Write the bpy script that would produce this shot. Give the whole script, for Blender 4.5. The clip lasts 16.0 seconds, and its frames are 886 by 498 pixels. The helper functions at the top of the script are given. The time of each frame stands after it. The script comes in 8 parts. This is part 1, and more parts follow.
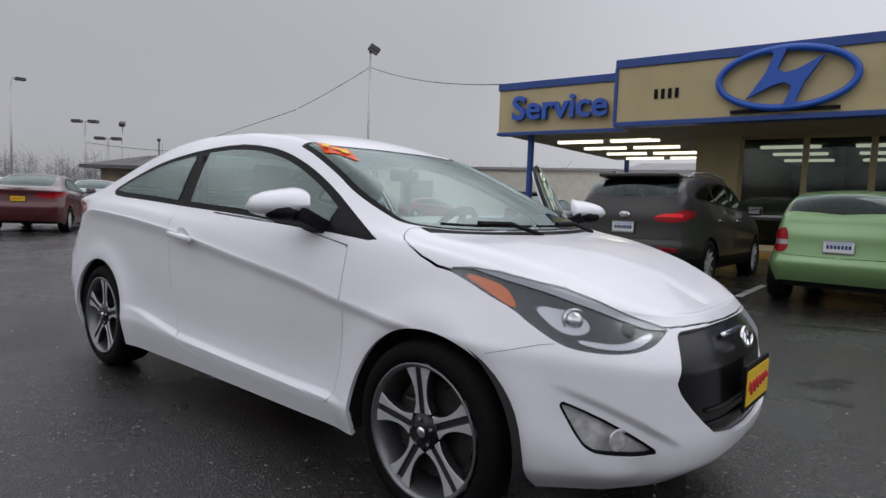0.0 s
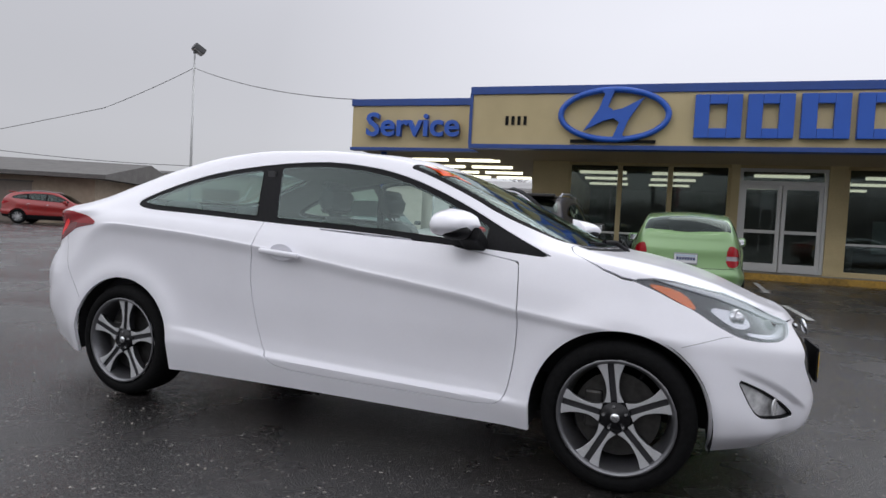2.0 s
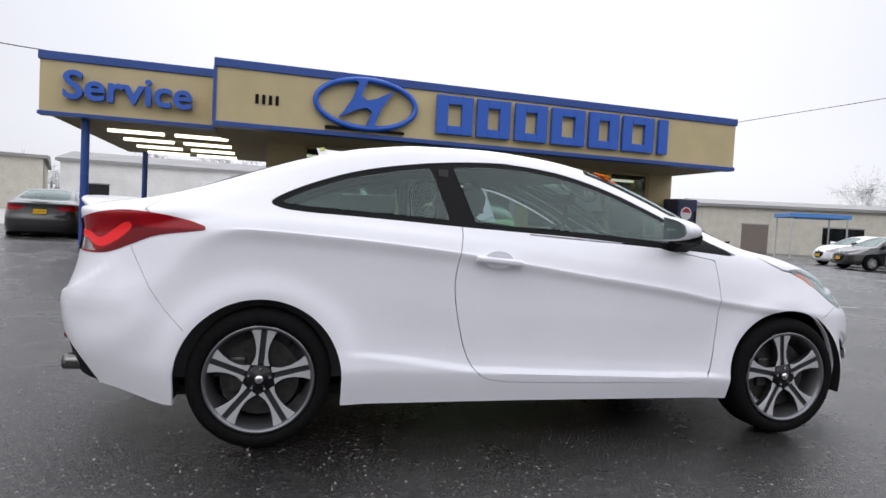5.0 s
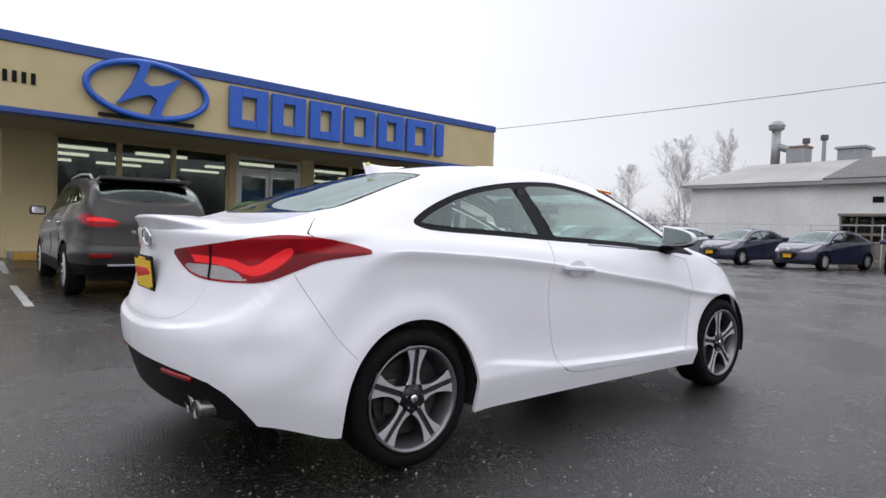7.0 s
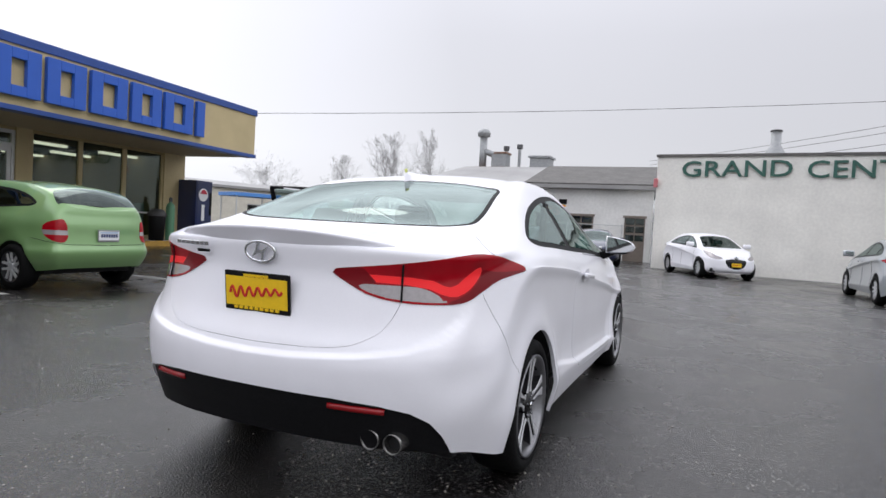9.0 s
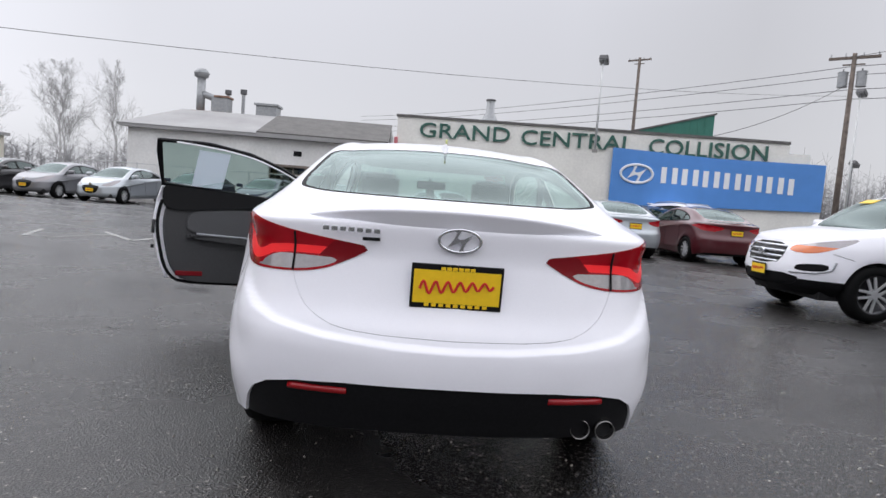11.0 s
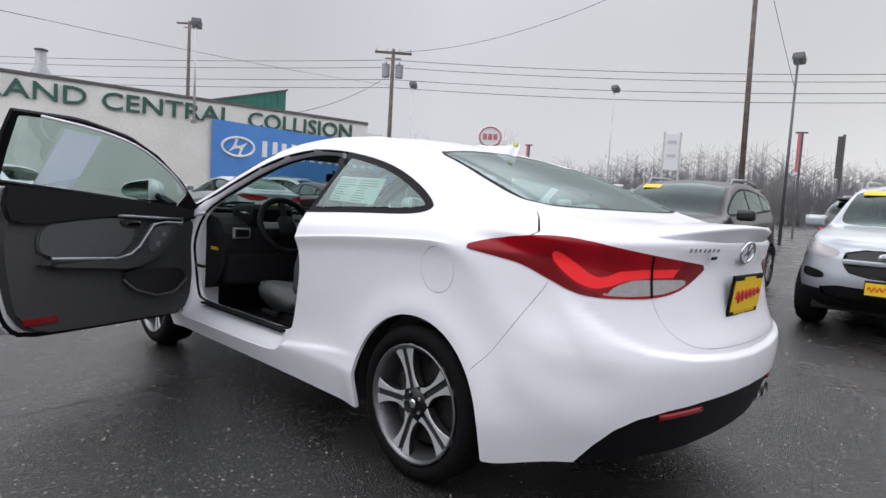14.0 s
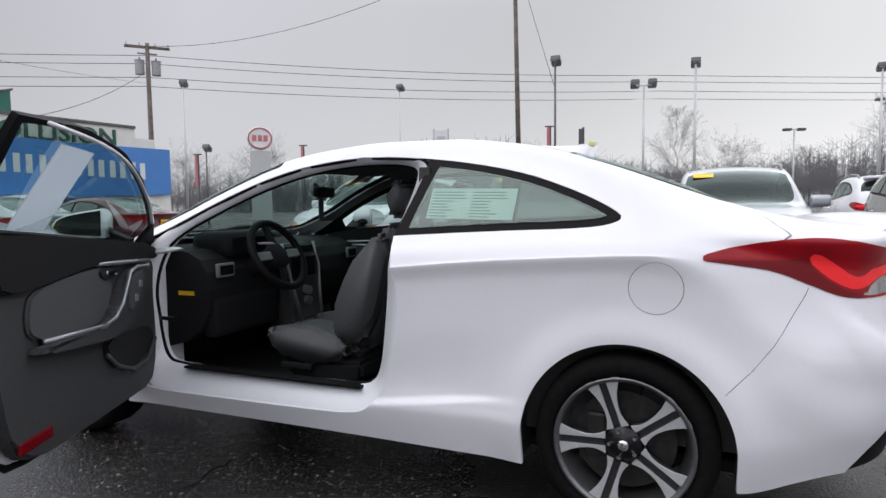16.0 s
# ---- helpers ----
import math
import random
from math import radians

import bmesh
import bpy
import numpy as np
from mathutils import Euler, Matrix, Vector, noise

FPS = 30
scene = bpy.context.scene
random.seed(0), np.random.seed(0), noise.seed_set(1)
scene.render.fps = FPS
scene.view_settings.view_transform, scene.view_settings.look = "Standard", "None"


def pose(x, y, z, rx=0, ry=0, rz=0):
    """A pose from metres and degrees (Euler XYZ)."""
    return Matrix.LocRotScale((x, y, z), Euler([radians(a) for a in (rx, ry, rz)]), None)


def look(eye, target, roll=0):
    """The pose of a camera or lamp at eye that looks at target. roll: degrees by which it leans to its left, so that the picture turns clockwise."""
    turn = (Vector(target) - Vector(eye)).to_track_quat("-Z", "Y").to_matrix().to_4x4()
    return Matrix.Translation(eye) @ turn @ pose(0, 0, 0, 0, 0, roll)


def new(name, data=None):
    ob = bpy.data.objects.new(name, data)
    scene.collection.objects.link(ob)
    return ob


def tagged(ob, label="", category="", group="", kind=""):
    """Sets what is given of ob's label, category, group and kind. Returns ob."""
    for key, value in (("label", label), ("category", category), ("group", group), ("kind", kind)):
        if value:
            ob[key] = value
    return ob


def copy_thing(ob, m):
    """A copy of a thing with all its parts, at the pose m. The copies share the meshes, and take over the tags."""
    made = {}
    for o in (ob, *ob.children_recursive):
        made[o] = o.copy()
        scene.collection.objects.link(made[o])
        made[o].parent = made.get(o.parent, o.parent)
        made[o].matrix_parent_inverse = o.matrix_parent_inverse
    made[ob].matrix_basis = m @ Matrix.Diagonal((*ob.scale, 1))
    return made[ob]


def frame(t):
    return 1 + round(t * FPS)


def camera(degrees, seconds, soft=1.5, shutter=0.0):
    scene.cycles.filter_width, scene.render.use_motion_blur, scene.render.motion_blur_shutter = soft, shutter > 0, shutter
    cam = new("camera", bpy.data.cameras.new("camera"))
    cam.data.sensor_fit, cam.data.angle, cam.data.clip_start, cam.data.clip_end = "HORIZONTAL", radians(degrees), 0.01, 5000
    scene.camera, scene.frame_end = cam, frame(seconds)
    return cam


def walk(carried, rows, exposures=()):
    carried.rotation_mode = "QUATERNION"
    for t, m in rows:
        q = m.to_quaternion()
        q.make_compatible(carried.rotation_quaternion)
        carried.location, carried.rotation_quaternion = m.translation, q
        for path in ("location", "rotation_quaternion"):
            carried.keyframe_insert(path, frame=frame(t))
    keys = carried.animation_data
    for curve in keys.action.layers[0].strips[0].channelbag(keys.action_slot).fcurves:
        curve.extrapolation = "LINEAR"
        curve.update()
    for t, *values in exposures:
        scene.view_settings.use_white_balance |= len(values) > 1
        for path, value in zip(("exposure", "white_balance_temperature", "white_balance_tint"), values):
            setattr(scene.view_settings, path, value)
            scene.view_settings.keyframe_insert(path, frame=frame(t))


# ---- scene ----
cam = camera(72.1, 16.0)
PATH = [
    (0, (2.689, -2.362, 1.09), (1.4, -0.839, 0.94), 2.2),
    (0.5, (2.492, -2.663, 1.08), (1.288, -1.068, 0.987), 2.2),
    (1, (2.277, -2.956, 1.074), (1.175, -1.288, 1.003), 3.5),
    (1.5, (1.924, -3.163, 1.072), (0.985, -1.399, 1.0), 2.8),
    (2, (1.553, -3.394, 1.059), (0.828, -1.532, 0.978), 3.0),
    (2.5, (1.126, -3.559, 1.053), (0.561, -1.643, 0.97), 1.7),
    (3, (0.681, -3.654, 1.057), (0.283, -1.695, 0.987), 3.0),
    (3.5, (0.208, -3.773, 1.054), (0.071, -1.78, 0.952), 1.6),
    (3.7, (0.031, -3.782, 1.033), (-0.027, -1.785, 0.94), 2.1),
    (5.8, (-1.929, -3.512, 1.04), (-1.098, -1.696, 0.942), 1.6),
    (6, (-2.115, -3.516, 1.051), (-1.177, -1.752, 0.951), 1.2),
    (6.5, (-2.54, -3.303, 1.047), (-1.458, -1.623, 0.957), 0.4),
    (7, (-2.926, -3.022, 1.073), (-1.686, -1.455, 1.004), 1.8),
    (7.5, (-3.316, -2.746, 1.097), (-1.903, -1.333, 1.008), 2.1),
    (8, (-3.618, -2.382, 1.092), (-2.114, -1.068, 0.979), 2.7),
    (8.5, (-3.876, -2.01, 1.093), (-2.22, -0.894, 0.995), 2.6),
    (8.7, (-3.985, -1.849, 1.108), (-2.25, -0.858, 1.026), 2.8),
    (10.8, (-4.341, 0.013, 1.138), (-2.348, 0.0, 0.983), 4.8),
    (11, (-4.317, 0.199, 1.128), (-2.329, 0.061, 0.965), 4.4),
    (11.5, (-4.231, 0.653, 1.12), (-2.287, 0.211, 0.951), 3.8),
    (12, (-4.014, 1.063, 1.098), (-2.141, 0.383, 0.936), 3.0),
    (12.5, (-3.813, 1.44, 1.109), (-2.038, 0.525, 0.987), 2.5),
    (13, (-3.617, 1.825, 1.119), (-1.95, 0.729, 0.981), 3.7),
    (13.5, (-3.325, 2.15, 1.127), (-1.759, 0.913, 0.997), 3.1),
    (14, (-3.055, 2.486, 1.121), (-1.663, 1.058, 0.962), 3.4),
    (14.5, (-2.736, 2.731, 1.111), (-1.483, 1.184, 0.922), 3.0),
    (15, (-2.342, 2.851, 1.126), (-1.279, 1.165, 0.952), 1.6),
    (15.5, (-1.949, 2.989, 1.141), (-1.068, 1.198, 1.014), -0.1),
    (16, (-1.571, 2.969, 1.142), (-0.803, 1.128, 0.999), -0.7),
]
walk(cam, [(t, look(eye, target, roll)) for t, eye, target, roll in PATH],
     [(0.0, -0.48), (1.0, -0.28), (2.0, -0.14), (3.5, 0.05), (7.0, 0.16), (8.7, 0.22), (11.0, 0.22), (12.5, 0.18), (14.5, 0.13), (16.0, 0.05)])

# ---- world and light ----
world = bpy.data.worlds.new("overcast")
scene.world = world
world.use_nodes = True
wn, wl = world.node_tree.nodes, world.node_tree.links
wn.clear()
w_out = wn.new("ShaderNodeOutputWorld")
w_bg = wn.new("ShaderNodeBackground")
w_sky = wn.new("ShaderNodeTexSky")
w_sky.sky_type = "NISHITA"
w_sky.sun_disc = False
w_sky.sun_elevation, w_sky.sun_rotation = radians(38), radians(200)
w_bw = wn.new("ShaderNodeRGBToBW")
w_geo = wn.new("ShaderNodeTexCoord")
w_sep = wn.new("ShaderNodeSeparateXYZ")
w_ramp = wn.new("ShaderNodeValToRGB")
w_noise = wn.new("ShaderNodeTexNoise")
w_noise.inputs["Scale"].default_value = 2.2
w_noise.inputs["Detail"].default_value = 4
w_mixn = wn.new("ShaderNodeMix")
w_mixn.data_type = "RGBA"
w_mixn.blend_type = "MULTIPLY"
w_mixn.inputs[0].default_value = 0.10
w_mix = wn.new("ShaderNodeMix")
w_mix.data_type = "RGBA"
w_mix.inputs[0].default_value = 0.06
w_ramp.color_ramp.elements[0].position, w_ramp.color_ramp.elements[0].color = 0.0, (0.35, 0.359, 0.406, 1)
w_ramp.color_ramp.elements[1].position, w_ramp.color_ramp.elements[1].color = 0.36, (0.88, 0.893, 1.0, 1)
w_top = w_ramp.color_ramp.elements.new(1.0)
w_top.color = (1.0, 1.017, 1.113, 1)
w_low = w_ramp.color_ramp.elements.new(0.12)
w_low.color = (0.575, 0.588, 0.665, 1)
w_high = w_ramp.color_ramp.elements.new(0.5)
w_high.color = (2.25, 2.29, 2.51, 1)
w_upper = w_ramp.color_ramp.elements.new(0.68)
w_upper.color = (1.75, 1.78, 1.95, 1)
w_bg.inputs["Strength"].default_value = 1.06
w_dot = wn.new("ShaderNodeVectorMath")
w_dot.operation = "DOT_PRODUCT"
w_dot.inputs[1].default_value = (0.25, 0.97, 0.0)
w_half = wn.new("ShaderNodeMath")
w_half.operation = "MULTIPLY_ADD"
w_half.inputs[1].default_value, w_half.inputs[2].default_value = 0.5, 0.5
w_lit = wn.new("ShaderNodeValToRGB")
for k, (at, val) in enumerate(((0.0, 0.225), (0.06, 0.265), (0.14, 0.41), (0.25, 0.52), (0.375, 0.44), (0.5, 0.56), (0.625, 0.59), (0.80, 0.65), (0.90, 0.86), (0.96, 1.0), (1.0, 1.04))):
    e = w_lit.color_ramp.elements[k] if k < 2 else w_lit.color_ramp.elements.new(at)
    e.position, e.color = at, (val, val, val, 1)
w_side = wn.new("ShaderNodeMix")
w_side.data_type, w_side.blend_type = "RGBA", "MULTIPLY"
w_side.inputs[0].default_value = 1.0
# the cloud evens out higher up: little of the difference between the sides is left there
w_even = wn.new("ShaderNodeMapRange")
for key, val in (("From Min", 0.30), ("From Max", 0.55), ("To Min", 1.0), ("To Max", 0.12)):
    w_even.inputs[key].default_value = val
w_blend = wn.new("ShaderNodeMix")
w_blend.data_type = "RGBA"
w_blend.inputs[6].default_value = (0.78, 0.78, 0.78, 1)
wl.new(w_sep.outputs["Z"], w_even.inputs["Value"])
wl.new(w_even.outputs[0], w_blend.inputs[0])
wl.new(w_lit.outputs[0], w_blend.inputs[7])
wl.new(w_geo.outputs["Generated"], w_dot.inputs[0])
wl.new(w_dot.outputs["Value"], w_half.inputs[0])
wl.new(w_half.outputs[0], w_lit.inputs[0])
wl.new(w_geo.outputs["Generated"], w_sep.inputs[0])
wl.new(w_sep.outputs["Z"], w_ramp.inputs[0])
wl.new(w_geo.outputs["Generated"], w_noise.inputs["Vector"])
wl.new(w_ramp.outputs[0], w_mixn.inputs[6])
wl.new(w_noise.outputs["Fac"], w_mixn.inputs[7])
wl.new(w_sky.outputs[0], w_bw.inputs[0])
wl.new(w_mixn.outputs[2], w_side.inputs[6])
wl.new(w_blend.outputs[2], w_side.inputs[7])
wl.new(w_side.outputs[2], w_mix.inputs[6])
wl.new(w_bw.outputs[0], w_mix.inputs[7])
wl.new(w_mix.outputs[2], w_bg.inputs["Color"])
wl.new(w_bg.outputs[0], w_out.inputs["Surface"])

sun = new("sun", bpy.data.lights.new("sun", "SUN"))
sun.data.energy, sun.data.angle, sun.data.color = 0.6, radians(40), (1.0, 0.98, 0.95)
sun.matrix_world = look((9, 16, 30), (0, 0, 0))


# ---- materials ----
def mat(name, color, rough=0.5, metal=0.0, grain=0.0, scale=40.0, stain=0.0, stain_scale=1.5, bump=0.0, bump_scale=200.0,
        coat=0.0, rough_var=0.0, emit=None, alpha=1.0, per_piece=0.0, transmission=0.0, spec=0.5):
    m = bpy.data.materials.new(name)
    m.use_nodes = True
    nt = m.node_tree
    b = nt.nodes["Principled BSDF"]
    b.inputs["Roughness"].default_value, b.inputs["Metallic"].default_value = rough, metal
    b.inputs["Coat Weight"].default_value, b.inputs["Coat Roughness"].default_value = coat, 0.04
    b.inputs["Alpha"].default_value = alpha
    b.inputs["Specular IOR Level"].default_value = spec
    b.inputs["Transmission Weight"].default_value = transmission
    if emit:
        b.inputs["Emission Color"].default_value, b.inputs["Emission Strength"].default_value = (*emit[0], 1), emit[1]
    base = nt.nodes.new("ShaderNodeRGB")
    base.outputs[0].default_value = (*color, 1)
    last = base.outputs[0]
    coord = nt.nodes.new("ShaderNodeTexCoord")

    def noisy(sc, detail=6):
        n = nt.nodes.new("ShaderNodeTexNoise")
        n.inputs["Scale"].default_value, n.inputs["Detail"].default_value = sc, detail
        nt.links.new(coord.outputs["Object"], n.inputs["Vector"])
        return n.outputs["Fac"]

    def scaled(last, fac, amount):
        r = nt.nodes.new("ShaderNodeMapRange")
        r.inputs["From Min"].default_value, r.inputs["From Max"].default_value = 0.3, 0.7
        r.inputs["To Min"].default_value, r.inputs["To Max"].default_value = 1 - amount, 1 + amount
        nt.links.new(fac, r.inputs["Value"])
        h = nt.nodes.new("ShaderNodeMix")
        h.data_type, h.blend_type = "RGBA", "MULTIPLY"
        h.inputs[0].default_value = 1.0
        nt.links.new(last, h.inputs[6])
        nt.links.new(r.outputs[0], h.inputs[7])
        return h.outputs[2]

    if grain:
        last = scaled(last, noisy(scale), grain)
    if stain:
        last = scaled(last, noisy(stain_scale, 4), stain)
    if per_piece:
        info = nt.nodes.new("ShaderNodeObjectInfo")
        last = scaled(last, info.outputs["Random"], per_piece)
    nt.links.new(last, b.inputs["Base Color"])
    if rough_var:
        r = nt.nodes.new("ShaderNodeMapRange")
        r.inputs["From Min"].default_value, r.inputs["From Max"].default_value = 0.35, 0.65
        r.inputs["To Min"].default_value, r.inputs["To Max"].default_value = max(0.02, rough - rough_var), min(1, rough + rough_var)
        nt.links.new(noisy(stain_scale, 5), r.inputs["Value"])
        nt.links.new(r.outputs[0], b.inputs["Roughness"])
    if bump:
        bm_node = nt.nodes.new("ShaderNodeBump")
        bm_node.inputs["Strength"].default_value, bm_node.inputs["Distance"].default_value = bump, 0.01
        nt.links.new(noisy(bump_scale), bm_node.inputs["Height"])
        nt.links.new(bm_node.outputs[0], b.inputs["Normal"])
    return m


def glass_mat(name, tint, clear, edge=0.85, rough=0.02):
    """Thin automotive or window glass: a tinted see-through pane with a mirror-like face."""
    m = bpy.data.materials.new(name)
    m.use_nodes = True
    nt = m.node_tree
    nt.nodes.clear()
    out = nt.nodes.new("ShaderNodeOutputMaterial")
    tr = nt.nodes.new("ShaderNodeBsdfTransparent")
    tr.inputs[0].default_value = (*tint, 1)
    gl = nt.nodes.new("ShaderNodeBsdfGlossy")
    gl.inputs["Roughness"].default_value = rough
    gl.inputs["Color"].default_value = (0.86, 1.0, 0.965, 1)
    fr = nt.nodes.new("ShaderNodeLayerWeight")
    pw = nt.nodes.new("ShaderNodeMath")
    pw.operation = "POWER"
    pw.inputs[1].default_value = 2.6
    fr.inputs["Blend"].default_value = 0.5
    add = nt.nodes.new("ShaderNodeMath")
    add.operation = "MULTIPLY_ADD"
    add.inputs[1].default_value, add.inputs[2].default_value = edge, clear
    mix = nt.nodes.new("ShaderNodeMixShader")
    nt.links.new(fr.outputs["Facing"], pw.inputs[0])
    nt.links.new(pw.outputs[0], add.inputs[0])
    nt.links.new(add.outputs[0], mix.inputs[0])
    nt.links.new(tr.outputs[0], mix.inputs[1])
    nt.links.new(gl.outputs[0], mix.inputs[2])
    nt.links.new(mix.outputs[0], out.inputs["Surface"])
    return m


def paint(name, color, flake=0.0, rough=0.35, coat=1.0):
    return mat(name, color, rough=rough, metal=flake, coat=coat, grain=0.02, scale=300, stain=0.02, stain_scale=3)


WHITE = paint("white_pearl_paint", (0.865, 0.86, 0.91), coat=0.6)
BLACK_TRIM = mat("black_trim", (0.007, 0.007, 0.008), rough=0.55, spec=0.12, grain=0.2, scale=80)
BLACK_GLOSS = mat("gloss_black", (0.008, 0.008, 0.009), rough=0.22, spec=0.3)
RUBBER = mat("tyre_rubber", (0.006, 0.006, 0.0063), rough=0.8, spec=0.12, grain=0.3, scale=60, bump=0.2, bump_scale=120)
ALLOY = mat("machined_alloy", (0.60, 0.605, 0.62), rough=0.38, metal=0.4, grain=0.06, scale=120)
ALLOY_GREY = mat("grey_alloy", (0.07, 0.07, 0.076), rough=0.35, metal=0.7, grain=0.1, scale=80)
RIM_BARREL = mat("satin_rim_barrel", (0.20, 0.20, 0.21), rough=0.35, metal=0.8, grain=0.08, scale=60)
BRAKE = mat("brake_steel", (0.07, 0.068, 0.066), rough=0.4, metal=0.8, grain=0.2, scale=40)
DARK = mat("underbody_black", (0.008, 0.008, 0.009), rough=0.8)
MIRROR = mat("mirror_silver", (0.55, 0.56, 0.57), rough=0.03, metal=1.0)
CHROME = mat("chrome", (0.75, 0.76, 0.78), rough=0.08, metal=1.0)
SILVER_PLASTIC = mat("silver_plastic", (0.35, 0.36, 0.38), rough=0.3, metal=0.6)
INTERIOR = mat("dark_grey_interior_plastic", (0.042, 0.042, 0.0445), rough=0.62, grain=0.2, scale=200, bump=0.15, bump_scale=500)
INTERIOR_MID = mat("grey_interior_plastic", (0.074, 0.074, 0.079), rough=0.6, grain=0.15, scale=200, bump=0.15, bump_scale=500)
SEAT_CLOTH = mat("grey_seat_leather", (0.066, 0.067, 0.071), rough=0.55, grain=0.15, scale=90, bump=0.2, bump_scale=250)
RED_LENS = mat("red_lamp_lens", (0.30, 0.003, 0.009), rough=0.15, spec=0.3, grain=0.15, scale=12)
RED_BRIGHT = mat("bright_red_lamp_bar", (1.0, 0.035, 0.04), rough=0.3, spec=0.2)
DARK_RED = mat("dark_red_lens", (0.17, 0.003, 0.007), rough=0.2, spec=0.3)
CLEAR_LENS = mat("clear_lamp_lens", (0.36, 0.335, 0.345), rough=0.12, metal=0.3, coat=1.0, grain=0.08, scale=60)
AMBER = mat("amber_lens", (0.62, 0.125, 0.006), rough=0.15, coat=1.0)
LAMP_DARK = mat("dark_lamp_housing", (0.028, 0.029, 0.032), rough=0.25, metal=0.4, coat=1.0)
REFLECTOR = mat("lamp_reflector", (0.55, 0.56, 0.58), rough=0.15, metal=0.9)
YELLOW = mat("yellow_plate", (0.85, 0.55, 0.015), rough=0.4, grain=0.05, scale=50)
REFLECT_RED = mat("red_bumper_reflector", (0.24, 0.004, 0.007), rough=0.25)
RED_INK = mat("red_ink", (0.55, 0.02, 0.02), rough=0.5)
CAR_GLASS = glass_mat("tinted_car_glass", (0.50, 0.64, 0.60), 0.095, 0.5)
SIDE_GLASS = glass_mat("tinted_side_glass", (0.53, 0.665, 0.625), 0.075, 0.55)
CAR_GLASS_DARK = glass_mat("dark_car_glass", (0.20, 0.23, 0.23), 0.045, 0.5)
COVER_GLASS = glass_mat("clear_lamp_cover_glass", (0.93, 0.93, 0.95), 0.02)
BANNER_WHITE = mat("white_print", (0.78, 0.79, 0.80), rough=0.5)
BLUE_TRIM = mat("blue_painted_metal", (0.022, 0.07, 0.29), rough=0.4, grain=0.08, scale=20, stain=0.08)


# ---- mesh helpers ----
def mesh_ob(name, verts, faces, material, parent=None, label="", smooth=True):
    me = bpy.data.meshes.new(name)
    me.from_pydata([tuple(map(float, v)) for v in verts], [], [tuple(map(int, q)) for q in faces])
    me.materials.append(material)
    if smooth:
        me.polygons.foreach_set("use_smooth", [True] * len(me.polygons))
    me.update()
    ob = new(name, me)
    if parent:
        ob.parent = parent
    if label:
        ob["label"] = label
    return ob


def part(name, bm, material, parent=None, label="", smooth=False):
    me = bpy.data.meshes.new(name)
    bmesh.ops.recalc_face_normals(bm, faces=bm.faces)
    bm.to_mesh(me)
    bm.free()
    me.materials.append(material)
    if smooth:
        me.polygons.foreach_set("use_smooth", [True] * len(me.polygons))
    ob = new(name, me)
    if parent:
        ob.parent = parent
    if label:
        ob["label"] = label
    return ob


def add_box(bm, x0, x1, y0, y1, z0, z1, bevel=0.0, m=None):
    r = bmesh.ops.create_cube(bm, size=1.0, matrix=Matrix.Translation(((x0 + x1) / 2, (y0 + y1) / 2, (z0 + z1) / 2)) @ Matrix.Diagonal((abs(x1 - x0), abs(y1 - y0), abs(z1 - z0), 1)))
    vs = r["verts"]
    if bevel:
        es = list({e for v in vs for e in v.link_edges})
        vs = bmesh.ops.bevel(bm, geom=es, offset=bevel, segments=2, affect="EDGES", profile=0.6)["verts"]
    if m:
        bmesh.ops.transform(bm, matrix=m, verts=list({v for v in vs}))
    return bm


def box(x0, x1, y0, y1, z0, z1, bevel=0.0, m=None):
    return add_box(bmesh.new(), x0, x1, y0, y1, z0, z1, bevel, m)


def add_cyl(bm, p, q, r0, r1=None, n=16, caps=True):
    p, q = Vector(p), Vector(q)
    d = q - p
    mtx = Matrix.Translation((p + q) / 2) @ d.to_track_quat("Z", "Y").to_matrix().to_4x4()
    bmesh.ops.create_cone(bm, cap_ends=caps, segments=n, radius1=r0, radius2=r0 if r1 is None else r1, depth=d.length, matrix=mtx)
    return bm


def cyl(p, q, r0, r1=None, n=16):
    return add_cyl(bmesh.new(), p, q, r0, r1, n)


def add_tube(bm, pts, r, n=8, closed=False):
    """A round bar along a polyline."""
    pts = [Vector(p) for p in pts]
    rings = []
    k = len(pts)
    for i, p in enumerate(pts):
        a = pts[(i - 1) % k] if closed or i else p
        b = pts[(i + 1) % k] if closed or i < k - 1 else p
        q = (b - a).to_track_quat("Z", "Y")
        rings.append([bm.verts.new(p + q @ Vector((r * math.cos(2 * math.pi * j / n), r * math.sin(2 * math.pi * j / n), 0))) for j in range(n)])
    for i in range(k if closed else k - 1):
        a, b = rings[i], rings[(i + 1) % k]
        off = min(range(n), key=lambda o: (a[0].co - b[o].co).length)
        for j in range(n):
            bm.faces.new((a[j], a[(j + 1) % n], b[(j + 1 + off) % n], b[(j + off) % n]))
    if not closed:
        bm.faces.new(rings[0])
        bm.faces.new(rings[-1])
    return bm


def lathe(profile, n=32, axis="y"):
    """A turned form: profile rows are (radius, along)."""
    bm = bmesh.new()
    rings = []
    for r, h in profile:
        ring = []
        for j in range(n):
            c, s = r * math.cos(2 * math.pi * j / n), r * math.sin(2 * math.pi * j / n)
            ring.append(bm.verts.new((c, h, s) if axis == "y" else (c, s, h)))
        rings.append(ring)
    for a, b in zip(rings, rings[1:]):
        for j in range(n):
            bm.faces.new((a[j], a[(j + 1) % n], b[(j + 1) % n], b[j]))
    return bm


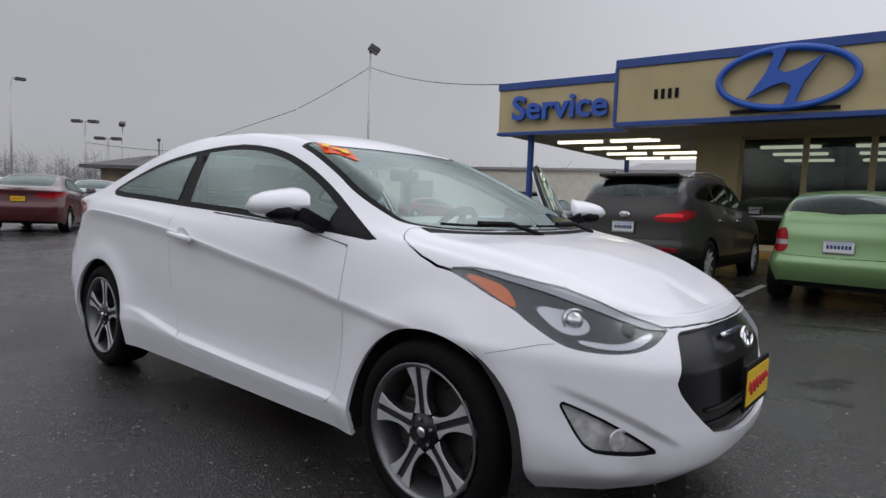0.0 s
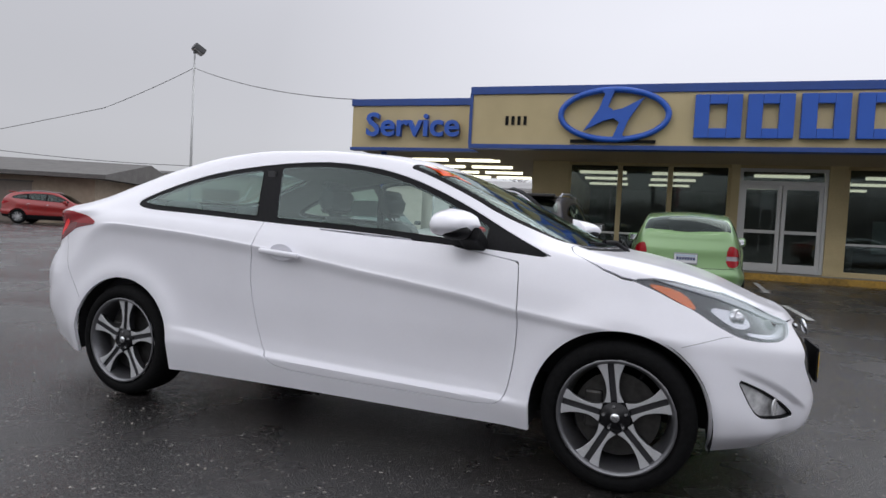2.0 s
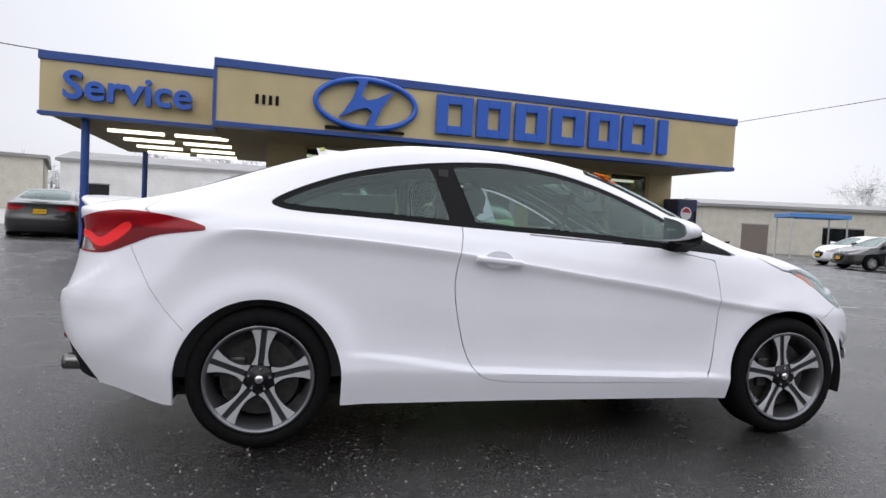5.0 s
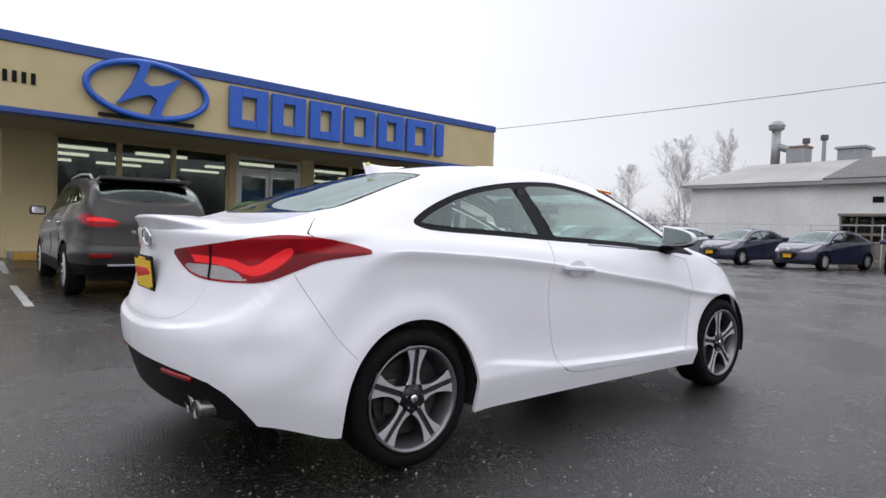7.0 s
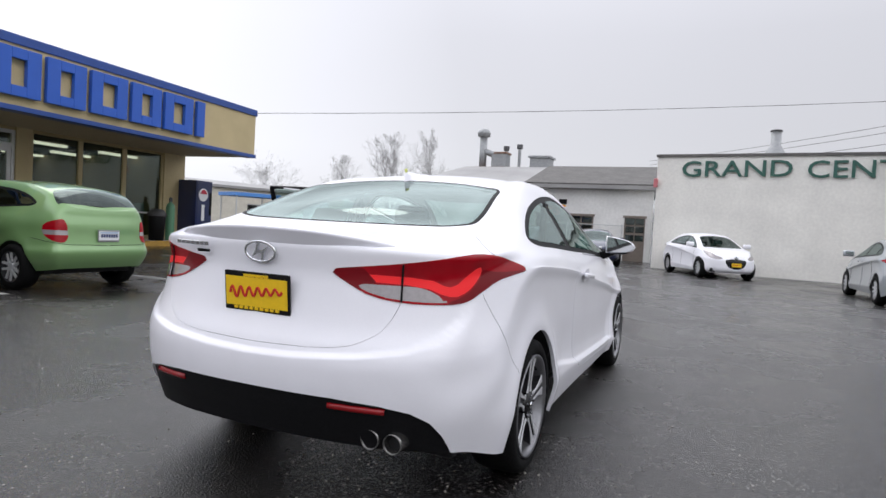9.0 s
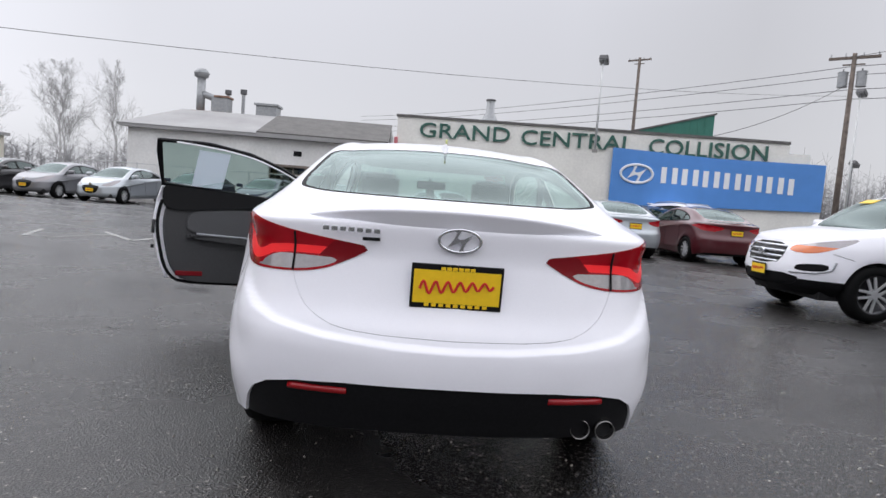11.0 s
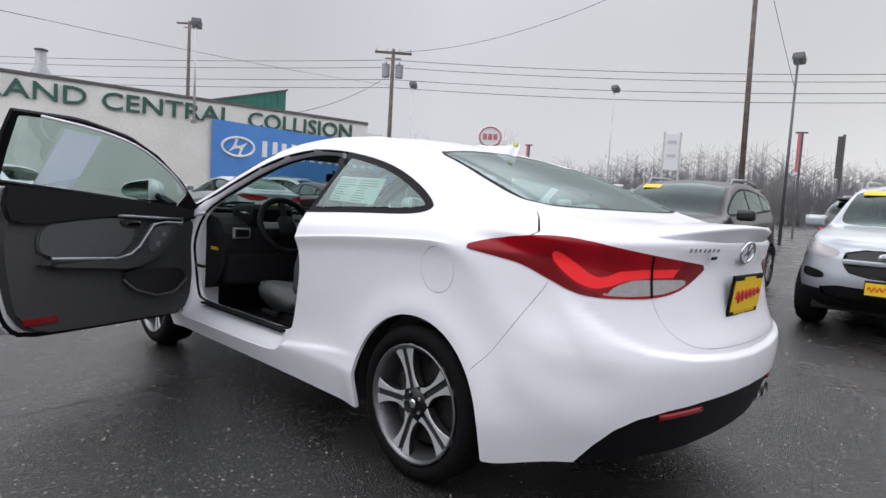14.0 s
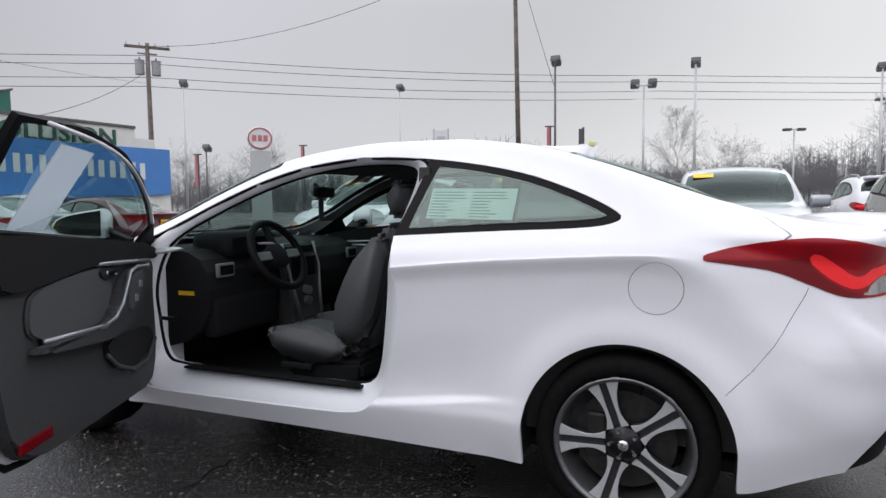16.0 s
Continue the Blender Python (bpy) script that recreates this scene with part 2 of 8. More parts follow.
def prism(poly, y0, y1, bevel=0.0):
    """A plate with the outline poly in x, z, from y0 to y1."""
    bm = bmesh.new()
    a = [bm.verts.new((x, y0, z)) for x, z in poly]
    b = [bm.verts.new((x, y1, z)) for x, z in poly]
    bm.faces.new(a)
    bm.faces.new(b[::-1])
    for i in range(len(poly)):
        j = (i + 1) % len(poly)
        bm.faces.new((a[i], b[i], b[j], a[j]))
    if bevel:
        bmesh.ops.bevel(bm, geom=[e for e in bm.edges], offset=bevel, segments=2, affect="EDGES")
    return bm


def empty(name, m=None):
    ob = new(name)
    ob.empty_display_size = 0.3
    if m is not None:
        ob.matrix_world = m
    return ob


def lettering(name, words, height, depth, material, m, parent=None, width=None, bold=0.0):
    cu = bpy.data.curves.new(name, "FONT")
    cu.body, cu.size, cu.extrude, cu.offset, cu.resolution_u = words, 1.0, depth, bold, 3
    ob = bpy.data.objects.new(name, cu)
    scene.collection.objects.link(ob)
    bpy.context.view_layer.update()
    me = bpy.data.meshes.new_from_object(ob.evaluated_get(bpy.context.evaluated_depsgraph_get()))
    bpy.data.objects.remove(ob)
    co = np.array([v.co for v in me.vertices])
    lo, hi = co.min(0), co.max(0)
    k = height / (hi[1] - lo[1])
    kx = width / (hi[0] - lo[0]) if width else k
    for v in me.vertices:
        v.co = ((v.co.x - lo[0]) * kx, (v.co.y - lo[1]) * k, v.co.z)
    me.materials.clear()
    me.materials.append(material)
    ob = new(name, me)
    if parent:
        ob.parent = parent
    ob.matrix_basis = m
    return ob


# ---- car bodies ----
def smooth_curve(xs, ys, x):
    """Monotone cubic through the rows (xs, ys); xs may fall or rise."""
    xs, ys, x = np.asarray(xs, float), np.asarray(ys, float), np.asarray(x, float)
    if xs[0] > xs[-1]:
        xs, ys = xs[::-1], ys[::-1]
    h, d = np.diff(xs), np.diff(ys) / np.diff(xs)
    m = np.zeros(len(xs))
    m[0], m[-1] = d[0], d[-1]
    same = d[:-1] * d[1:] > 0
    m[1:-1][same] = (2 * d[:-1] * d[1:] / np.where(same, d[:-1] + d[1:], 1))[same]
    i = np.clip(np.searchsorted(xs, x) - 1, 0, len(h) - 1)
    t = np.clip((x - xs[i]) / h[i], 0, 1)
    return (1 + 2 * t) * (1 - t) ** 2 * ys[i] + t * (1 - t) ** 2 * h[i] * m[i] + t * t * (3 - 2 * t) * ys[i + 1] + t * t * (t - 1) * h[i] * m[i + 1]


def ramp(a, b, x):
    t = np.clip((np.asarray(x, float) - a) / (b - a), 0, 1)
    return t * t * (3 - 2 * t)


def poly_field(poly, u, w):
    """Signed distance to a closed outline: negative inside."""
    p = np.asarray(poly, float)
    q = np.roll(p, -1, 0)
    best, odd = np.full(len(u), 1e9), np.zeros(len(u), bool)
    for (ax, ay), (bx, by) in zip(p, q):
        dx, dy = bx - ax, by - ay
        t = np.clip(((u - ax) * dx + (w - ay) * dy) / (dx * dx + dy * dy + 1e-12), 0, 1)
        best = np.minimum(best, (u - ax - t * dx) ** 2 + (w - ay - t * dy) ** 2)
        if ay != by:
            odd ^= ((ay > w) != (by > w)) & (u < (w - ay) / (by - ay) * dx + ax)
    return np.where(odd, -1, 1) * np.sqrt(best)


def rounded(poly, rounds=2):
    """Corner-cut an outline, so that it runs in soft curves."""
    p = np.asarray(poly, float)
    for _ in range(rounds):
        q = np.roll(p, -1, 0)
        p = np.stack([0.75 * p + 0.25 * q, 0.25 * p + 0.75 * q], 1).reshape(-1, 2)
    return p


class Sheet:
    """Triangles with places and, at each corner, the way along the outline."""

    def __init__(self, v, t, a):
        self.v, self.t, self.a = v, t, a

    def cut(self, f):
        """The piece where f < 0 and the rest."""
        f = np.where(np.abs(f) < 1e-7, 1e-7, f)
        neg = f[self.t] < 0
        count = neg.sum(1)
        ins, outs = [self.t[count == 3]], [self.t[count == 0]]
        v, a, base = [self.v], [self.a], len(self.v)
        for lone, one, two in ((1, ins, outs), (2, outs, ins)):
            tri = self.t[count == lone]
            if not len(tri):
                continue
            odd = neg[count == lone] if lone == 1 else ~neg[count == lone]
            k = odd.argmax(1)
            r = np.arange(len(tri))
            p, q, s = tri[r, k], tri[r, (k + 1) % 3], tri[r, (k + 2) % 3]
            made = []
            for e in (q, s):
                lo, hi = np.minimum(p, e), np.maximum(p, e)
                g = f[lo] / (f[lo] - f[hi])
                v.append(self.v[lo] + g[:, None] * (self.v[hi] - self.v[lo]))
                a.append(self.a[lo] + g * (self.a[hi] - self.a[lo]))
                made.append(base + r)
                base += len(r)
            m, n = made
            one.append(np.stack([p, m, n], 1))
            two.append(np.stack([m, q, s], 1))
            two.append(np.stack([m, s, n], 1))
        v, a = np.concatenate(v), np.concatenate(a)
        return Sheet(v, np.concatenate(ins), a).tidy(), Sheet(v, np.concatenate(outs), a).tidy()

    def tidy(self):
        if not len(self.t):
            return Sheet(np.zeros((0, 3)), np.zeros((0, 3), int), np.zeros(0))
        key = np.round(self.v * 2e5).astype(np.int64)
        used = np.unique(self.t)
        _, first, back = np.unique(key[used], axis=0, return_index=True, return_inverse=True)
        to = np.zeros(len(self.v), int)
        to[used] = back.ravel()
        t = to[self.t]
        t = t[(t[:, 0] != t[:, 1]) & (t[:, 1] != t[:, 2]) & (t[:, 0] != t[:, 2])]
        return Sheet(self.v[used][first], t, self.a[used][first])

    def mirrored(self):
        return Sheet(self.v * (1, -1, 1), self.t[:, ::-1], self.a)

    def joined(self, other):
        return Sheet(np.concatenate([self.v, other.v]), np.concatenate([self.t, other.t + len(self.v)]), np.concatenate([self.a, other.a])).tidy()

    def both(self):
        return self.joined(self.mirrored())

    def normals(self):
        n = np.zeros_like(self.v)
        c = np.cross(self.v[self.t[:, 1]] - self.v[self.t[:, 0]], self.v[self.t[:, 2]] - self.v[self.t[:, 0]])
        for k in range(3):
            np.add.at(n, self.t[:, k], c)
        return n / np.maximum(np.linalg.norm(n, axis=1, keepdims=True), 1e-12)

    def pushed(self, d):
        """Moved along the outward normals."""
        n = self.normals()
        n[np.abs(self.v[:, 1]) < 1e-4, 1] = 0
        return Sheet(self.v + n * np.reshape(d, (-1, 1) if np.ndim(d) else ()), self.t, self.a)

    def ob(self, name, material, parent, label="", thick=0.0):
        v, t = self.v, self.t
        if not thick:
            return mesh_ob(name, v, t, material, parent, label)
        # a solid plate: the inner face lies along normals that are averaged with their neighbours'
        c = np.cross(v[t[:, 1]] - v[t[:, 0]], v[t[:, 2]] - v[t[:, 0]])
        n = np.zeros_like(v)
        for k in range(3):
            np.add.at(n, t[:, k], c)
        for _ in range(2):
            more = n * 0.5
            for k in range(3):
                np.add.at(more, t[:, k], (n[t[:, (k + 1) % 3]] + n[t[:, (k + 2) % 3]]) * 0.2)
            n = more
        n /= np.maximum(np.linalg.norm(n, axis=1, keepdims=True), 1e-12)
        e0, e1 = t.ravel(), t[:, [1, 2, 0]].ravel()
        rim = ~np.isin(e0 * len(v) + e1, e1 * len(v) + e0)
        e0, e1, m = e0[rim], e1[rim], len(v)
        faces = list(t) + list(t[:, ::-1] + m) + list(np.stack([e1, e0, e0 + m, e1 + m], 1))
        o = mesh_ob(name, np.concatenate([v, v - n * thick]), faces, material, parent, label)
        e = o.modifiers.new("crisp_rim", "EDGE_SPLIT")
        e.split_angle = radians(38)
        return o


class Body:
    """Half of a car body as a sheet, from plain curves: plan outline, belt, rail and centre line along the car."""

    def __init__(self, plan, belt, rail, centre, side, front, rear, crease, low, fan, na=200, nv=80, wheel=(1.35, -1.35, 0.355, 0.3125), flare=0.018):
        plan = np.array(plan, float)
        chord = np.r_[0, np.cumsum(np.hypot(*np.diff(plan, axis=0).T))]
        self.chord, self.plan = chord, plan
        fine = np.linspace(0, chord[-1], 1500)
        px, py = smooth_curve(chord, plan[:, 0], fine), smooth_curve(chord, plan[:, 1], fine)
        arc = np.r_[0, np.cumsum(np.hypot(np.diff(px), np.diff(py)))]
        a = np.linspace(0, arc[-1], na)
        self.arc, self.px, self.py = arc, px, py
        x, y = np.interp(a, arc, px), np.interp(a, arc, py)
        tx, ty = np.gradient(x, a), np.gradient(y, a)
        ln = np.hypot(tx, ty)
        nx, ny = ty / ln, -tx / ln  # outward in plan, for the half with y > 0
        wf, wr = ramp(fan[0] - 0.45, fan[0] + 0.1, x), ramp(fan[1] + 0.45, fan[1] - 0.1, x)
        ws = 1 - wf - wr
        zb = smooth_curve(*np.array(belt).T[:2], x)
        zc = smooth_curve(*np.array(crease).T, x)
        lowz = smooth_curve(*np.array(low).T, x)
        rows = []
        for k in range(len(side)):
            inset = ws * side[k][1] + wf * front[k][1] + wr * rear[k][1]
            part_z = ws * side[k][0] + wf * front[k][0] + wr * rear[k][0]
            z = np.where(part_z <= 1, lowz + (zc - lowz) * part_z, zc + (zb - zc) * (part_z - 1))
            rows.append(np.stack([x - nx * inset, y - ny * inset, z], 1))
        rows[0][[0, -1], 1] = 0
        fx, rx = fan[2], fan[3]
        xc = np.where(x > fan[0], fan[0] + (x - fan[0]) * (fx - fan[0]) / (plan[0, 0] - fan[0]), np.where(x < fan[1], fan[1] + (x - fan[1]) * (rx - fan[1]) / (plan[-1, 0] - fan[1]), x))
        rail = np.array(rail)
        ry, rz = smooth_curve(rail[:, 0], rail[:, 1], xc), smooth_curve(rail[:, 0], rail[:, 2], xc)
        top = rows[-1]
        ry = np.minimum(ry, top[:, 1] * 0.86)
        cz = smooth_curve(*np.array(centre).T, xc)
        xr = 0.5 * xc + 0.5 * np.where(np.abs(x - xc) > 1e-6, x + (xc - x) * 0.7, x)
        rows.append(np.stack([(top[:, 0] + xr) / 2, (top[:, 1] + ry) / 2 + 0.012, (zb + rz) / 2 + 0.004], 1))
        rows.append(np.stack([xr, ry, rz], 1))
        for g in (0.8, 0.45):
            rows.append(np.stack([xc + (xr - xc) * g, ry * g, rz + (cz - rz) * (1 - g ** 2.2)], 1))
        rows.append(np.stack([xc, 0 * xc, cz], 1))
        keys = np.stack(rows, 1)  # na, keys, 3
        keys[0, :, 1] = keys[-1, :, 1] = 0
        d = np.linalg.norm(np.diff(keys, axis=1), axis=2).mean(0)
        s = np.r_[0, np.cumsum(d)]
        v = np.linspace(0, s[-1], nv)
        i = np.clip(np.searchsorted(s, v, side="right") - 1, 0, len(d) - 1)
        t = ((v - s[i]) / d[i])[None, :, None]
        tang = np.zeros_like(keys)
        tang[:, 1:-1] = (keys[:, 2:] - keys[:, :-2]) / (s[2:] - s[:-2])[None, :, None]
        tang[:, 0], tang[:, -1] = (keys[:, 1] - keys[:, 0]) / d[0], (keys[:, -1] - keys[:, -2]) / d[-1]
        tang[:, -1, 2] = 0
        h = d[i][None, :, None]
        g = (1 + 2 * t) * (1 - t) ** 2 * keys[:, i] + t * (1 - t) ** 2 * h * tang[:, i] + t * t * (3 - 2 * t) * keys[:, i + 1] + t * t * (t - 1) * h * tang[:, i + 1]
        g[[0, -1], :, 1] = 0
        g[:, -1, 1] = 0
        g[:, :, 1] = np.maximum(g[:, :, 1], 0)
        # flared arches
        for wx in wheel[:2]:
            r = np.hypot(g[:, :, 0] - wx, g[:, :, 2] - wheel[3])
            g[:, :, 1] += flare * np.exp(-((r - wheel[2] - 0.02) / 0.075) ** 2) * ramp(0.5, 0.75, g[:, :, 1]) * ramp(0.9, 0.75, g[:, :, 2])
        self.grid = g
        idx = np.arange(na * nv).reshape(na, nv)
        p, q, r, w = idx[:-1, :-1].ravel(), idx[1:, :-1].ravel(), idx[1:, 1:].ravel(), idx[:-1, 1:].ravel()
        tris = np.concatenate([np.stack([p, q, r], 1), np.stack([p, r, w], 1)])
        sheet = Sheet(g.reshape(-1, 3), tris, np.repeat(a, nv))
        n = sheet.normals()
        if (n * (sheet.v - (0, 0, 0.6))).sum() < 0:
            sheet.t = sheet.t[:, ::-1]
        self.sheet = sheet.tidy()
        for wx in wheel[:2]:
            s_ = self.sheet
            dx, dz = s_.v[:, 0] - wx, s_.v[:, 2] - wheel[3]
            f = np.where(dz > 0, np.hypot(dx, dz), np.abs(dx)) - wheel[2]
            f = np.where(s_.v[:, 1] < 0.35, 1.0, f)
            self.sheet = s_.cut(f)[1]

    def at(self, a, z):
        """The place on the wall at the way a along the outline and the height z, on the half with y > 0."""
        na = len(self.grid)
        p = a / self.arc[-1] * (na - 1)
        i = int(min(max(p, 0), na - 2))
        col = self.grid[i] + (self.grid[i + 1] - self.grid[i]) * (p - i)
        j = int(np.argmax(col[:, 2] > z))
        j = max(j, 1)
        t = (z - col[j - 1, 2]) / max(col[j, 2] - col[j - 1, 2], 1e-9)
        return col[j - 1] + (col[j] - col[j - 1]) * t

    def a_side(self, x):
        """Way along the outline at x on the flank."""
        ok = slice(None, None)
        return float(np.interp(-x, -self.px[ok], self.arc[ok]))

    def a_end(self, y, front):
        """Way along the outline at y on the nose or the tail."""
        half = len(self.px) // 2
        if front:
            return float(np.interp(y, self.py[:half], self.arc[:half]))
        return float(np.interp(-y, -self.py[half:], self.arc[half:]))


def wheel_parts(parent, r, width, rim_r, spokes, face, rimmat, turn=90.0, name="wheel"):
    """A wheel that faces +y, with its hub at the origin of an Empty."""
    w = empty(name)
    w.parent = parent
    hw = width / 2
    part("tyre", lathe([(rim_r - 0.004, -hw * 0.9), (rim_r + 0.01, -hw), (r - 0.03, -hw * 1.02), (r - 0.008, -hw * 0.88), (r, -hw * 0.6), (r, hw * 0.6), (r - 0.008, hw * 0.88), (r - 0.03, hw * 1.02), (r - 0.06, hw * 1.03), (rim_r + 0.01, hw), (rim_r - 0.004, hw * 0.9)], 48), RUBBER, w, smooth=True)
    rim = part("rim", lathe([(rim_r - 0.004, hw * 0.93), (rim_r - 0.002, hw * 1.03), (rim_r - 0.010, hw * 1.03), (rim_r - 0.02, hw * 0.9), (rim_r - 0.04, 0), (rim_r - 0.03, -hw * 0.9)], 48), rimmat, w, smooth=True)
    bm = bmesh.new()
    add_cyl(bm, (0, hw * 0.25, 0), (0, hw * 0.3, 0), rim_r * 0.72, n=32)
    part("brake_disc", bm, BRAKE, w, smooth=False)
    bm = bmesh.new()
    add_box(bm, 0.06, 0.13, hw * 0.1, hw * 0.5, -0.07, 0.09, 0.012)
    part("brake_caliper", bm, BRAKE, w)
    yo, yi = face * hw, face * hw - 0.03
    # each spoke: a dark cast body with a groove, and two machined faces that flare to the rim
    half = ((0.060, 0.040), (0.078, 0.032), (0.098, 0.0262), (0.122, 0.0255), (0.15, 0.0295), (0.178, 0.038), (0.203, 0.050), (0.222, 0.060), (rim_r - 0.006, 0.067))
    for k in range(spokes):
        a0 = math.pi - radians(turn) + 2 * math.pi * k / spokes
        ca, sa = math.cos(a0), math.sin(a0)

        def spot(rad, off, y):
            return (rad * ca - off * sa, y, rad * sa + off * ca)

        bm = bmesh.new()
        rings = []
        for rad, w_ in half:
            dip = 0.010 * (1 - (rad / rim_r) ** 2)
            rings.append([bm.verts.new(spot(rad, o_, y_ - dip)) for o_, y_ in ((-w_, yo - 0.004), (-0.0115, yo - 0.004), (-0.009, yo - 0.010), (0.009, yo - 0.010), (0.0115, yo - 0.004), (w_, yo - 0.004), (w_ * 0.8, yi - 0.012), (-w_ * 0.8, yi - 0.012))])
        for p, q in zip(rings, rings[1:]):
            for j in range(8):
                bm.faces.new((p[j], p[(j + 1) % 8], q[(j + 1) % 8], q[j]))
        bm.faces.new(rings[0])
        bm.faces.new(rings[-1])
        bmesh.ops.recalc_face_normals(bm, faces=bm.faces)
        spoke = part("spoke", bm, ALLOY_GREY, rim, "dark grey cast spoke with a groove")
        for side in (-1, 1):
            bm = bmesh.new()
            rings = []
            for rad, w_ in half:
                dip = 0.010 * (1 - (rad / rim_r) ** 2)
                rings.append([bm.verts.new(spot(rad, side * o_, y_ - dip)) for o_, y_ in ((0.0125, yo - 0.0035), (0.0135, yo), (w_ - 0.002, yo), (w_, yo - 0.003))])
            for p, q in zip(rings, rings[1:]):
                for j in range(3):
                    bm.faces.new((p[j], p[j + 1], q[j + 1], q[j]))
            bmesh.ops.recalc_face_normals(bm, faces=bm.faces)
            part("machined_face", bm, ALLOY, spoke, "bright machined spoke face")
    c_, s_ = math.cos(math.pi - radians(turn) + math.pi / 5), math.sin(math.pi - radians(turn) + math.pi / 5)
    part("valve", cyl((c_ * (rim_r - 0.03), hw * 0.55, s_ * (rim_r - 0.03)), (c_ * (rim_r - 0.052), hw * 0.8, s_ * (rim_r - 0.052)), 0.006, 0.005, 8), BLACK_TRIM, rim)
    part("hub", lathe([(0.0, yo + 0.004), (0.026, yo + 0.004), (0.03, yo), (0.06, yo - 0.004), (0.066, yo - 0.02), (0.066, yi - 0.02)], 24), BLACK_GLOSS, rim, smooth=True)
    part("hub_cap", lathe([(0.0, yo + 0.008), (0.016, yo + 0.008), (0.019, yo + 0.003)], 16), CHROME, rim, smooth=True)
    for k in range(5):
        a0 = math.pi - radians(turn) + 2 * math.pi * k / 5
        c, s_ = 0.047 * math.cos(a0), 0.047 * math.sin(a0)
        part("wheel_nut", cyl((c, yo - 0.01, s_), (c, yo + 0.006, s_), 0.008, 0.007, 6), CHROME, rim)
    return w


def emblem_ring(a, b_, r, n=64):
    bm = bmesh.new()
    return add_tube(bm, [(a * math.cos(t), 0, b_ * math.sin(t)) for t in np.linspace(0, 2 * math.pi, n, endpoint=False)], r, 10, True)


def slanted_shape(s=1.0):
    """The plain slanted shape inside the oval, about 1.6 wide and 0.95 high."""
    half = [(-0.30, 0.50), (-0.10, 0.52), (0.02, 0.53), (-0.14, 0.16), (0.0, 0.07), (0.20, 0.12), (0.62, 0.36), (0.52, 0.22), (0.30, -0.10), (0.18, -0.44)]
    return [(x * s, z * s) for x, z in half] + [(-x * s, -z * s) for x, z in half]


POLE_GREY = mat("grey_plate_frame", (0.30, 0.31, 0.32), rough=0.4, metal=0.4)
PLATE_INK = mat("dark_blue_plate_ink", (0.03, 0.045, 0.14), rough=0.5)
PLATE_SKY = mat("pale_blue_plate_print", (0.42, 0.52, 0.66), rough=0.5)


def plate_on(parent, m, yellow=True, w=0.32, h=0.16):
    p = part("license_plate", box(-w / 2, w / 2, -0.008, 0.003, -h / 2, h / 2, 0.004), BLACK_TRIM if yellow else POLE_GREY, parent, "yellow dealer plate in black surround" if yellow else "pale licence plate")
    p.matrix_basis = m
    part("plate_face", box(-w / 2 + 0.009, w / 2 - 0.009, -0.011, -0.007, -h / 2 + 0.02, h / 2 - 0.02), YELLOW if yellow else BANNER_WHITE, p)
    if yellow:
        bm = bmesh.new()
        add_tube(bm, [Vector((w * 0.40 * f_, -0.012, h * (0.02 + 0.05 * f_ + 0.11 * math.sin(19 * f_) * (1 - 0.35 * f_)))) for f_ in np.linspace(-1, 1, 70)], h * 0.032, 5)
        part("plate_bar", bm, RED_INK, p, "red wavy stroke")
    else:
        for k in range(7):
            part("plate_bar", box((k - 3.3) * w * 0.115, (k - 2.55) * w * 0.115, -0.014, -0.011, -0.022, 0.022), PLATE_INK, p)
        part("plate_strip", box(-w * 0.42, w * 0.42, -0.0135, -0.011, h * 0.20, h * 0.33), PLATE_SKY, p)
    return p


# ---- the white coupe ----
SIDE = ((0.0, 0.038), (0.20, 0.004), (0.27, 0.008), (0.36, 0.016), (0.62, 0.028), (0.91, 0.021), (1.0, 0.003), (1.10, 0.008), (1.5, 0.030), (2.0, 0.074))
FRONT = ((0.0, 0.115), (0.18, 0.030), (0.30, 0.010), (0.44, 0.002), (0.62, 0.006), (0.86, 0.012), (1.0, 0.018), (1.25, 0.036), (1.55, 0.068), (2.0, 0.125))
REAR = ((0.0, 0.050), (0.20, 0.014), (0.32, 0.004), (0.46, 0.000), (0.58, 0.000), (0.68, 0.012), (0.83, 0.040), (1.1, 0.060), (1.5, 0.066), (2.0, 0.055))
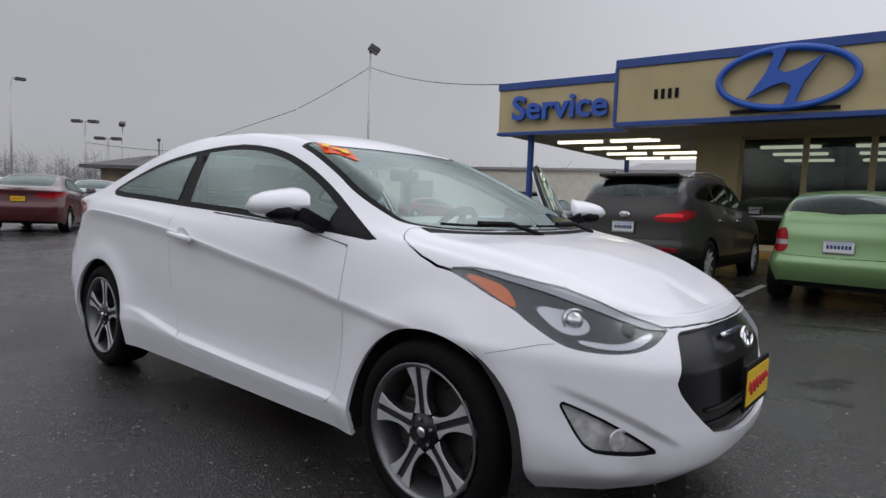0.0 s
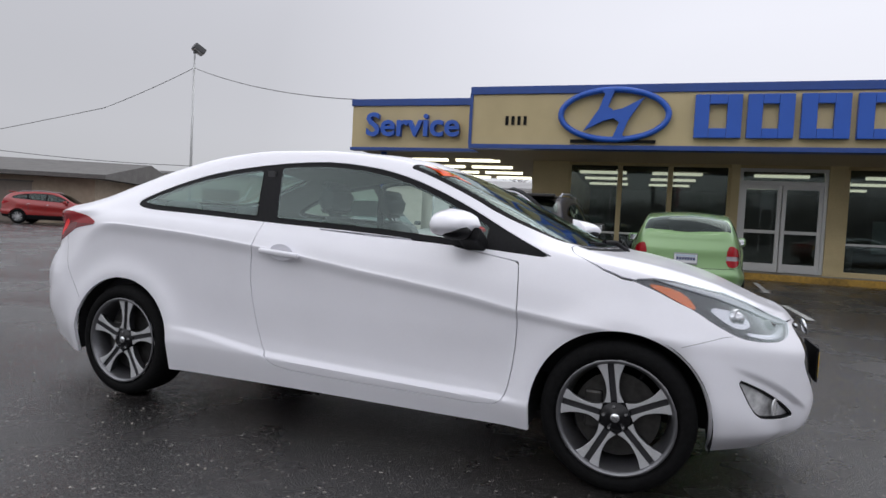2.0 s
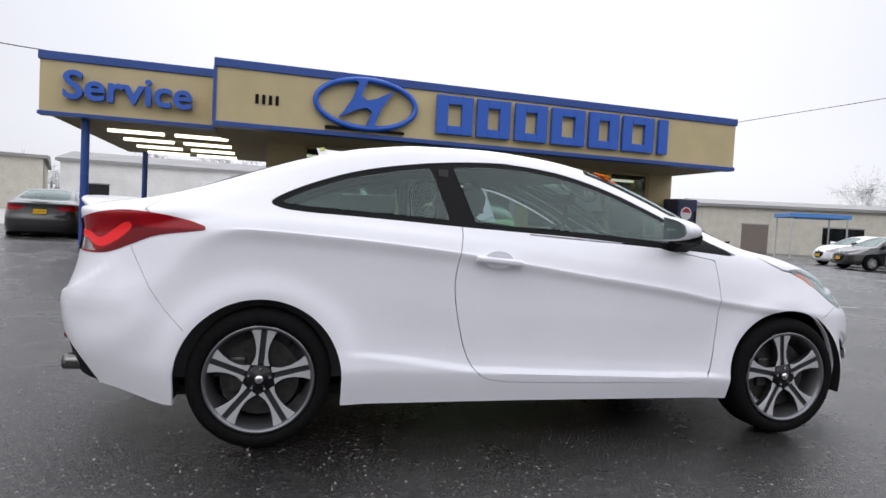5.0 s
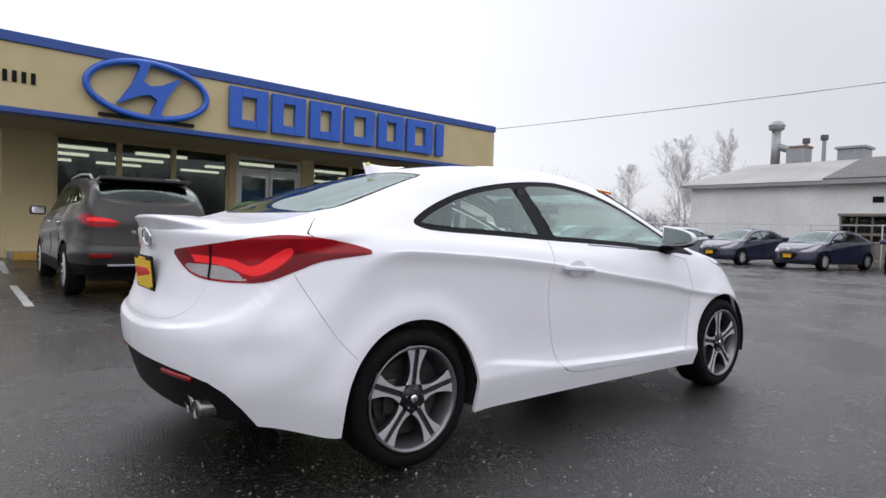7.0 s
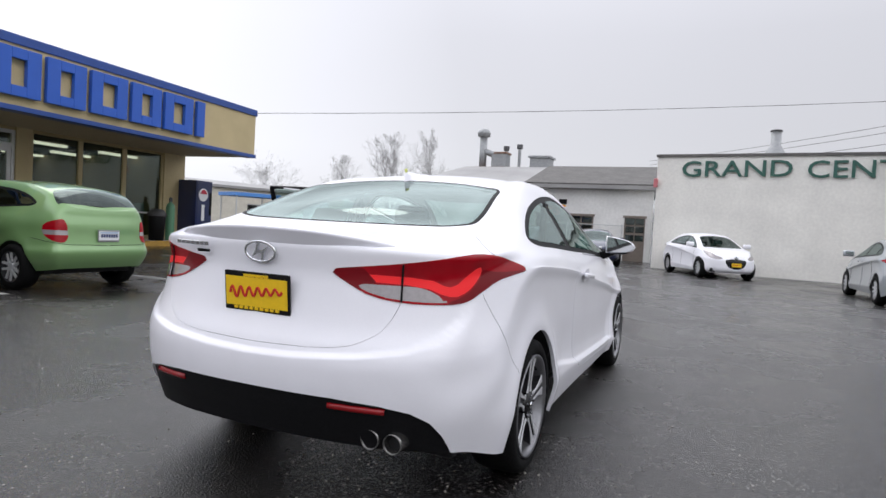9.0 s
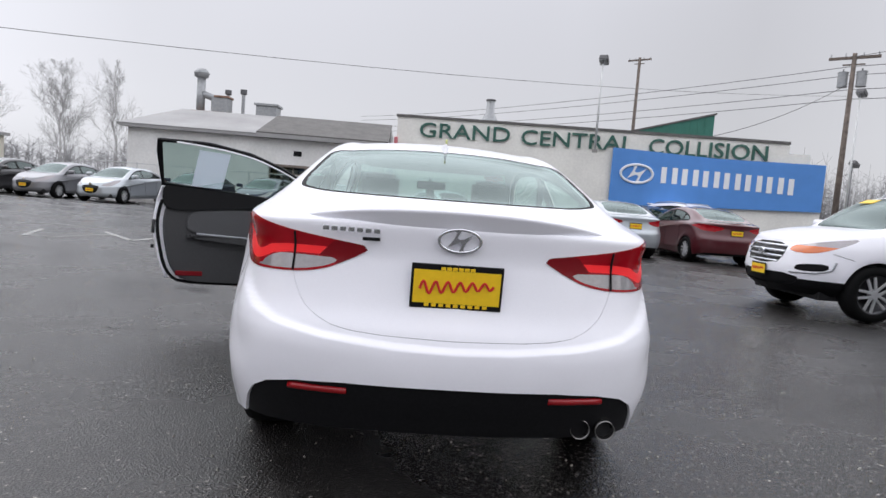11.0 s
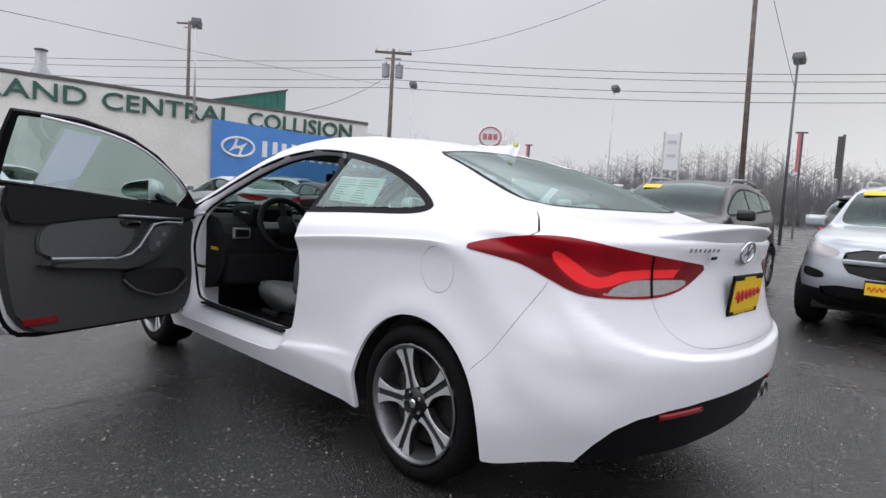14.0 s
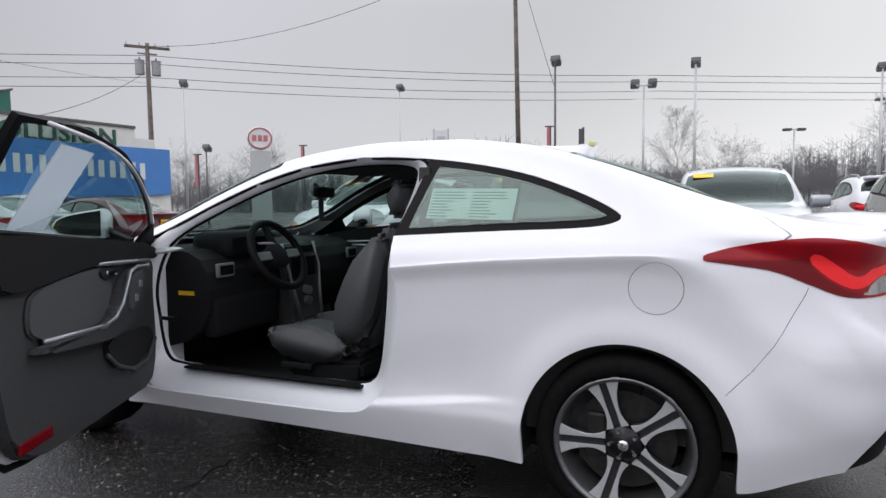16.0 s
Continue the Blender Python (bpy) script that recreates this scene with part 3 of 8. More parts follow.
COUPE = dict(
    plan=((2.165, 0), (2.158, 0.2), (2.125, 0.38), (2.04, 0.55), (1.92, 0.68), (1.75, 0.775), (1.5, 0.845), (1.1, 0.873), (0.5, 0.878), (-0.3, 0.878), (-1.0, 0.883), (-1.4, 0.888), (-1.75, 0.872), (-1.95, 0.828), (-2.08, 0.760), (-2.18, 0.65), (-2.24, 0.52), (-2.285, 0.34), (-2.303, 0.15), (-2.308, 0)),
    belt=((2.165, 0.735), (2.05, 0.742), (1.92, 0.768), (1.8, 0.803), (1.6, 0.850), (1.42, 0.886), (1.2, 0.922), (1.0, 0.948), (0.5, 0.982), (0, 1.003), (-0.5, 1.026), (-1.0, 1.052), (-1.3, 1.06), (-1.6, 1.045), (-1.9, 1.02), (-2.1, 1.01), (-2.295, 1.02)),
    rail=((2.1, 0.30, 0.725), (1.985, 0.38, 0.745), (1.9, 0.46, 0.778), (1.7, 0.56, 0.865), (1.4, 0.645, 0.940), (1.22, 0.675, 0.968), (1.1, 0.668, 1.000), (0.9, 0.632, 1.095), (0.6, 0.585, 1.235), (0.3, 0.556, 1.338), (0, 0.548, 1.388), (-0.3, 0.552, 1.408), (-0.6, 0.562, 1.405), (-0.9, 0.585, 1.372), (-1.2, 0.608, 1.302), (-1.5, 0.632, 1.203), (-1.75, 0.645, 1.115), (-2.0, 0.64, 1.062), (-2.2, 0.60, 1.045)),
    centre=((2.1, 0.725), (1.985, 0.750), (1.9, 0.788), (1.7, 0.873), (1.5, 0.933), (1.33, 0.962), (1.24, 0.980), (1.0, 1.074), (0.8, 1.165), (0.6, 1.260), (0.4, 1.348), (0.2, 1.414), (0, 1.445), (-0.3, 1.460), (-0.6, 1.449), (-0.9, 1.413), (-1.2, 1.336), (-1.5, 1.229), (-1.74, 1.122), (-1.9, 1.088), (-2.2, 1.075)),
    side=SIDE, front=FRONT, rear=REAR,
    crease=((2.165, 0.58), (1.9, 0.62), (1.4, 0.655), (0.9, 0.710), (0.69, 0.748), (0.43, 0.783), (0.17, 0.815), (-0.1, 0.852), (-0.485, 0.900), (-1.0, 0.943), (-1.5, 0.965), (-2.0, 0.88), (-2.308, 0.84)),
    low=((2.165, 0.20), (1.5, 0.185), (1.0, 0.20), (0, 0.20), (-1.0, 0.195), (-1.7, 0.20), (-2.0, 0.27), (-2.295, 0.30)),
    fan=(1.75, -1.85, 1.985, -2.19),
)
DLO = rounded([(-1.335, 1.080), (-1.325, 1.112), (-1.17, 1.190), (-0.92, 1.278), (-0.55, 1.340), (-0.2, 1.363), (0.11, 1.330), (0.36, 1.260), (0.62, 1.150), (0.84, 1.036), (1.075, 0.934), (0.88, 0.950), (0.57, 0.972), (0.145, 1.000), (-0.40, 1.020), (-0.88, 1.045), (-1.23, 1.056)], 2)
DOOR_LOW = [(-0.452, 1.02), (-0.473, 0.90), (-0.490, 0.787), (-0.487, 0.70), (-0.468, 0.593), (-0.425, 0.43), (-0.37, 0.338), (-0.29, 0.296), (0.0, 0.288), (0.5, 0.285), (0.83, 0.283), (0.885, 0.32), (0.908, 0.42), (0.925, 0.6), (0.92, 0.8), (0.902, 0.955)]
DOOR = np.concatenate([rounded(DOOR_LOW, 1),
                       [(1.05, 0.944), (0.84, 1.032), (0.62, 1.146), (0.36, 1.256), (0.11, 1.326), (-0.2, 1.359), (-0.535, 1.338), (-0.525, 1.25), (-0.485, 1.12), (-0.455, 1.03)]])
DASH_BLACK = mat("black_dash_plastic", (0.013, 0.013, 0.014), rough=0.7, grain=0.2, scale=200, bump=0.15, bump_scale=500, spec=0.15)
PIPE = mat("dull_chrome_pipe", (0.22, 0.215, 0.21), rough=0.22, metal=0.9)
FOG_LENS = mat("faceted_clear_fog_lens", (0.62, 0.62, 0.63), rough=0.12, metal=0.3, grain=0.3, scale=30, coat=1.0)
STICKER_GREEN = mat("window_sticker_paper", (0.62, 0.72, 0.66), rough=0.5, grain=0.06, scale=60)
STICKER_INK = mat("window_sticker_ink", (0.18, 0.30, 0.25), rough=0.6)
PAPER = mat("white_paper_sheet", (0.84, 0.82, 0.88), rough=0.8, grain=0.03, scale=20)
pn_ = PAPER.node_tree
pt_ = pn_.nodes.new("ShaderNodeBsdfTranslucent")
pt_.inputs[0].default_value = (0.88, 0.86, 0.93, 1)
pm_ = pn_.nodes.new("ShaderNodeMixShader")
pm_.inputs[0].default_value = 0.8
pn_.links.new(pn_.nodes["Principled BSDF"].outputs[0], pm_.inputs[1])
pn_.links.new(pt_.outputs[0], pm_.inputs[2])
pn_.links.new(pm_.outputs[0], pn_.nodes["Material Output"].inputs["Surface"])
ORANGE = mat("orange_red_sticker", (0.80, 0.10, 0.015), rough=0.45)
YELLOW_INK = mat("yellow_sticker_print", (0.95, 0.62, 0.02), rough=0.45)
HEADLINER = mat("grey_headliner", (0.15, 0.148, 0.145), rough=0.9, grain=0.05, scale=150)


def on_sheet(sheet, x, w, plan=True):
    """Place and outward normal of a sheet near (x, y) in plan or (x, z) from the side."""
    d = (sheet.v[:, 0] - x) ** 2 + (sheet.v[:, 1 if plan else 2] - w) ** 2
    i = int(d.argmin())
    return Vector(sheet.v[i]), Vector(sheet.normals()[i])


def facing(place, normal, along, lift=0.0):
    """A pose on a surface: local z is its normal, local x runs near along."""
    n = Vector(normal).normalized()
    x = (Vector(along) - n * n.dot(Vector(along))).normalized()
    y = n.cross(x)
    m = Matrix((x, y, n)).transposed().to_4x4()
    return Matrix.Translation(Vector(place) + n * lift) @ m


def door_inside(parent, sy, hinge_side):
    """Dark inner lining of a door, in shut position; sy is the side of the car."""
    skin = [(x * 0.988 + 0.003, min(0.64 + (z - 0.64) * 0.985, 0.90)) for x, z in rounded(DOOR_LOW, 1)]
    outline = [(0.205 + (x - 0.205) * 0.925 + 0.012, 0.655 + (z - 0.655) * 0.93) for x, z in rounded(DOOR_LOW, 1)]
    y_in, y_out = 0.742, 0.80
    pn = part("door_panel", prism(outline, sy * y_in, sy * y_out, 0.014), INTERIOR, parent, "dark grey moulded door panel")
    part("inner_skin", prism(skin, sy * 0.797, sy * 0.822, 0.004), WHITE, pn, "white painted inner door skin")
    up_ = [(-0.45, 0.90), (-0.455, 1.005), (-0.42, 1.018), (0.2, 1.0), (0.84, 0.972), (0.88, 0.90), (0.73, 0.905), (0.22, 0.912), (-0.25, 0.85), (-0.42, 0.84)]
    part("upper_trim", prism(rounded(up_, 1), sy * 0.716, sy * 0.745, 0.008), DASH_BLACK, pn, "black upper door trim")
    part("insert", prism(rounded([(-0.27, 0.82), (-0.20, 0.852), (0.20, 0.895), (0.34, 0.875), (0.33, 0.78), (0.26, 0.70), (0.16, 0.672), (-0.20, 0.682), (-0.28, 0.71)], 2), sy * 0.726, sy * 0.745, 0.008), INTERIOR_MID, pn, "grey fabric door insert")
    part("armrest", prism(rounded([(-0.26, 0.675), (0.18, 0.664), (0.28, 0.69), (0.36, 0.76), (0.42, 0.862), (0.68, 0.885), (0.62, 0.79), (0.52, 0.70), (0.40, 0.61), (0.22, 0.615), (0.0, 0.63), (-0.27, 0.648)], 1), sy * 0.690, sy * 0.745, 0.016), INTERIOR, pn, "dark grey padded armrest")
    bm = bmesh.new()
    add_tube(bm, [(0.20, sy * 0.724, 0.904), (0.34, sy * 0.716, 0.902), (0.52, sy * 0.712, 0.902), (0.72, sy * 0.716, 0.898), (0.71, sy * 0.712, 0.872), (0.56, sy * 0.704, 0.876), (0.44, sy * 0.694, 0.862), (0.385, sy * 0.688, 0.80), (0.335, sy * 0.686, 0.738), (0.27, sy * 0.688, 0.692), (0.18, sy * 0.694, 0.672), (0.0, sy * 0.708, 0.676), (-0.2, sy * 0.722, 0.680)], 0.009, 8)
    part("pull_handle", bm, SILVER_PLASTIC, pn, "silver pull handle trim", smooth=True)
    part("handle_cup", prism(rounded([(0.215, 0.885), (0.225, 0.848), (0.30, 0.838), (0.385, 0.852), (0.405, 0.888)], 1), sy * 0.718, sy * 0.74, 0.004), DARK, pn, "black recessed handle cup")
    bm = bmesh.new()
    add_tube(bm, [(0.205 + (x - 0.205) * 0.966 + 0.004, sy * 0.800, min(0.65 + (z - 0.65) * 0.965, 0.90)) for x, z in rounded(DOOR_LOW, 1)], 0.013, 8)
    part("weatherstrip", bm, BLACK_TRIM, pn, "black rubber weatherstrip", smooth=True)
    part("door_latch", box(-0.497, -0.474, sy * 0.79, sy * 0.835, 0.66, 0.76, 0.004), LAMP_DARK, pn, "dark steel door latch")
    part("rubber_stop", box(-0.488, -0.470, sy * 0.80, sy * 0.83, 0.55, 0.575, 0.003), BLACK_TRIM, pn)
    for k in range(2):
        part("window_switch", box(0.46 + k * 0.05, 0.49 + k * 0.05, sy * 0.678, sy * 0.690, 0.735 + k * 0.055, 0.765 + k * 0.055, 0.004), SILVER_PLASTIC, pn)
    part("inner_handle", box(0.26, 0.36, sy * 0.708, sy * 0.722, 0.856, 0.876, 0.006), CHROME, pn)
    part("door_pocket", prism(rounded([(0.26, 0.60), (0.27, 0.55), (0.36, 0.49), (0.52, 0.445), (0.68, 0.455), (0.80, 0.53), (0.78, 0.585), (0.66, 0.60), (0.50, 0.60), (0.38, 0.605)], 1), sy * 0.722, sy * 0.745, 0.010), DARK, pn, "black door pocket")
    bm = bmesh.new()
    add_tube(bm, [(0.27, sy * 0.724, 0.545), (0.36, sy * 0.720, 0.483), (0.52, sy * 0.717, 0.437), (0.68, sy * 0.718, 0.446), (0.81, sy * 0.724, 0.525)], 0.010, 8)
    part("pocket_lip", bm, INTERIOR_MID, pn, "grey lip of the door pocket", smooth=True)
    part("switch_plate", prism(rounded([(0.44, 0.845), (0.60, 0.862), (0.55, 0.77), (0.47, 0.705), (0.40, 0.70), (0.405, 0.77)], 1), sy * 0.684, sy * 0.694, 0.003), INTERIOR_MID, pn, "grey switch plate")
    part("door_reflector", box(-0.32, -0.13, sy * 0.735, sy * 0.748, 0.362, 0.398, 0.006), DARK_RED, pn, "red door reflector")
    return pn


def mirror_edge(n=12):
    """Outline of a door mirror's open face: outward, then back along the bottom."""
    up_, low_ = [], []
    for k in range(n + 1):
        f_ = k / n
        y = 0.845 + 0.215 * f_
        g = math.sqrt(max(0.0, 1 - f_ ** 5))
        mid = 1.064 - 0.012 * f_
        up_.append((y, mid + 0.068 * g * (1 - 0.30 * f_)))
        low_.append((y, mid - 0.060 * g * (1 - 0.35 * f_)))
    return up_ + low_[-2::-1]


def mirror_shell(side):
    """Teardrop mirror housing that bulges forward from its open face."""
    edge = mirror_edge()
    bm = bmesh.new()
    rings = []
    for k in range(9):
        f_ = k / 8
        q = math.sqrt(max(0.0, 1 - f_ * f_)) * 0.97 + 0.03
        rings.append([bm.verts.new((0.578 + 0.165 * f_ * (1 - 0.25 * (y - 0.845) / 0.215), side * (0.90 + (y - 0.90) * (0.35 + 0.65 * q)), 1.062 + (z - 1.062) * q)) for y, z in edge])
    for a, b_ in zip(rings, rings[1:]):
        for j in range(len(edge)):
            bm.faces.new((a[j], a[(j + 1) % len(edge)], b_[(j + 1) % len(edge)], b_[j]))
    bm.faces.new(rings[0])
    bm.faces.new(rings[-1])
    return bm


def seat(parent, x, y, front=True):
    """A bucket seat: cushion, two side bolsters, a raked back with bolsters and a headrest."""
    def slab(name, prof, y0, y1, under, label="", soft=0.028):
        return part(name, prism(rounded([(x + a, c) for a, c in prof], 1), y + y0, y + y1, soft), SEAT_CLOTH, under, label, smooth=True)

    s = slab("seat", [(0.24, 0.52), (0.21, 0.545), (0.0, 0.515), (-0.24, 0.50), (-0.27, 0.42), (0.0, 0.40), (0.19, 0.42)], -0.17, 0.17, parent, "grey leather bucket seat")
    bol = [(0.235, 0.525), (0.20, 0.57), (0.02, 0.575), (-0.20, 0.54), (-0.24, 0.45), (-0.1, 0.40), (0.17, 0.42)]
    back = [(-0.17, 0.47), (-0.22, 0.66), (-0.30, 0.90), (-0.37, 1.06), (-0.45, 1.07), (-0.43, 0.86), (-0.36, 0.60), (-0.31, 0.46)]
    wing = [(-0.13, 0.52), (-0.145, 0.64), (-0.24, 0.86), (-0.36, 1.02), (-0.43, 1.02), (-0.42, 0.84), (-0.34, 0.58), (-0.28, 0.50)]
    for y0, y1 in ((-0.26, -0.15), (0.15, 0.26)):
        slab("cushion_bolster", bol, y0, y1, s)
        slab("back_bolster", wing, y0 * 0.92, y1 * 0.92, s)
    bk = slab("seat_back", back, -0.16, 0.16, s)
    part("headrest", prism(rounded([(x - 0.37, 1.09), (x - 0.385, 1.22), (x - 0.42, 1.27), (x - 0.48, 1.25), (x - 0.485, 1.12), (x - 0.45, 1.08)], 1), y - 0.12, y + 0.12, 0.025), SEAT_CLOTH, bk, smooth=True)
    if front:
        part("seat_base", prism([(x + 0.17, 0.41), (x - 0.30, 0.43), (x - 0.30, 0.34), (x - 0.10, 0.29), (x + 0.06, 0.31)], y - 0.235, y + 0.235, 0.02), DASH_BLACK, s)
        part("lever", box(x - 0.05, x + 0.12, y + 0.255, y + 0.275, 0.38, 0.41, 0.008), DASH_BLACK, s)
        part("belt_buckle", box(x - 0.24, x - 0.20, y - 0.24, y - 0.22, 0.5, 0.62, 0.008), BLACK_TRIM, s)
    return s


def build_coupe():
    car = empty("coupe_car")
    b = Body(**COUPE, na=360, nv=165)
    s = b.sheet
    # folds of the sill and the bumper cheeks
    zf = np.interp(s.v[:, 0], [-1.0, -0.8, -0.37, 0.19, 0.63, 0.95], [0.43, 0.41, 0.35, 0.33, 0.32, 0.32])
    over = s.v[:, 2] - zf
    s.v[:, 1] -= 0.024 * ramp(-0.006, 0.016, over) * ramp(0.30, 0.03, over) * ramp(-1.05, -0.65, s.v[:, 0]) * ramp(0.98, 0.8, s.v[:, 0]) * ramp(0.6, 0.7, s.v[:, 1])
    cheek = 0.55 + 0.67 * (s.v[:, 1] - 0.735) - s.v[:, 2]
    s.v[:, 0] -= 0.026 * ramp(0.0, 0.02, cheek) * ramp(0.24, 0.12, cheek) * ramp(1.75, 1.9, s.v[:, 0]) * ramp(0.46, 0.54, s.v[:, 1])
    ledge = s.v[:, 2] - np.interp(s.v[:, 1], [0, 0.2, 0.45, 0.62, 0.70, 0.75, 0.79], [0.616, 0.621, 0.640, 0.668, 0.705, 0.765, 0.85])
    out_ = 0.018 * ramp(0.016, -0.008, ledge) * ramp(-0.26, -0.04, ledge) * ramp(-1.90, -2.05, s.v[:, 0])
    fang = s.v[:, 2] - np.interp(-s.v[:, 0], [1.6, 1.71, 1.85, 1.94, 2.03, 2.10, 2.17, 2.22], [0.60, 0.58, 0.544, 0.488, 0.462, 0.467, 0.52, 0.56])
    out_ = out_ + 0.007 * ramp(0.12, 0.0, fang) * ramp(-0.13, -0.004, fang) * ramp(-1.72, -1.85, s.v[:, 0]) * ramp(0.58, 0.68, s.v[:, 1])
    turn_ = ramp(0.45, 0.85, s.v[:, 1])
    s.v[:, 0] -= out_ * (1 - turn_)
    s.v[:, 1] += out_ * turn_
    up = lambda q: q.v[:, 2]
    plan_f = lambda q, poly: poly_field(poly, q.v[:, 0], np.abs(q.v[:, 1]))
    shield_poly = rounded([(1.238, -0.3), (1.234, 0.25), (1.19, 0.50), (1.095, 0.688), (0.95, 0.690), (0.75, 0.665), (0.62, 0.632), (0.45, 0.600), (0.30, 0.574), (0.246, 0.568), (0.30, 0.49), (0.385, 0.30), (0.41, -0.3)], 2)
    shield_all, s = s.cut(np.where(up(s) > 0.98, plan_f(s, shield_poly), 1.0))
    shield, shield_edge = shield_all.cut(plan_f(shield_all, shield_poly) + 0.022)
    back_poly = rounded([(-1.07, -0.3), (-1.07, 0.34), (-1.105, 0.575), (-1.3, 0.605), (-1.62, 0.658), (-1.715, 0.62), (-1.745, 0.32), (-1.75, -0.3)], 2)
    back_all, s = s.cut(np.where(up(s) > 1.05, plan_f(s, back_poly), 1.0))
    back, back_edge = back_all.cut(plan_f(back_all, back_poly) + 0.02)
    flank = lambda q: np.where(np.abs(q.v[:, 1]) > 0.45, 0, 1.0)
    door, s = s.cut(poly_field(DOOR, s.v[:, 0], s.v[:, 2]) + flank(s) * 9)
    dlo_d, door = door.cut(poly_field(DLO, door.v[:, 0], door.v[:, 2]))
    dlo_q, s = s.cut(poly_field(DLO, s.v[:, 0], s.v[:, 2]) + flank(s) * 9)
    gf = lambda q: poly_field(DLO, q.v[:, 0], q.v[:, 2]) + 0.028
    win_d, trim_d = dlo_d.cut(np.maximum(np.maximum(gf(dlo_d), dlo_d.v[:, 0] - 0.74), -0.37 - 0.34 * (dlo_d.v[:, 2] - 1.01) - dlo_d.v[:, 0]))
    gl_ = np.maximum(np.maximum(gf(dlo_d) - 0.010, dlo_d.v[:, 0] - 0.76), -0.432 - 0.22 * (dlo_d.v[:, 2] - 1.01) - dlo_d.v[:, 0])
    win_l, trim_l = dlo_d.cut(gl_)
    win_q, trim_q = dlo_q.cut(np.maximum(gf(dlo_q), dlo_q.v[:, 0] + 0.505 + 0.31 * (dlo_q.v[:, 2] - 1.03)))
    A, E_ = b.a_side, b.a_end
    tail_poly = rounded([(A(-2.291), 0.945), (A(-2.262), 0.963), (A(-2.19), 0.987), (A(-2.01), 1.023), (A(-1.885), 1.026), (A(-1.715), 1.008), (A(-1.55), 0.960), (A(-1.715), 0.938), (A(-1.818), 0.921), (A(-1.915), 0.880), (A(-1.992), 0.849), (A(-2.052), 0.836), (A(-2.137), 0.834), (A(-2.208), 0.837), (A(-2.25), 0.852), (A(-2.276), 0.893)], 1)
    tail, s = s.cut(np.where(s.v[:, 0] < -1.2, poly_field(tail_poly, s.a, up(s)), 1.0))
    head_poly = rounded([(A(1.365), 0.876), (A(1.51), 0.886), (A(1.712), 0.845), (A(1.854), 0.808), (A(1.96), 0.775), (A(2.098), 0.717), (A(2.078), 0.698), (A(2.045), 0.670), (A(2.0), 0.655), (A(1.94), 0.651), (A(1.86), 0.657), (A(1.80), 0.671), (A(1.712), 0.718), (A(1.645), 0.764), (A(1.556), 0.800), (A(1.465), 0.840)], 1)
    head, s = s.cut(np.where(s.v[:, 0] > 1.2, poly_field(head_poly, s.a, up(s)), 1.0))
    fog_poly = rounded([(A(1.80), 0.512), (A(1.881), 0.487), (A(1.954), 0.448), (A(2.018), 0.397), (A(2.065), 0.342), (A(2.027), 0.334), (A(1.955), 0.342), (A(1.900), 0.353), (A(1.862), 0.417)], 1)
    fog, s = s.cut(np.where(s.v[:, 0] > 1.2, poly_field(fog_poly, s.a, up(s)), 1.0))
    grille_poly = rounded([(-0.3, 0.708), (E_(0.2, True), 0.707), (E_(0.36, True), 0.707), (E_(0.43, True), 0.704), (E_(0.455, True), 0.66), (E_(0.475, True), 0.60), (E_(0.497, True), 0.552), (E_(0.417, True), 0.455), (E_(0.28, True), 0.355), (-0.3, 0.335)], 1)
    grille, s = s.cut(np.where(s.v[:, 0] > 1.2, poly_field(grille_poly, s.a, up(s)), 1.0))
    end = E_(0.0, False)
    diff_poly = [(A(-1.985), 0.17), (A(-2.05), 0.285), (A(-2.095), 0.35), (A(-2.14), 0.41), (A(-2.185), 0.447), (A(-2.235), 0.470), (A(-2.28), 0.484), (end + 0.4, 0.490), (end + 0.4, 0.1), (A(-1.985), 0.1)]
    diff, s = s.cut(np.where(s.v[:, 0] < -1.5, poly_field(diff_poly, s.a, up(s)), 1.0))
    lid_poly = rounded([(-0.4, 0.648), (0.2, 0.651), (0.40, 0.666), (0.485, 0.703), (0.533, 0.745), (0.572, 0.83), (0.595, 0.985), (0.70, 1.000), (0.81, 1.012), (0.80, 1.03), (0.70, 1.09), (0.64, 1.14), (0.60, 1.3), (-0.4, 1.3)], 1)
    lid_f = lambda q: np.maximum(poly_field(lid_poly, np.abs(q.v[:, 1]), up(q)), q.v[:, 0] + 1.752)
    lid, s = s.cut(lid_f(s))
    hood_poly = rounded([(1.243, -0.4), (1.239, 0.25), (1.195, 0.50), (1.10, 0.685), (1.13, 0.76), (1.22, 0.797), (1.38, 0.800), (1.54, 0.746), (1.675, 0.684), (1.80, 0.616), (1.91, 0.527), (1.995, 0.433), (2.037, 0.31), (2.062, 0.12), (2.064, -0.4)], 1)
    hood, s = s.cut(np.where(up(s) > 0.70, plan_f(s, hood_poly), 1.0))
    flap_f = lambda q: np.hypot(q.v[:, 0] + 1.45, up(q) - 0.86) - 0.088

    gap = 0.0022
    lid = lid.cut(lid_f(lid) + gap * 0.7)[0]
    hood = hood.cut(plan_f(hood, hood_poly) + gap * 2)[0]
    cowl, hood = hood.cut(np.where(np.abs(hood.v[:, 1]) < 0.66, hood.v[:, 0] - 1.30 + 0.27 * hood.v[:, 1] ** 2, 1.0))
    door_in = lambda q: poly_field(DOOR, q.v[:, 0], q.v[:, 2]) + gap * 2
    door = door.cut(door_in(door))[0]
    left_flap, s_left = s.cut(flap_f(s))
    left_flap = left_flap.cut(flap_f(left_flap) + gap)[0]
    s_left.joined(s.mirrored()).ob("body_shell", WHITE, car, "glossy white painted body shell", 0.018)
    left_flap.ob("fuel_flap", WHITE, car, "round white fuel filler flap", 0.004)
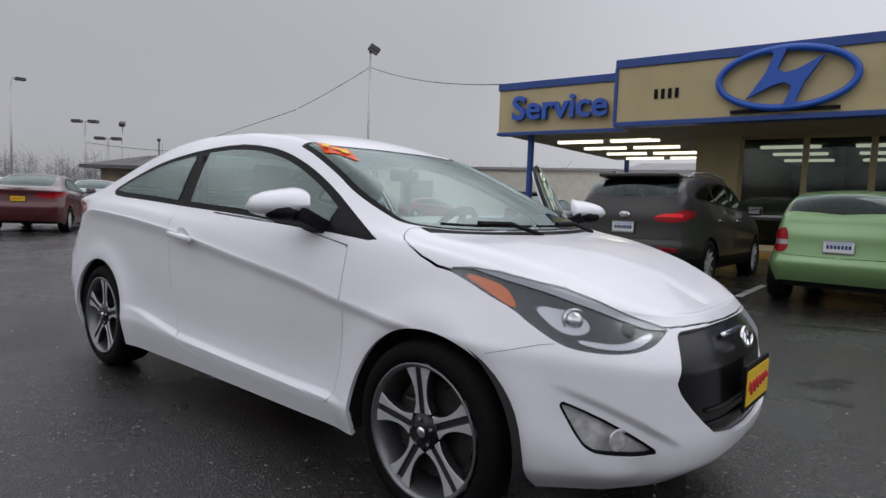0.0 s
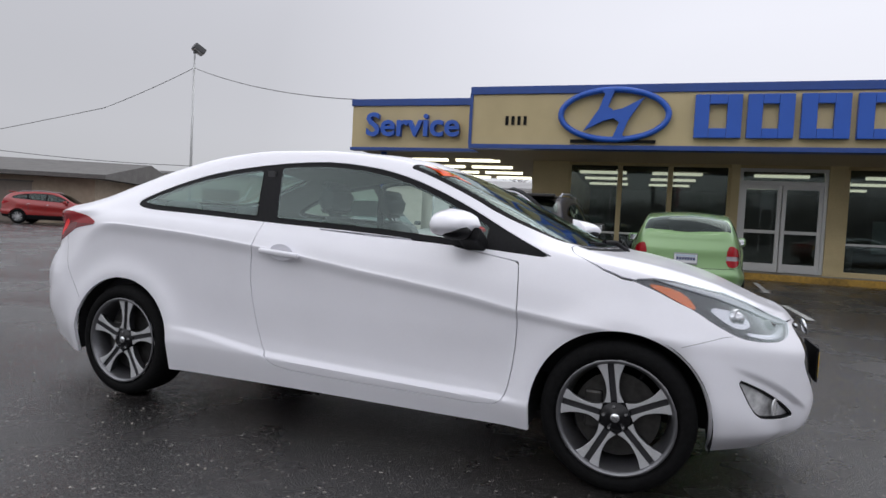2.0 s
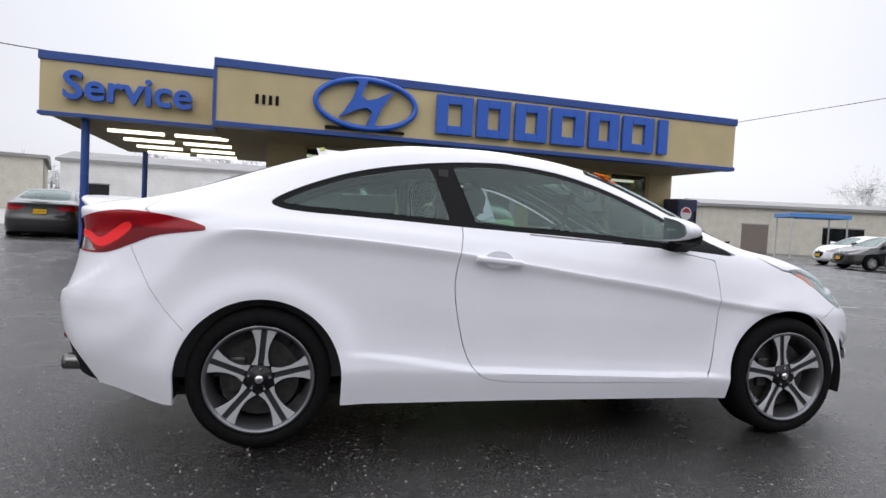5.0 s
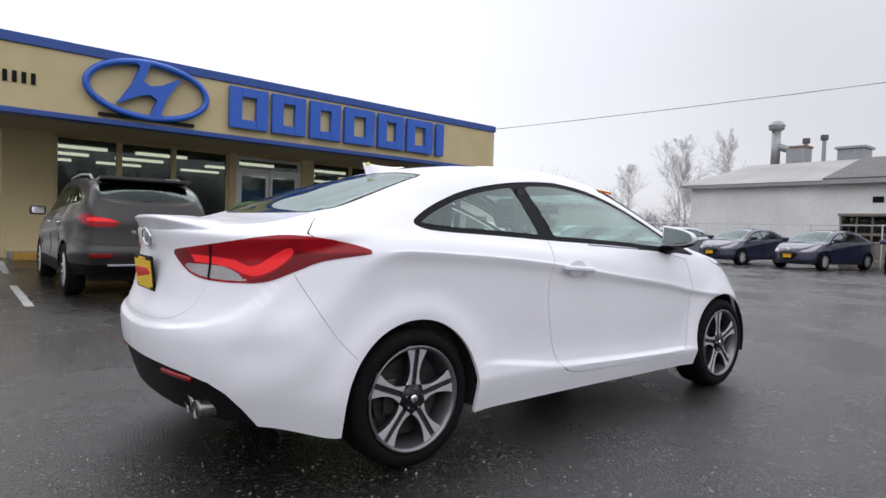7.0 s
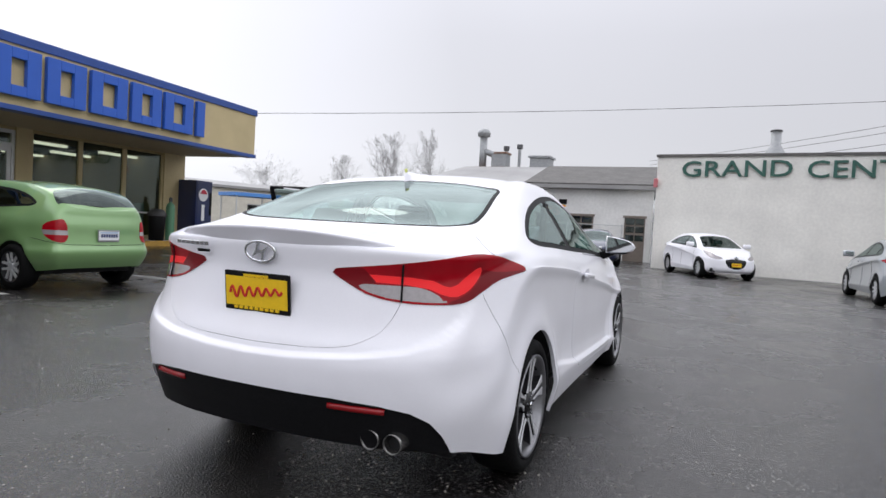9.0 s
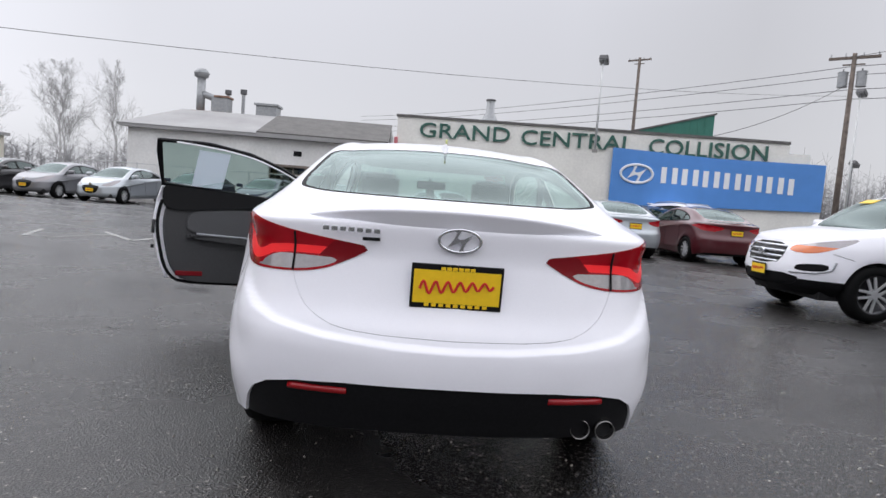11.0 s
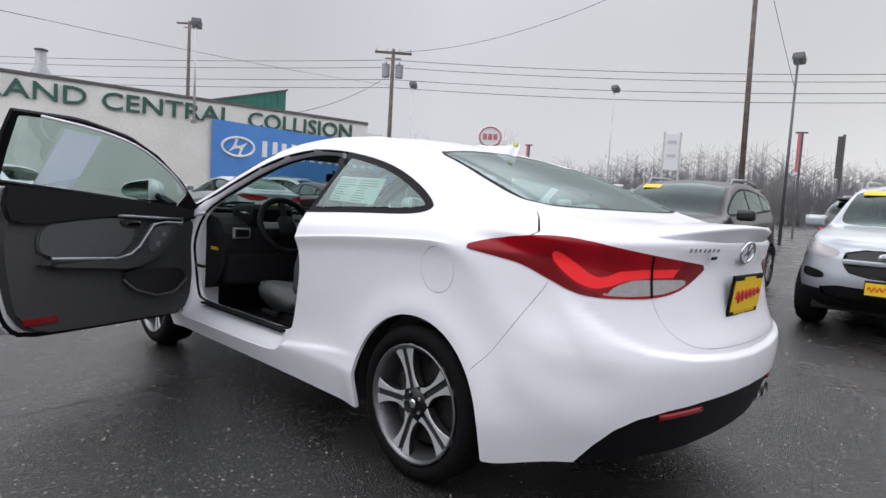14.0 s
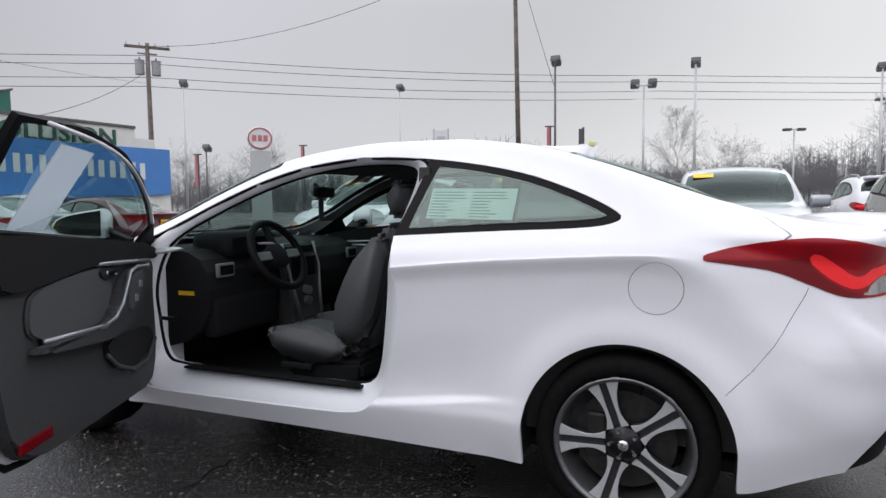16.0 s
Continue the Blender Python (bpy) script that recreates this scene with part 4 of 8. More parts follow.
    hood.both().ob("hood", WHITE, car, "smooth white hood", 0.012)
    if len(cowl.t):
        cowl.both().ob("cowl", BLACK_TRIM, car, "black plastic cowl", 0.01)
    lid.both().ob("trunk_lid", WHITE, car, "white trunk lid", 0.015)
    shield.both().ob("windshield", CAR_GLASS, car, "tinted windshield")
    shield_edge.both().ob("windshield_seal", BLACK_TRIM, car, "", 0.006)
    back.both().ob("rear_window", CAR_GLASS, car, "tinted rear window")
    back_edge.both().ob("rear_window_seal", BLACK_TRIM, car, "", 0.006)
    roof_in = s.cut(np.maximum(np.maximum(1.06 - up(s), s.v[:, 0] - 1.15), -1.75 - s.v[:, 0]))[0].pushed(-0.022)
    roof_in.both().ob("headliner", HEADLINER, car, "grey headliner")
    quarter = []
    for q in (win_q, win_q.mirrored()):
        quarter.append(q.ob("quarter_window", SIDE_GLASS, car, "tinted quarter window"))
    for q in (trim_q, trim_q.mirrored()):
        q.pushed(-0.004).ob("quarter_window_trim", BLACK_TRIM, car, "matt black window surround", 0.012)
    dif = diff.pushed(-0.010).both().ob("rear_diffuser", BLACK_TRIM, car, "black rear bumper insert", 0.01)
    gri = grille.pushed(-0.02).both().ob("grille", BLACK_GLOSS, car, "gloss black hexagonal grille", 0.01)

    # doors: the right one shut, the driver's wide open on its front hinge
    doors = []
    for side, sheet, win, trim, what in ((-1, door.mirrored(), win_d.mirrored(), trim_d.mirrored(), "closed white door"), (1, door, win_l, trim_l, "open white driver's door")):
        d = sheet.ob("door", WHITE, car, what, 0.035 if side > 0 else 0.02)
        win.ob("side_window", SIDE_GLASS, d, "tinted side window")
        trim.pushed(-0.004).ob("window_trim", BLACK_TRIM, d, "matt black window surround", 0.02 if side > 0 else 0.012)
        door_inside(d, side, 0.9)
        # grip and cup
        p, n = on_sheet(sheet, -0.283, 0.875, False)
        cup = part("handle_cup", lathe([(0.0, -0.004), (0.03, -0.003), (0.05, 0.0), (0.056, 0.002)], 20, "z"), WHITE, d, smooth=True)
        cup.matrix_basis = facing(p, n, (1, 0, 0), 0.0) @ Matrix.Diagonal((1.25, 0.75, 1, 1))
        grip = part("door_handle", box(-0.115, 0.115, -0.014, 0.014, 0.0, 0.024, 0.010), WHITE, d, "white door handle", smooth=True)
        grip.matrix_basis = facing(p, n, (1, 0, -0.07), 0.012)
        # mirror
        mm = part("mirror", mirror_shell(side), WHITE, d, "white door mirror", smooth=True)
        part("mirror_foot", box(-0.05, 0.05, -0.07, 0.07, -0.03, 0.03, 0.012), BLACK_TRIM, d).matrix_basis = pose(0.70, side * 0.85, 1.000, side * 24, 0, 0)
        part("mirror_base", lathe([(0.0, -0.10), (0.04, -0.09), (0.066, -0.04), (0.066, 0.04), (0.04, 0.10), (0.0, 0.11)], 20, "y"), BLACK_TRIM, d, smooth=True).matrix_basis = pose(0.65, side * 0.925, 1.030, 0, 0, side * -8) @ Matrix.Diagonal((1.0, 0.85, 0.55, 1))
        part("mirror_glass", prism([(side * (0.95 + (y_ - 0.95) * 0.9), 1.062 + (z_ - 1.062) * 0.88) for y_, z_ in mirror_edge()], -0.003, 0.003), MIRROR, d, "mirror glass").matrix_basis = pose(0.575, 0, 0, 0, 0, 90)
        doors.append(d)
    ld = doors[1]
    sheet_ob = part("paper_sheet", box(-0.11, 0.11, -0.002, 0.002, -0.155, 0.155), PAPER, ld, "white paper sheet taped inside the window")
    sheet_ob.matrix_basis = pose(-0.14, 0.712, 1.160, 33, 0, 0)
    whole = door.joined(dlo_d)
    bm = bmesh.new()
    top_rail = []
    for x, z in DLO:
        if -0.50 < x < 0.80 and z > 1.085:
            p, n = on_sheet(whole, x, z - 0.012, False)
            top_rail.append(p - n * 0.034)
    top_rail.sort(key=lambda p: p.x)
    for _ in range(6):
        top_rail = [top_rail[0]] + [(a + b_ * 2 + c) / 4 for a, b_, c in zip(top_rail, top_rail[1:], top_rail[2:])] + [top_rail[-1]]
    add_tube(bm, top_rail, 0.007, 6)
    part("window_frame", bm, WHITE, ld, "white inner window frame", smooth=True)
    # painted return of the doorway, from the body's edge inwards to the seal
    ring_out = [(-0.452, 1.02), (-0.473, 0.90), (-0.490, 0.787), (-0.468, 0.593), (-0.425, 0.43), (-0.37, 0.338), (-0.29, 0.296), (0.2, 0.287), (0.80, 0.285), (0.88, 0.32), (0.915, 0.5), (0.925, 0.7), (0.91, 0.93), (0.84, 1.035), (0.62, 1.148), (0.36, 1.258), (0.11, 1.328), (-0.2, 1.361), (-0.53, 1.340), (-0.52, 1.25), (-0.485, 1.12)]
    ring_in = [(-0.435, 1.02), (-0.435, 0.90), (-0.422, 0.787), (-0.400, 0.593), (-0.378, 0.47), (-0.345, 0.415), (-0.27, 0.392), (0.2, 0.388), (0.76, 0.388), (0.82, 0.42), (0.845, 0.5), (0.85, 0.7), (0.84, 0.90), (0.79, 1.010), (0.60, 1.115), (0.36, 1.222), (0.11, 1.297), (-0.18, 1.332), (-0.46, 1.318), (-0.485, 1.25), (-0.458, 1.12)]
    loops = []
    for ring, deep in ((ring_out, 0.012), (ring_in, 0.050)):
        row = []
        for x, z in rounded(ring, 2):
            p, n = on_sheet(whole, x, z, False)
            row.append(Vector((x, p.y - deep, z)))
        for _ in range(2):
            row = [Vector((row[k].x, (row[k - 1].y + row[k].y * 2 + row[(k + 1) % len(row)].y) / 4, row[k].z)) for k in range(len(row))]
        loops.append(row)
    loops.append([p - Vector((0, 0.05, 0)) for p in loops[1]])
    bm2 = bmesh.new()
    vv = [[bm2.verts.new(p) for p in row] for row in loops]
    for r0, r1 in zip(vv, vv[1:]):
        for k in range(len(r0)):
            bm2.faces.new((r0[k], r0[(k + 1) % len(r0)], r1[(k + 1) % len(r0)], r1[k]))
    part("door_jamb", bm2, WHITE, car, "white painted return round the open doorway", smooth=True)
    bm = bmesh.new()
    add_tube(bm, [p - Vector((0, 0.02, 0)) for p in loops[1]], 0.009, 6, True)
    part("hinge_pillar", box(0.885, 0.925, 0.60, 0.775, 0.30, 0.93, 0.012), WHITE, car, "white painted hinge pillar")
    part("door_opening_seal", bm, BLACK_TRIM, car, "black rubber seal along the open doorway", smooth=True)
    for z in (0.45, 0.78):
        part("door_hinge", box(0.845, 0.925, 0.755, 0.80, z - 0.03, z + 0.03, 0.006), WHITE, car, "white painted door hinge")
    part("check_strap", box(0.72, 0.88, 0.775, 0.787, 0.60, 0.62, 0.003), LAMP_DARK, car)
    hinge = Matrix.Translation((0.92, 0.79, 0))
    hinge.translation.z = 0.5
    ld.matrix_basis = hinge @ pose(0, 0, 0, 0, 0, -60) @ pose(0, 0, 0, 0, 2.6, 0) @ hinge.inverted()

    # tail lights: red lens, bar with glow painted bright red, clear reverse lens, dark tip
    for q, sy in ((tail, 1), (tail.mirrored(), -1)):
        at_ = lambda a, z: Vector(b.at(a, z)) * 1.0
        clear_poly = rounded([(A(-2.275), 0.898), (A(-2.209), 0.899), (A(-2.160), 0.895), (A(-2.095), 0.852), (A(-2.09), 0.842), (A(-2.183), 0.843), (A(-2.245), 0.856)], 1)
        bar_poly = rounded([(A(-2.275), 0.936), (A(-2.15), 0.931), (A(-2.095), 0.899), (A(-2.055), 0.905), (A(-2.015), 0.936), (A(-1.93), 0.985), (A(-1.912), 0.955), (A(-1.965), 0.905), (A(-2.037), 0.866), (A(-2.09), 0.862), (A(-2.169), 0.902), (A(-2.27), 0.908)], 1)
        tip_poly = rounded([(A(-1.93), 0.970), (A(-1.81), 0.953), (A(-1.58), 0.960), (A(-1.56), 0.945), (A(-1.74), 0.925), (A(-1.88), 0.876), (A(-1.97), 0.845), (A(-2.04), 0.83), (A(-2.10), 0.832), (A(-2.09), 0.846), (A(-2.04), 0.858), (A(-1.97), 0.893), (A(-1.915), 0.94)], 1)
        clear, rest = q.cut(poly_field(clear_poly, q.a, up(q)))
        bar, rest = rest.cut(poly_field(bar_poly, rest.a, up(rest)))
        tip, rest = rest.cut(poly_field(tip_poly, rest.a, up(rest)))
        inner_poly = [(A(-2.30), 0.99), (A(-2.262), 0.957), (A(-2.247), 0.905), (A(-2.262), 0.88), (A(-2.30), 0.85)]
        inner, rest = rest.cut(poly_field(inner_poly, rest.a, up(rest)))
        bar, inner_bar = bar.cut(-poly_field(inner_poly, bar.a, up(bar)))
        lamp = rest.pushed(0.003).ob("tail_light", RED_LENS, car, "large red wraparound tail light", 0.02)
        bar.pushed(0.0035).ob("light_bar", RED_BRIGHT, lamp, "bright red light bar", 0.006)
        clear.pushed(0.003).ob("reverse_lens", CLEAR_LENS, lamp, "clear reverse lens", 0.006)
        tip.pushed(0.003).ob("lamp_tip", DARK_RED, lamp, "dark red lamp tip", 0.006)
        inner.joined(inner_bar).pushed(0.003).ob("lamp_tip", DARK_RED, lamp, "dark red lamp tip", 0.006)
        bm = bmesh.new()
        add_tube(bm, [Vector((p.x, sy * p.y, p.z)) for p in (Vector(b.at(A(-2.209), z)) + Vector((-0.006, 0, 0)) for z in np.linspace(0.842, 0.978, 6))], 0.004, 6)
        part("lamp_joint", bm, BLACK_TRIM, lamp)
    # headlights: dark housing, amber corner, projector, bright lower strip under a clear cover
    for q, sy in ((head, 1), (head.mirrored(), -1)):
        amber_poly = rounded([(A(1.43), 0.866), (A(1.528), 0.855), (A(1.612), 0.832), (A(1.660), 0.775), (A(1.645), 0.768), (A(1.560), 0.808)], 1)
        strip_poly = rounded([(A(1.83), 0.690), (A(1.88), 0.672), (A(1.95), 0.664), (A(2.005), 0.668), (A(2.05), 0.692), (A(2.06), 0.71), (A(2.035), 0.705), (A(1.99), 0.684), (A(1.94), 0.680), (A(1.88), 0.688)], 1)
        top_poly = rounded([(A(1.40), 0.900), (A(1.51), 0.910), (A(1.712), 0.870), (A(1.854), 0.832), (A(1.96), 0.800), (A(2.11), 0.735), (A(2.075), 0.707), (A(1.95), 0.760), (A(1.84), 0.793), (A(1.70), 0.831), (A(1.52), 0.870)], 1)
        amb, rest = q.cut(poly_field(amber_poly, q.a, up(q)))
        strip, rest = rest.cut(poly_field(strip_poly, rest.a, up(rest)))
        bowl_poly = rounded([(A(1.70), 0.786), (A(1.84), 0.768), (A(1.89), 0.74), (A(1.88), 0.708), (A(1.82), 0.700), (A(1.75), 0.735)], 1)
        bowl, rest = rest.cut(poly_field(bowl_poly, rest.a, up(rest)))
        brow, rest = rest.cut(poly_field(top_poly, rest.a, up(rest)))
        lamp = rest.pushed(-0.012).ob("headlight", LAMP_DARK, car, "clear swept-back headlight with dark housing", 0.02)
        amb.pushed(-0.008).ob("amber_marker", AMBER, lamp, "amber side marker", 0.008)
        strip.pushed(-0.006).ob("light_strip", REFLECTOR, lamp, "silver light strip", 0.008)
        bowl.pushed(-0.009).ob("lamp_bowl", REFLECTOR, lamp, "bright lamp bowl", 0.008)
        brow.pushed(-0.006).ob("lamp_brow", SILVER_PLASTIC, lamp, "", 0.008)
        for z, aa, r in ((0.735, A(1.845), 0.042), (0.706, A(2.0), 0.026)):
            p = Vector(b.at(aa, z))
            p2 = Vector((p.x - 0.012, sy * (p.y - 0.012), p.z))
            pr = part("projector", lathe([(r, -0.02), (r, 0.0), (r * 0.84, 0.004), (r * 0.78, -0.006), (r * 0.7, 0.006), (r * 0.4, 0.018), (0.0, 0.022)], 24, "z"), REFLECTOR if r > 0.04 else LAMP_DARK, lamp, "round projector lens", smooth=True)
            pr.matrix_basis = facing(p2, (0.85, sy * 0.5, 0.1), (0, 0, 1))
        cover = q.pushed(0.004).ob("lamp_cover", COVER_GLASS, lamp, "clear lamp cover")
        cover.visible_shadow = False
    for q, sy in ((fog, 1), (fog.mirrored(), -1)):
        inner, rim_ = q.cut(poly_field(fog_poly, q.a, up(q)) + 0.009)
        f_ = inner.pushed(-0.016).ob("fog_light", FOG_LENS, car, "clear angular fog light", 0.01)
        rim_.pushed(-0.004).ob("fog_surround", BLACK_TRIM, f_, "", 0.02)
        p = Vector(b.at(A(1.965), 0.392))
        pr = part("fog_lens", lathe([(0.036, -0.006), (0.034, 0.0), (0.026, -0.004), (0.012, 0.001), (0.0, 0.002)], 18, "z"), FOG_LENS, f_, smooth=True)
        pr.matrix_basis = facing((p.x - 0.012, sy * (p.y - 0.01), p.z), (0.9, sy * 0.4, 0), (0, 0, 1))
    # grille bars, front badge and plate
    for z in (0.41, 0.455):
        bm = bmesh.new()
        add_tube(bm, [Vector((b.at(E_(abs(y), True), z)[0] - 0.014, y, z)) for y in np.linspace(-0.34, 0.34, 11)], 0.006, 6)
        part("grille_bar", bm, DARK, gri, smooth=True)
    bm = bmesh.new()
    add_tube(bm, [Vector((b.at(E_(abs(y), True), 0.665)[0] - 0.012, y, 0.668 - 0.10 * y * y)) for y in np.linspace(-0.12, 0.12, 11)], 0.010, 8)
    part("chrome_bar", bm, CHROME, gri, "chrome grille bar", smooth=True)
    badge = part("front_badge", emblem_ring(0.062, 0.034, 0.006, 32), CHROME, gri, "chrome oval badge", smooth=True)
    badge.matrix_basis = pose(2.135, 0, 0.655, -14, 0, 90)
    part("badge_shape", prism(slanted_shape(0.06), -0.004, 0.004), CHROME, badge)
    plate_on(car, pose(2.172, 0, 0.50, 0, 0, 90), True, 0.31, 0.16)
    # tail: spoiler, badge, name bars, plate, pipes, reflectors
    rows = []
    for y in np.linspace(-0.69, 0.69, 45):
        e = 1 - (abs(y) / 0.69) ** 3.5
        bow = 0.115 * (abs(y) / 0.66) ** 2.2
        xt = -2.282 + bow + 0.16 * (1 - e)
        zt = 1.082 - 0.045 * (abs(y) / 0.66) ** 2 + 0.008 * e - 0.035 * (1 - e)
        base = 1.082 - 0.05 * (abs(y) / 0.66) ** 2 - 0.03 * (1 - e)
        rows.append([(xt + 0.36, y, base - 0.006), (xt + 0.18, y, base + 0.012 * e), (xt + 0.05, y, zt + 0.004 * e), (xt + 0.008, y, zt + 0.002), (xt, y, zt - 0.006), (xt + 0.006, y, zt - 0.014), (xt + 0.022, y, zt - 0.040 * e - 0.010), (xt + 0.06, y, zt - 0.085 * e - 0.014)])
    bm = bmesh.new()
    vv = [[bm.verts.new(p) for p in r] for r in rows]
    for r0, r1 in zip(vv, vv[1:]):
        for j in range(7):
            bm.faces.new((r0[j], r0[j + 1], r1[j + 1], r1[j]))
    part("rear_spoiler", bm, WHITE, car, "white lip spoiler", smooth=True)
    eb = part("rear_badge", emblem_ring(0.072, 0.040, 0.006, 36), CHROME, car, "chrome oval badge", smooth=True)
    eb.matrix_basis = pose(-2.262, 0, 0.990, 12, 0, -90)
    part("badge_shape", prism(slanted_shape(0.068), -0.004, 0.004), CHROME, eb)
    for k in range(7):
        part("name_bar", box(-0.012, 0.009, -0.002, 0.003, -0.008, 0.008, 0.002), CHROME, car, "small chrome bar").matrix_basis = pose(-2.232 - 0.004 * k, 0.455 - k * 0.029, 1.003, 14, 0, -82)
    part("name_bar", box(-0.030, 0.030, -0.002, 0.003, -0.006, 0.006, 0.002), BLACK_GLOSS, car, "small dark bar").matrix_basis = pose(-2.252, 0.30, 0.975, 14, 0, -84)
    pl = plate_on(car, pose(-2.266, 0.0, 0.832, 6, 0, -90), True, 0.315, 0.155)
    for z in (0.064, -0.064):
        for x in np.arange(-0.10, 0.101, 0.025) if z < 0 else np.arange(-0.05, 0.051, 0.02):
            part("surround_print", box(x - 0.008, x + 0.008, -0.0125, -0.007, z - 0.005, z + 0.005), YELLOW, pl)
    for y in (-0.495, -0.588):
        pipe = part("exhaust_pipe", lathe([(0.028, 0.06), (0.032, -0.10), (0.036, -0.112), (0.037, -0.095), (0.038, 0.0), (0.038, 0.08)], 24, "y"), PIPE, car, "round chrome exhaust tip", smooth=True)
        pipe.matrix_basis = pose(-2.10, y, 0.333, 0, 0, -90) @ pose(0, 0, 0, 0, 0, 0)
        # A black disc inside the tip stands in for its shaded depth.
        part("exhaust_bore", cyl((-2.17, y, 0.333), (-2.175, y, 0.333), 0.0305, n=20), DARK, pipe).matrix_basis = pipe.matrix_basis.inverted()
    for sy in (-1, 1):
        bm = bmesh.new()
        add_tube(bm, [Vector((b.at(E_(abs(y), False), 0.455)[0] + 0.008, sy * y, 0.452 - 0.03 * (y - 0.36))) for y in np.linspace(0.35, 0.555, 9)], 0.013, 8)
        part("rear_reflector", bm, REFLECT_RED, dif, "red bumper reflector", smooth=True)
    # roof fin with a pale tag
    bm = bmesh.new()
    prof = [(-0.02, 0.0, 0.05), (0.0, 0.01, 0.045), (-0.06, 0.035, 0.03), (-0.12, 0.055, 0.014), (-0.16, 0.075, 0.005)]
    rings = []
    for k in range(9):
        f_ = k / 8
        x = 0.13 - 0.27 * f_
        h = 0.005 + 0.068 * f_ ** 1.4
        w_ = 0.034 * (1 - f_) ** 0.3 * (1 - 0.25 * f_)
        rings.append([bm.verts.new((x, -w_, 0)), bm.verts.new((x - 0.004, -w_ * 0.35, h * 0.6)), bm.verts.new((x - 0.008, 0, h)), bm.verts.new((x - 0.004, w_ * 0.35, h * 0.6)), bm.verts.new((x, w_, 0))])
    for p_, q_ in zip(rings, rings[1:]):
        for j in range(4):
            bm.faces.new((p_[j], p_[j + 1], q_[j + 1], q_[j]))
    bm.faces.new(rings[-1])
    fin = part("antenna_fin", bm, WHITE, car, "white shark-fin antenna", smooth=True)
    fin.matrix_basis = pose(-0.985, 0, 1.396, 0, -14, 0) @ Matrix.Diagonal((0.95, 0.85, 1.0, 1))
    part("fin_tag", box(-0.13, -0.10, -0.006, 0.006, 0.048, 0.068, 0.003), mat("pale_yellow_tag", (0.65, 0.70, 0.18), rough=0.6), fin)
    # wipers on the cowl
    for y0, y1 in ((-0.05, -0.58), (0.52, 0.0)):
        bm = bmesh.new()
        pts = []
        for f_ in np.linspace(0, 1, 7):
            y = y0 + (y1 - y0) * f_
            p, n = on_sheet(shield_all, 1.275 - 0.06 * abs(y) - 0.02 * f_, abs(y))
            pts.append(Vector((p.x, y, p.z)) + Vector((n.x, 0, n.z)) * 0.022)
        add_tube(bm, pts, 0.006, 6)
        add_tube(bm, [pts[0] + Vector((0.06, 0.0, -0.035)), pts[2] + Vector((0.01, 0, 0.012)), pts[4] + Vector((0, 0, 0.010))], 0.010, 6)
        part("wiper", bm, BLACK_TRIM, car, "black windshield wiper")
    # windshield sticker, on the glass of the passenger's side
    right = shield.mirrored()
    du, dv = right.v[:, 0] - 0.418, right.v[:, 1] + 0.482
    tag_f = np.maximum(np.abs(0.0615 * du + 0.16 * dv), np.abs(0.1135 * du - 0.112 * dv)) - 0.01253
    st = right.cut(tag_f)[0].pushed(0.003).ob("price_sticker", ORANGE, car, "orange sticker with yellow figures")
    p, n = on_sheet(right, 0.418, -0.482)
    mst = facing(p, n, (0.70, 0.71, 0), 0.010)
    lettering("sticker_figures", "14", 0.092, 0.001, YELLOW_INK, mst @ pose(-0.068, -0.046, 0.0), st, width=0.135, bold=0.05)
    # sticker in the left quarter window
    p, n = on_sheet(win_q, -0.765, 1.150, False)
    qs = part("window_sticker", box(-0.18, 0.18, -0.068, 0.068, -0.001, 0.001), STICKER_GREEN, car, "pale green price sheet inside the quarter window")
    qs.matrix_basis = facing(p, n, (-1, 0, -0.05), -0.012)
    rs_ = random.Random(4)
    for col in (-0.17, 0.0):
        for k in range(9):
            part("print_bar", box(col, col + rs_.uniform(0.06, 0.155), -0.060 + 0.0135 * k, -0.0555 + 0.0135 * k, 0.001, 0.002), STICKER_INK, qs)

    # seams between bumpers, wings and boot
    for pts in ([(A(1.585), 0.625), (A(1.66), 0.645), (A(1.745), 0.668), (A(1.79), 0.674)], [(A(-1.665), 0.53), (A(-1.74), 0.61), (A(-1.80), 0.692), (A(-1.85), 0.77), (A(-1.90), 0.845), (A(-1.915), 0.875)]):
        for sy in (-1, 1):
            bm = bmesh.new()
            fine = []
            for (a0, z0), (a1, z1) in zip(pts, pts[1:]):
                for f_ in np.linspace(0, 1, 8, endpoint=False):
                    p = b.at(a0 + (a1 - a0) * f_, z0 + (z1 - z0) * f_)
                    fine.append((p[0], sy * p[1], p[2]))
            add_tube(bm, fine, 0.0009, 5)
            part("panel_seam", bm, DARK, car)

    # wheels and liners
    for x in (1.35, -1.35):
        for sy in (1, -1):
            w = wheel_parts(car, 0.3125, 0.215, 0.240, 5, 0.92, RIM_BARREL, {(1.35, -1): 98, (-1.35, -1): 86, (-1.35, 1): 109, (1.35, 1): 75}[(x, sy)])
            w.matrix_basis = pose(x, sy * 0.757, 0.3125, 0, 0, 0 if sy > 0 else 180)
            bm = bmesh.new()
            rings = []
            for yy in (0.50, 0.85):
                rings.append([bm.verts.new((x + 0.365 * math.cos(t), sy * yy, 0.3125 + 0.365 * math.sin(t))) for t in np.linspace(-0.25, math.pi + 0.25, 30)])
            for j in range(29):
                bm.faces.new((rings[0][j], rings[0][j + 1], rings[1][j + 1], rings[1][j]))
            bm.faces.new(rings[0])
            part("wheel_arch_liner", bm, DARK, car)
    # underbody and inside
    part("floor_pan", box(-1.9, 1.5, -0.70, 0.70, 0.20, 0.25, 0.02), DARK, car)
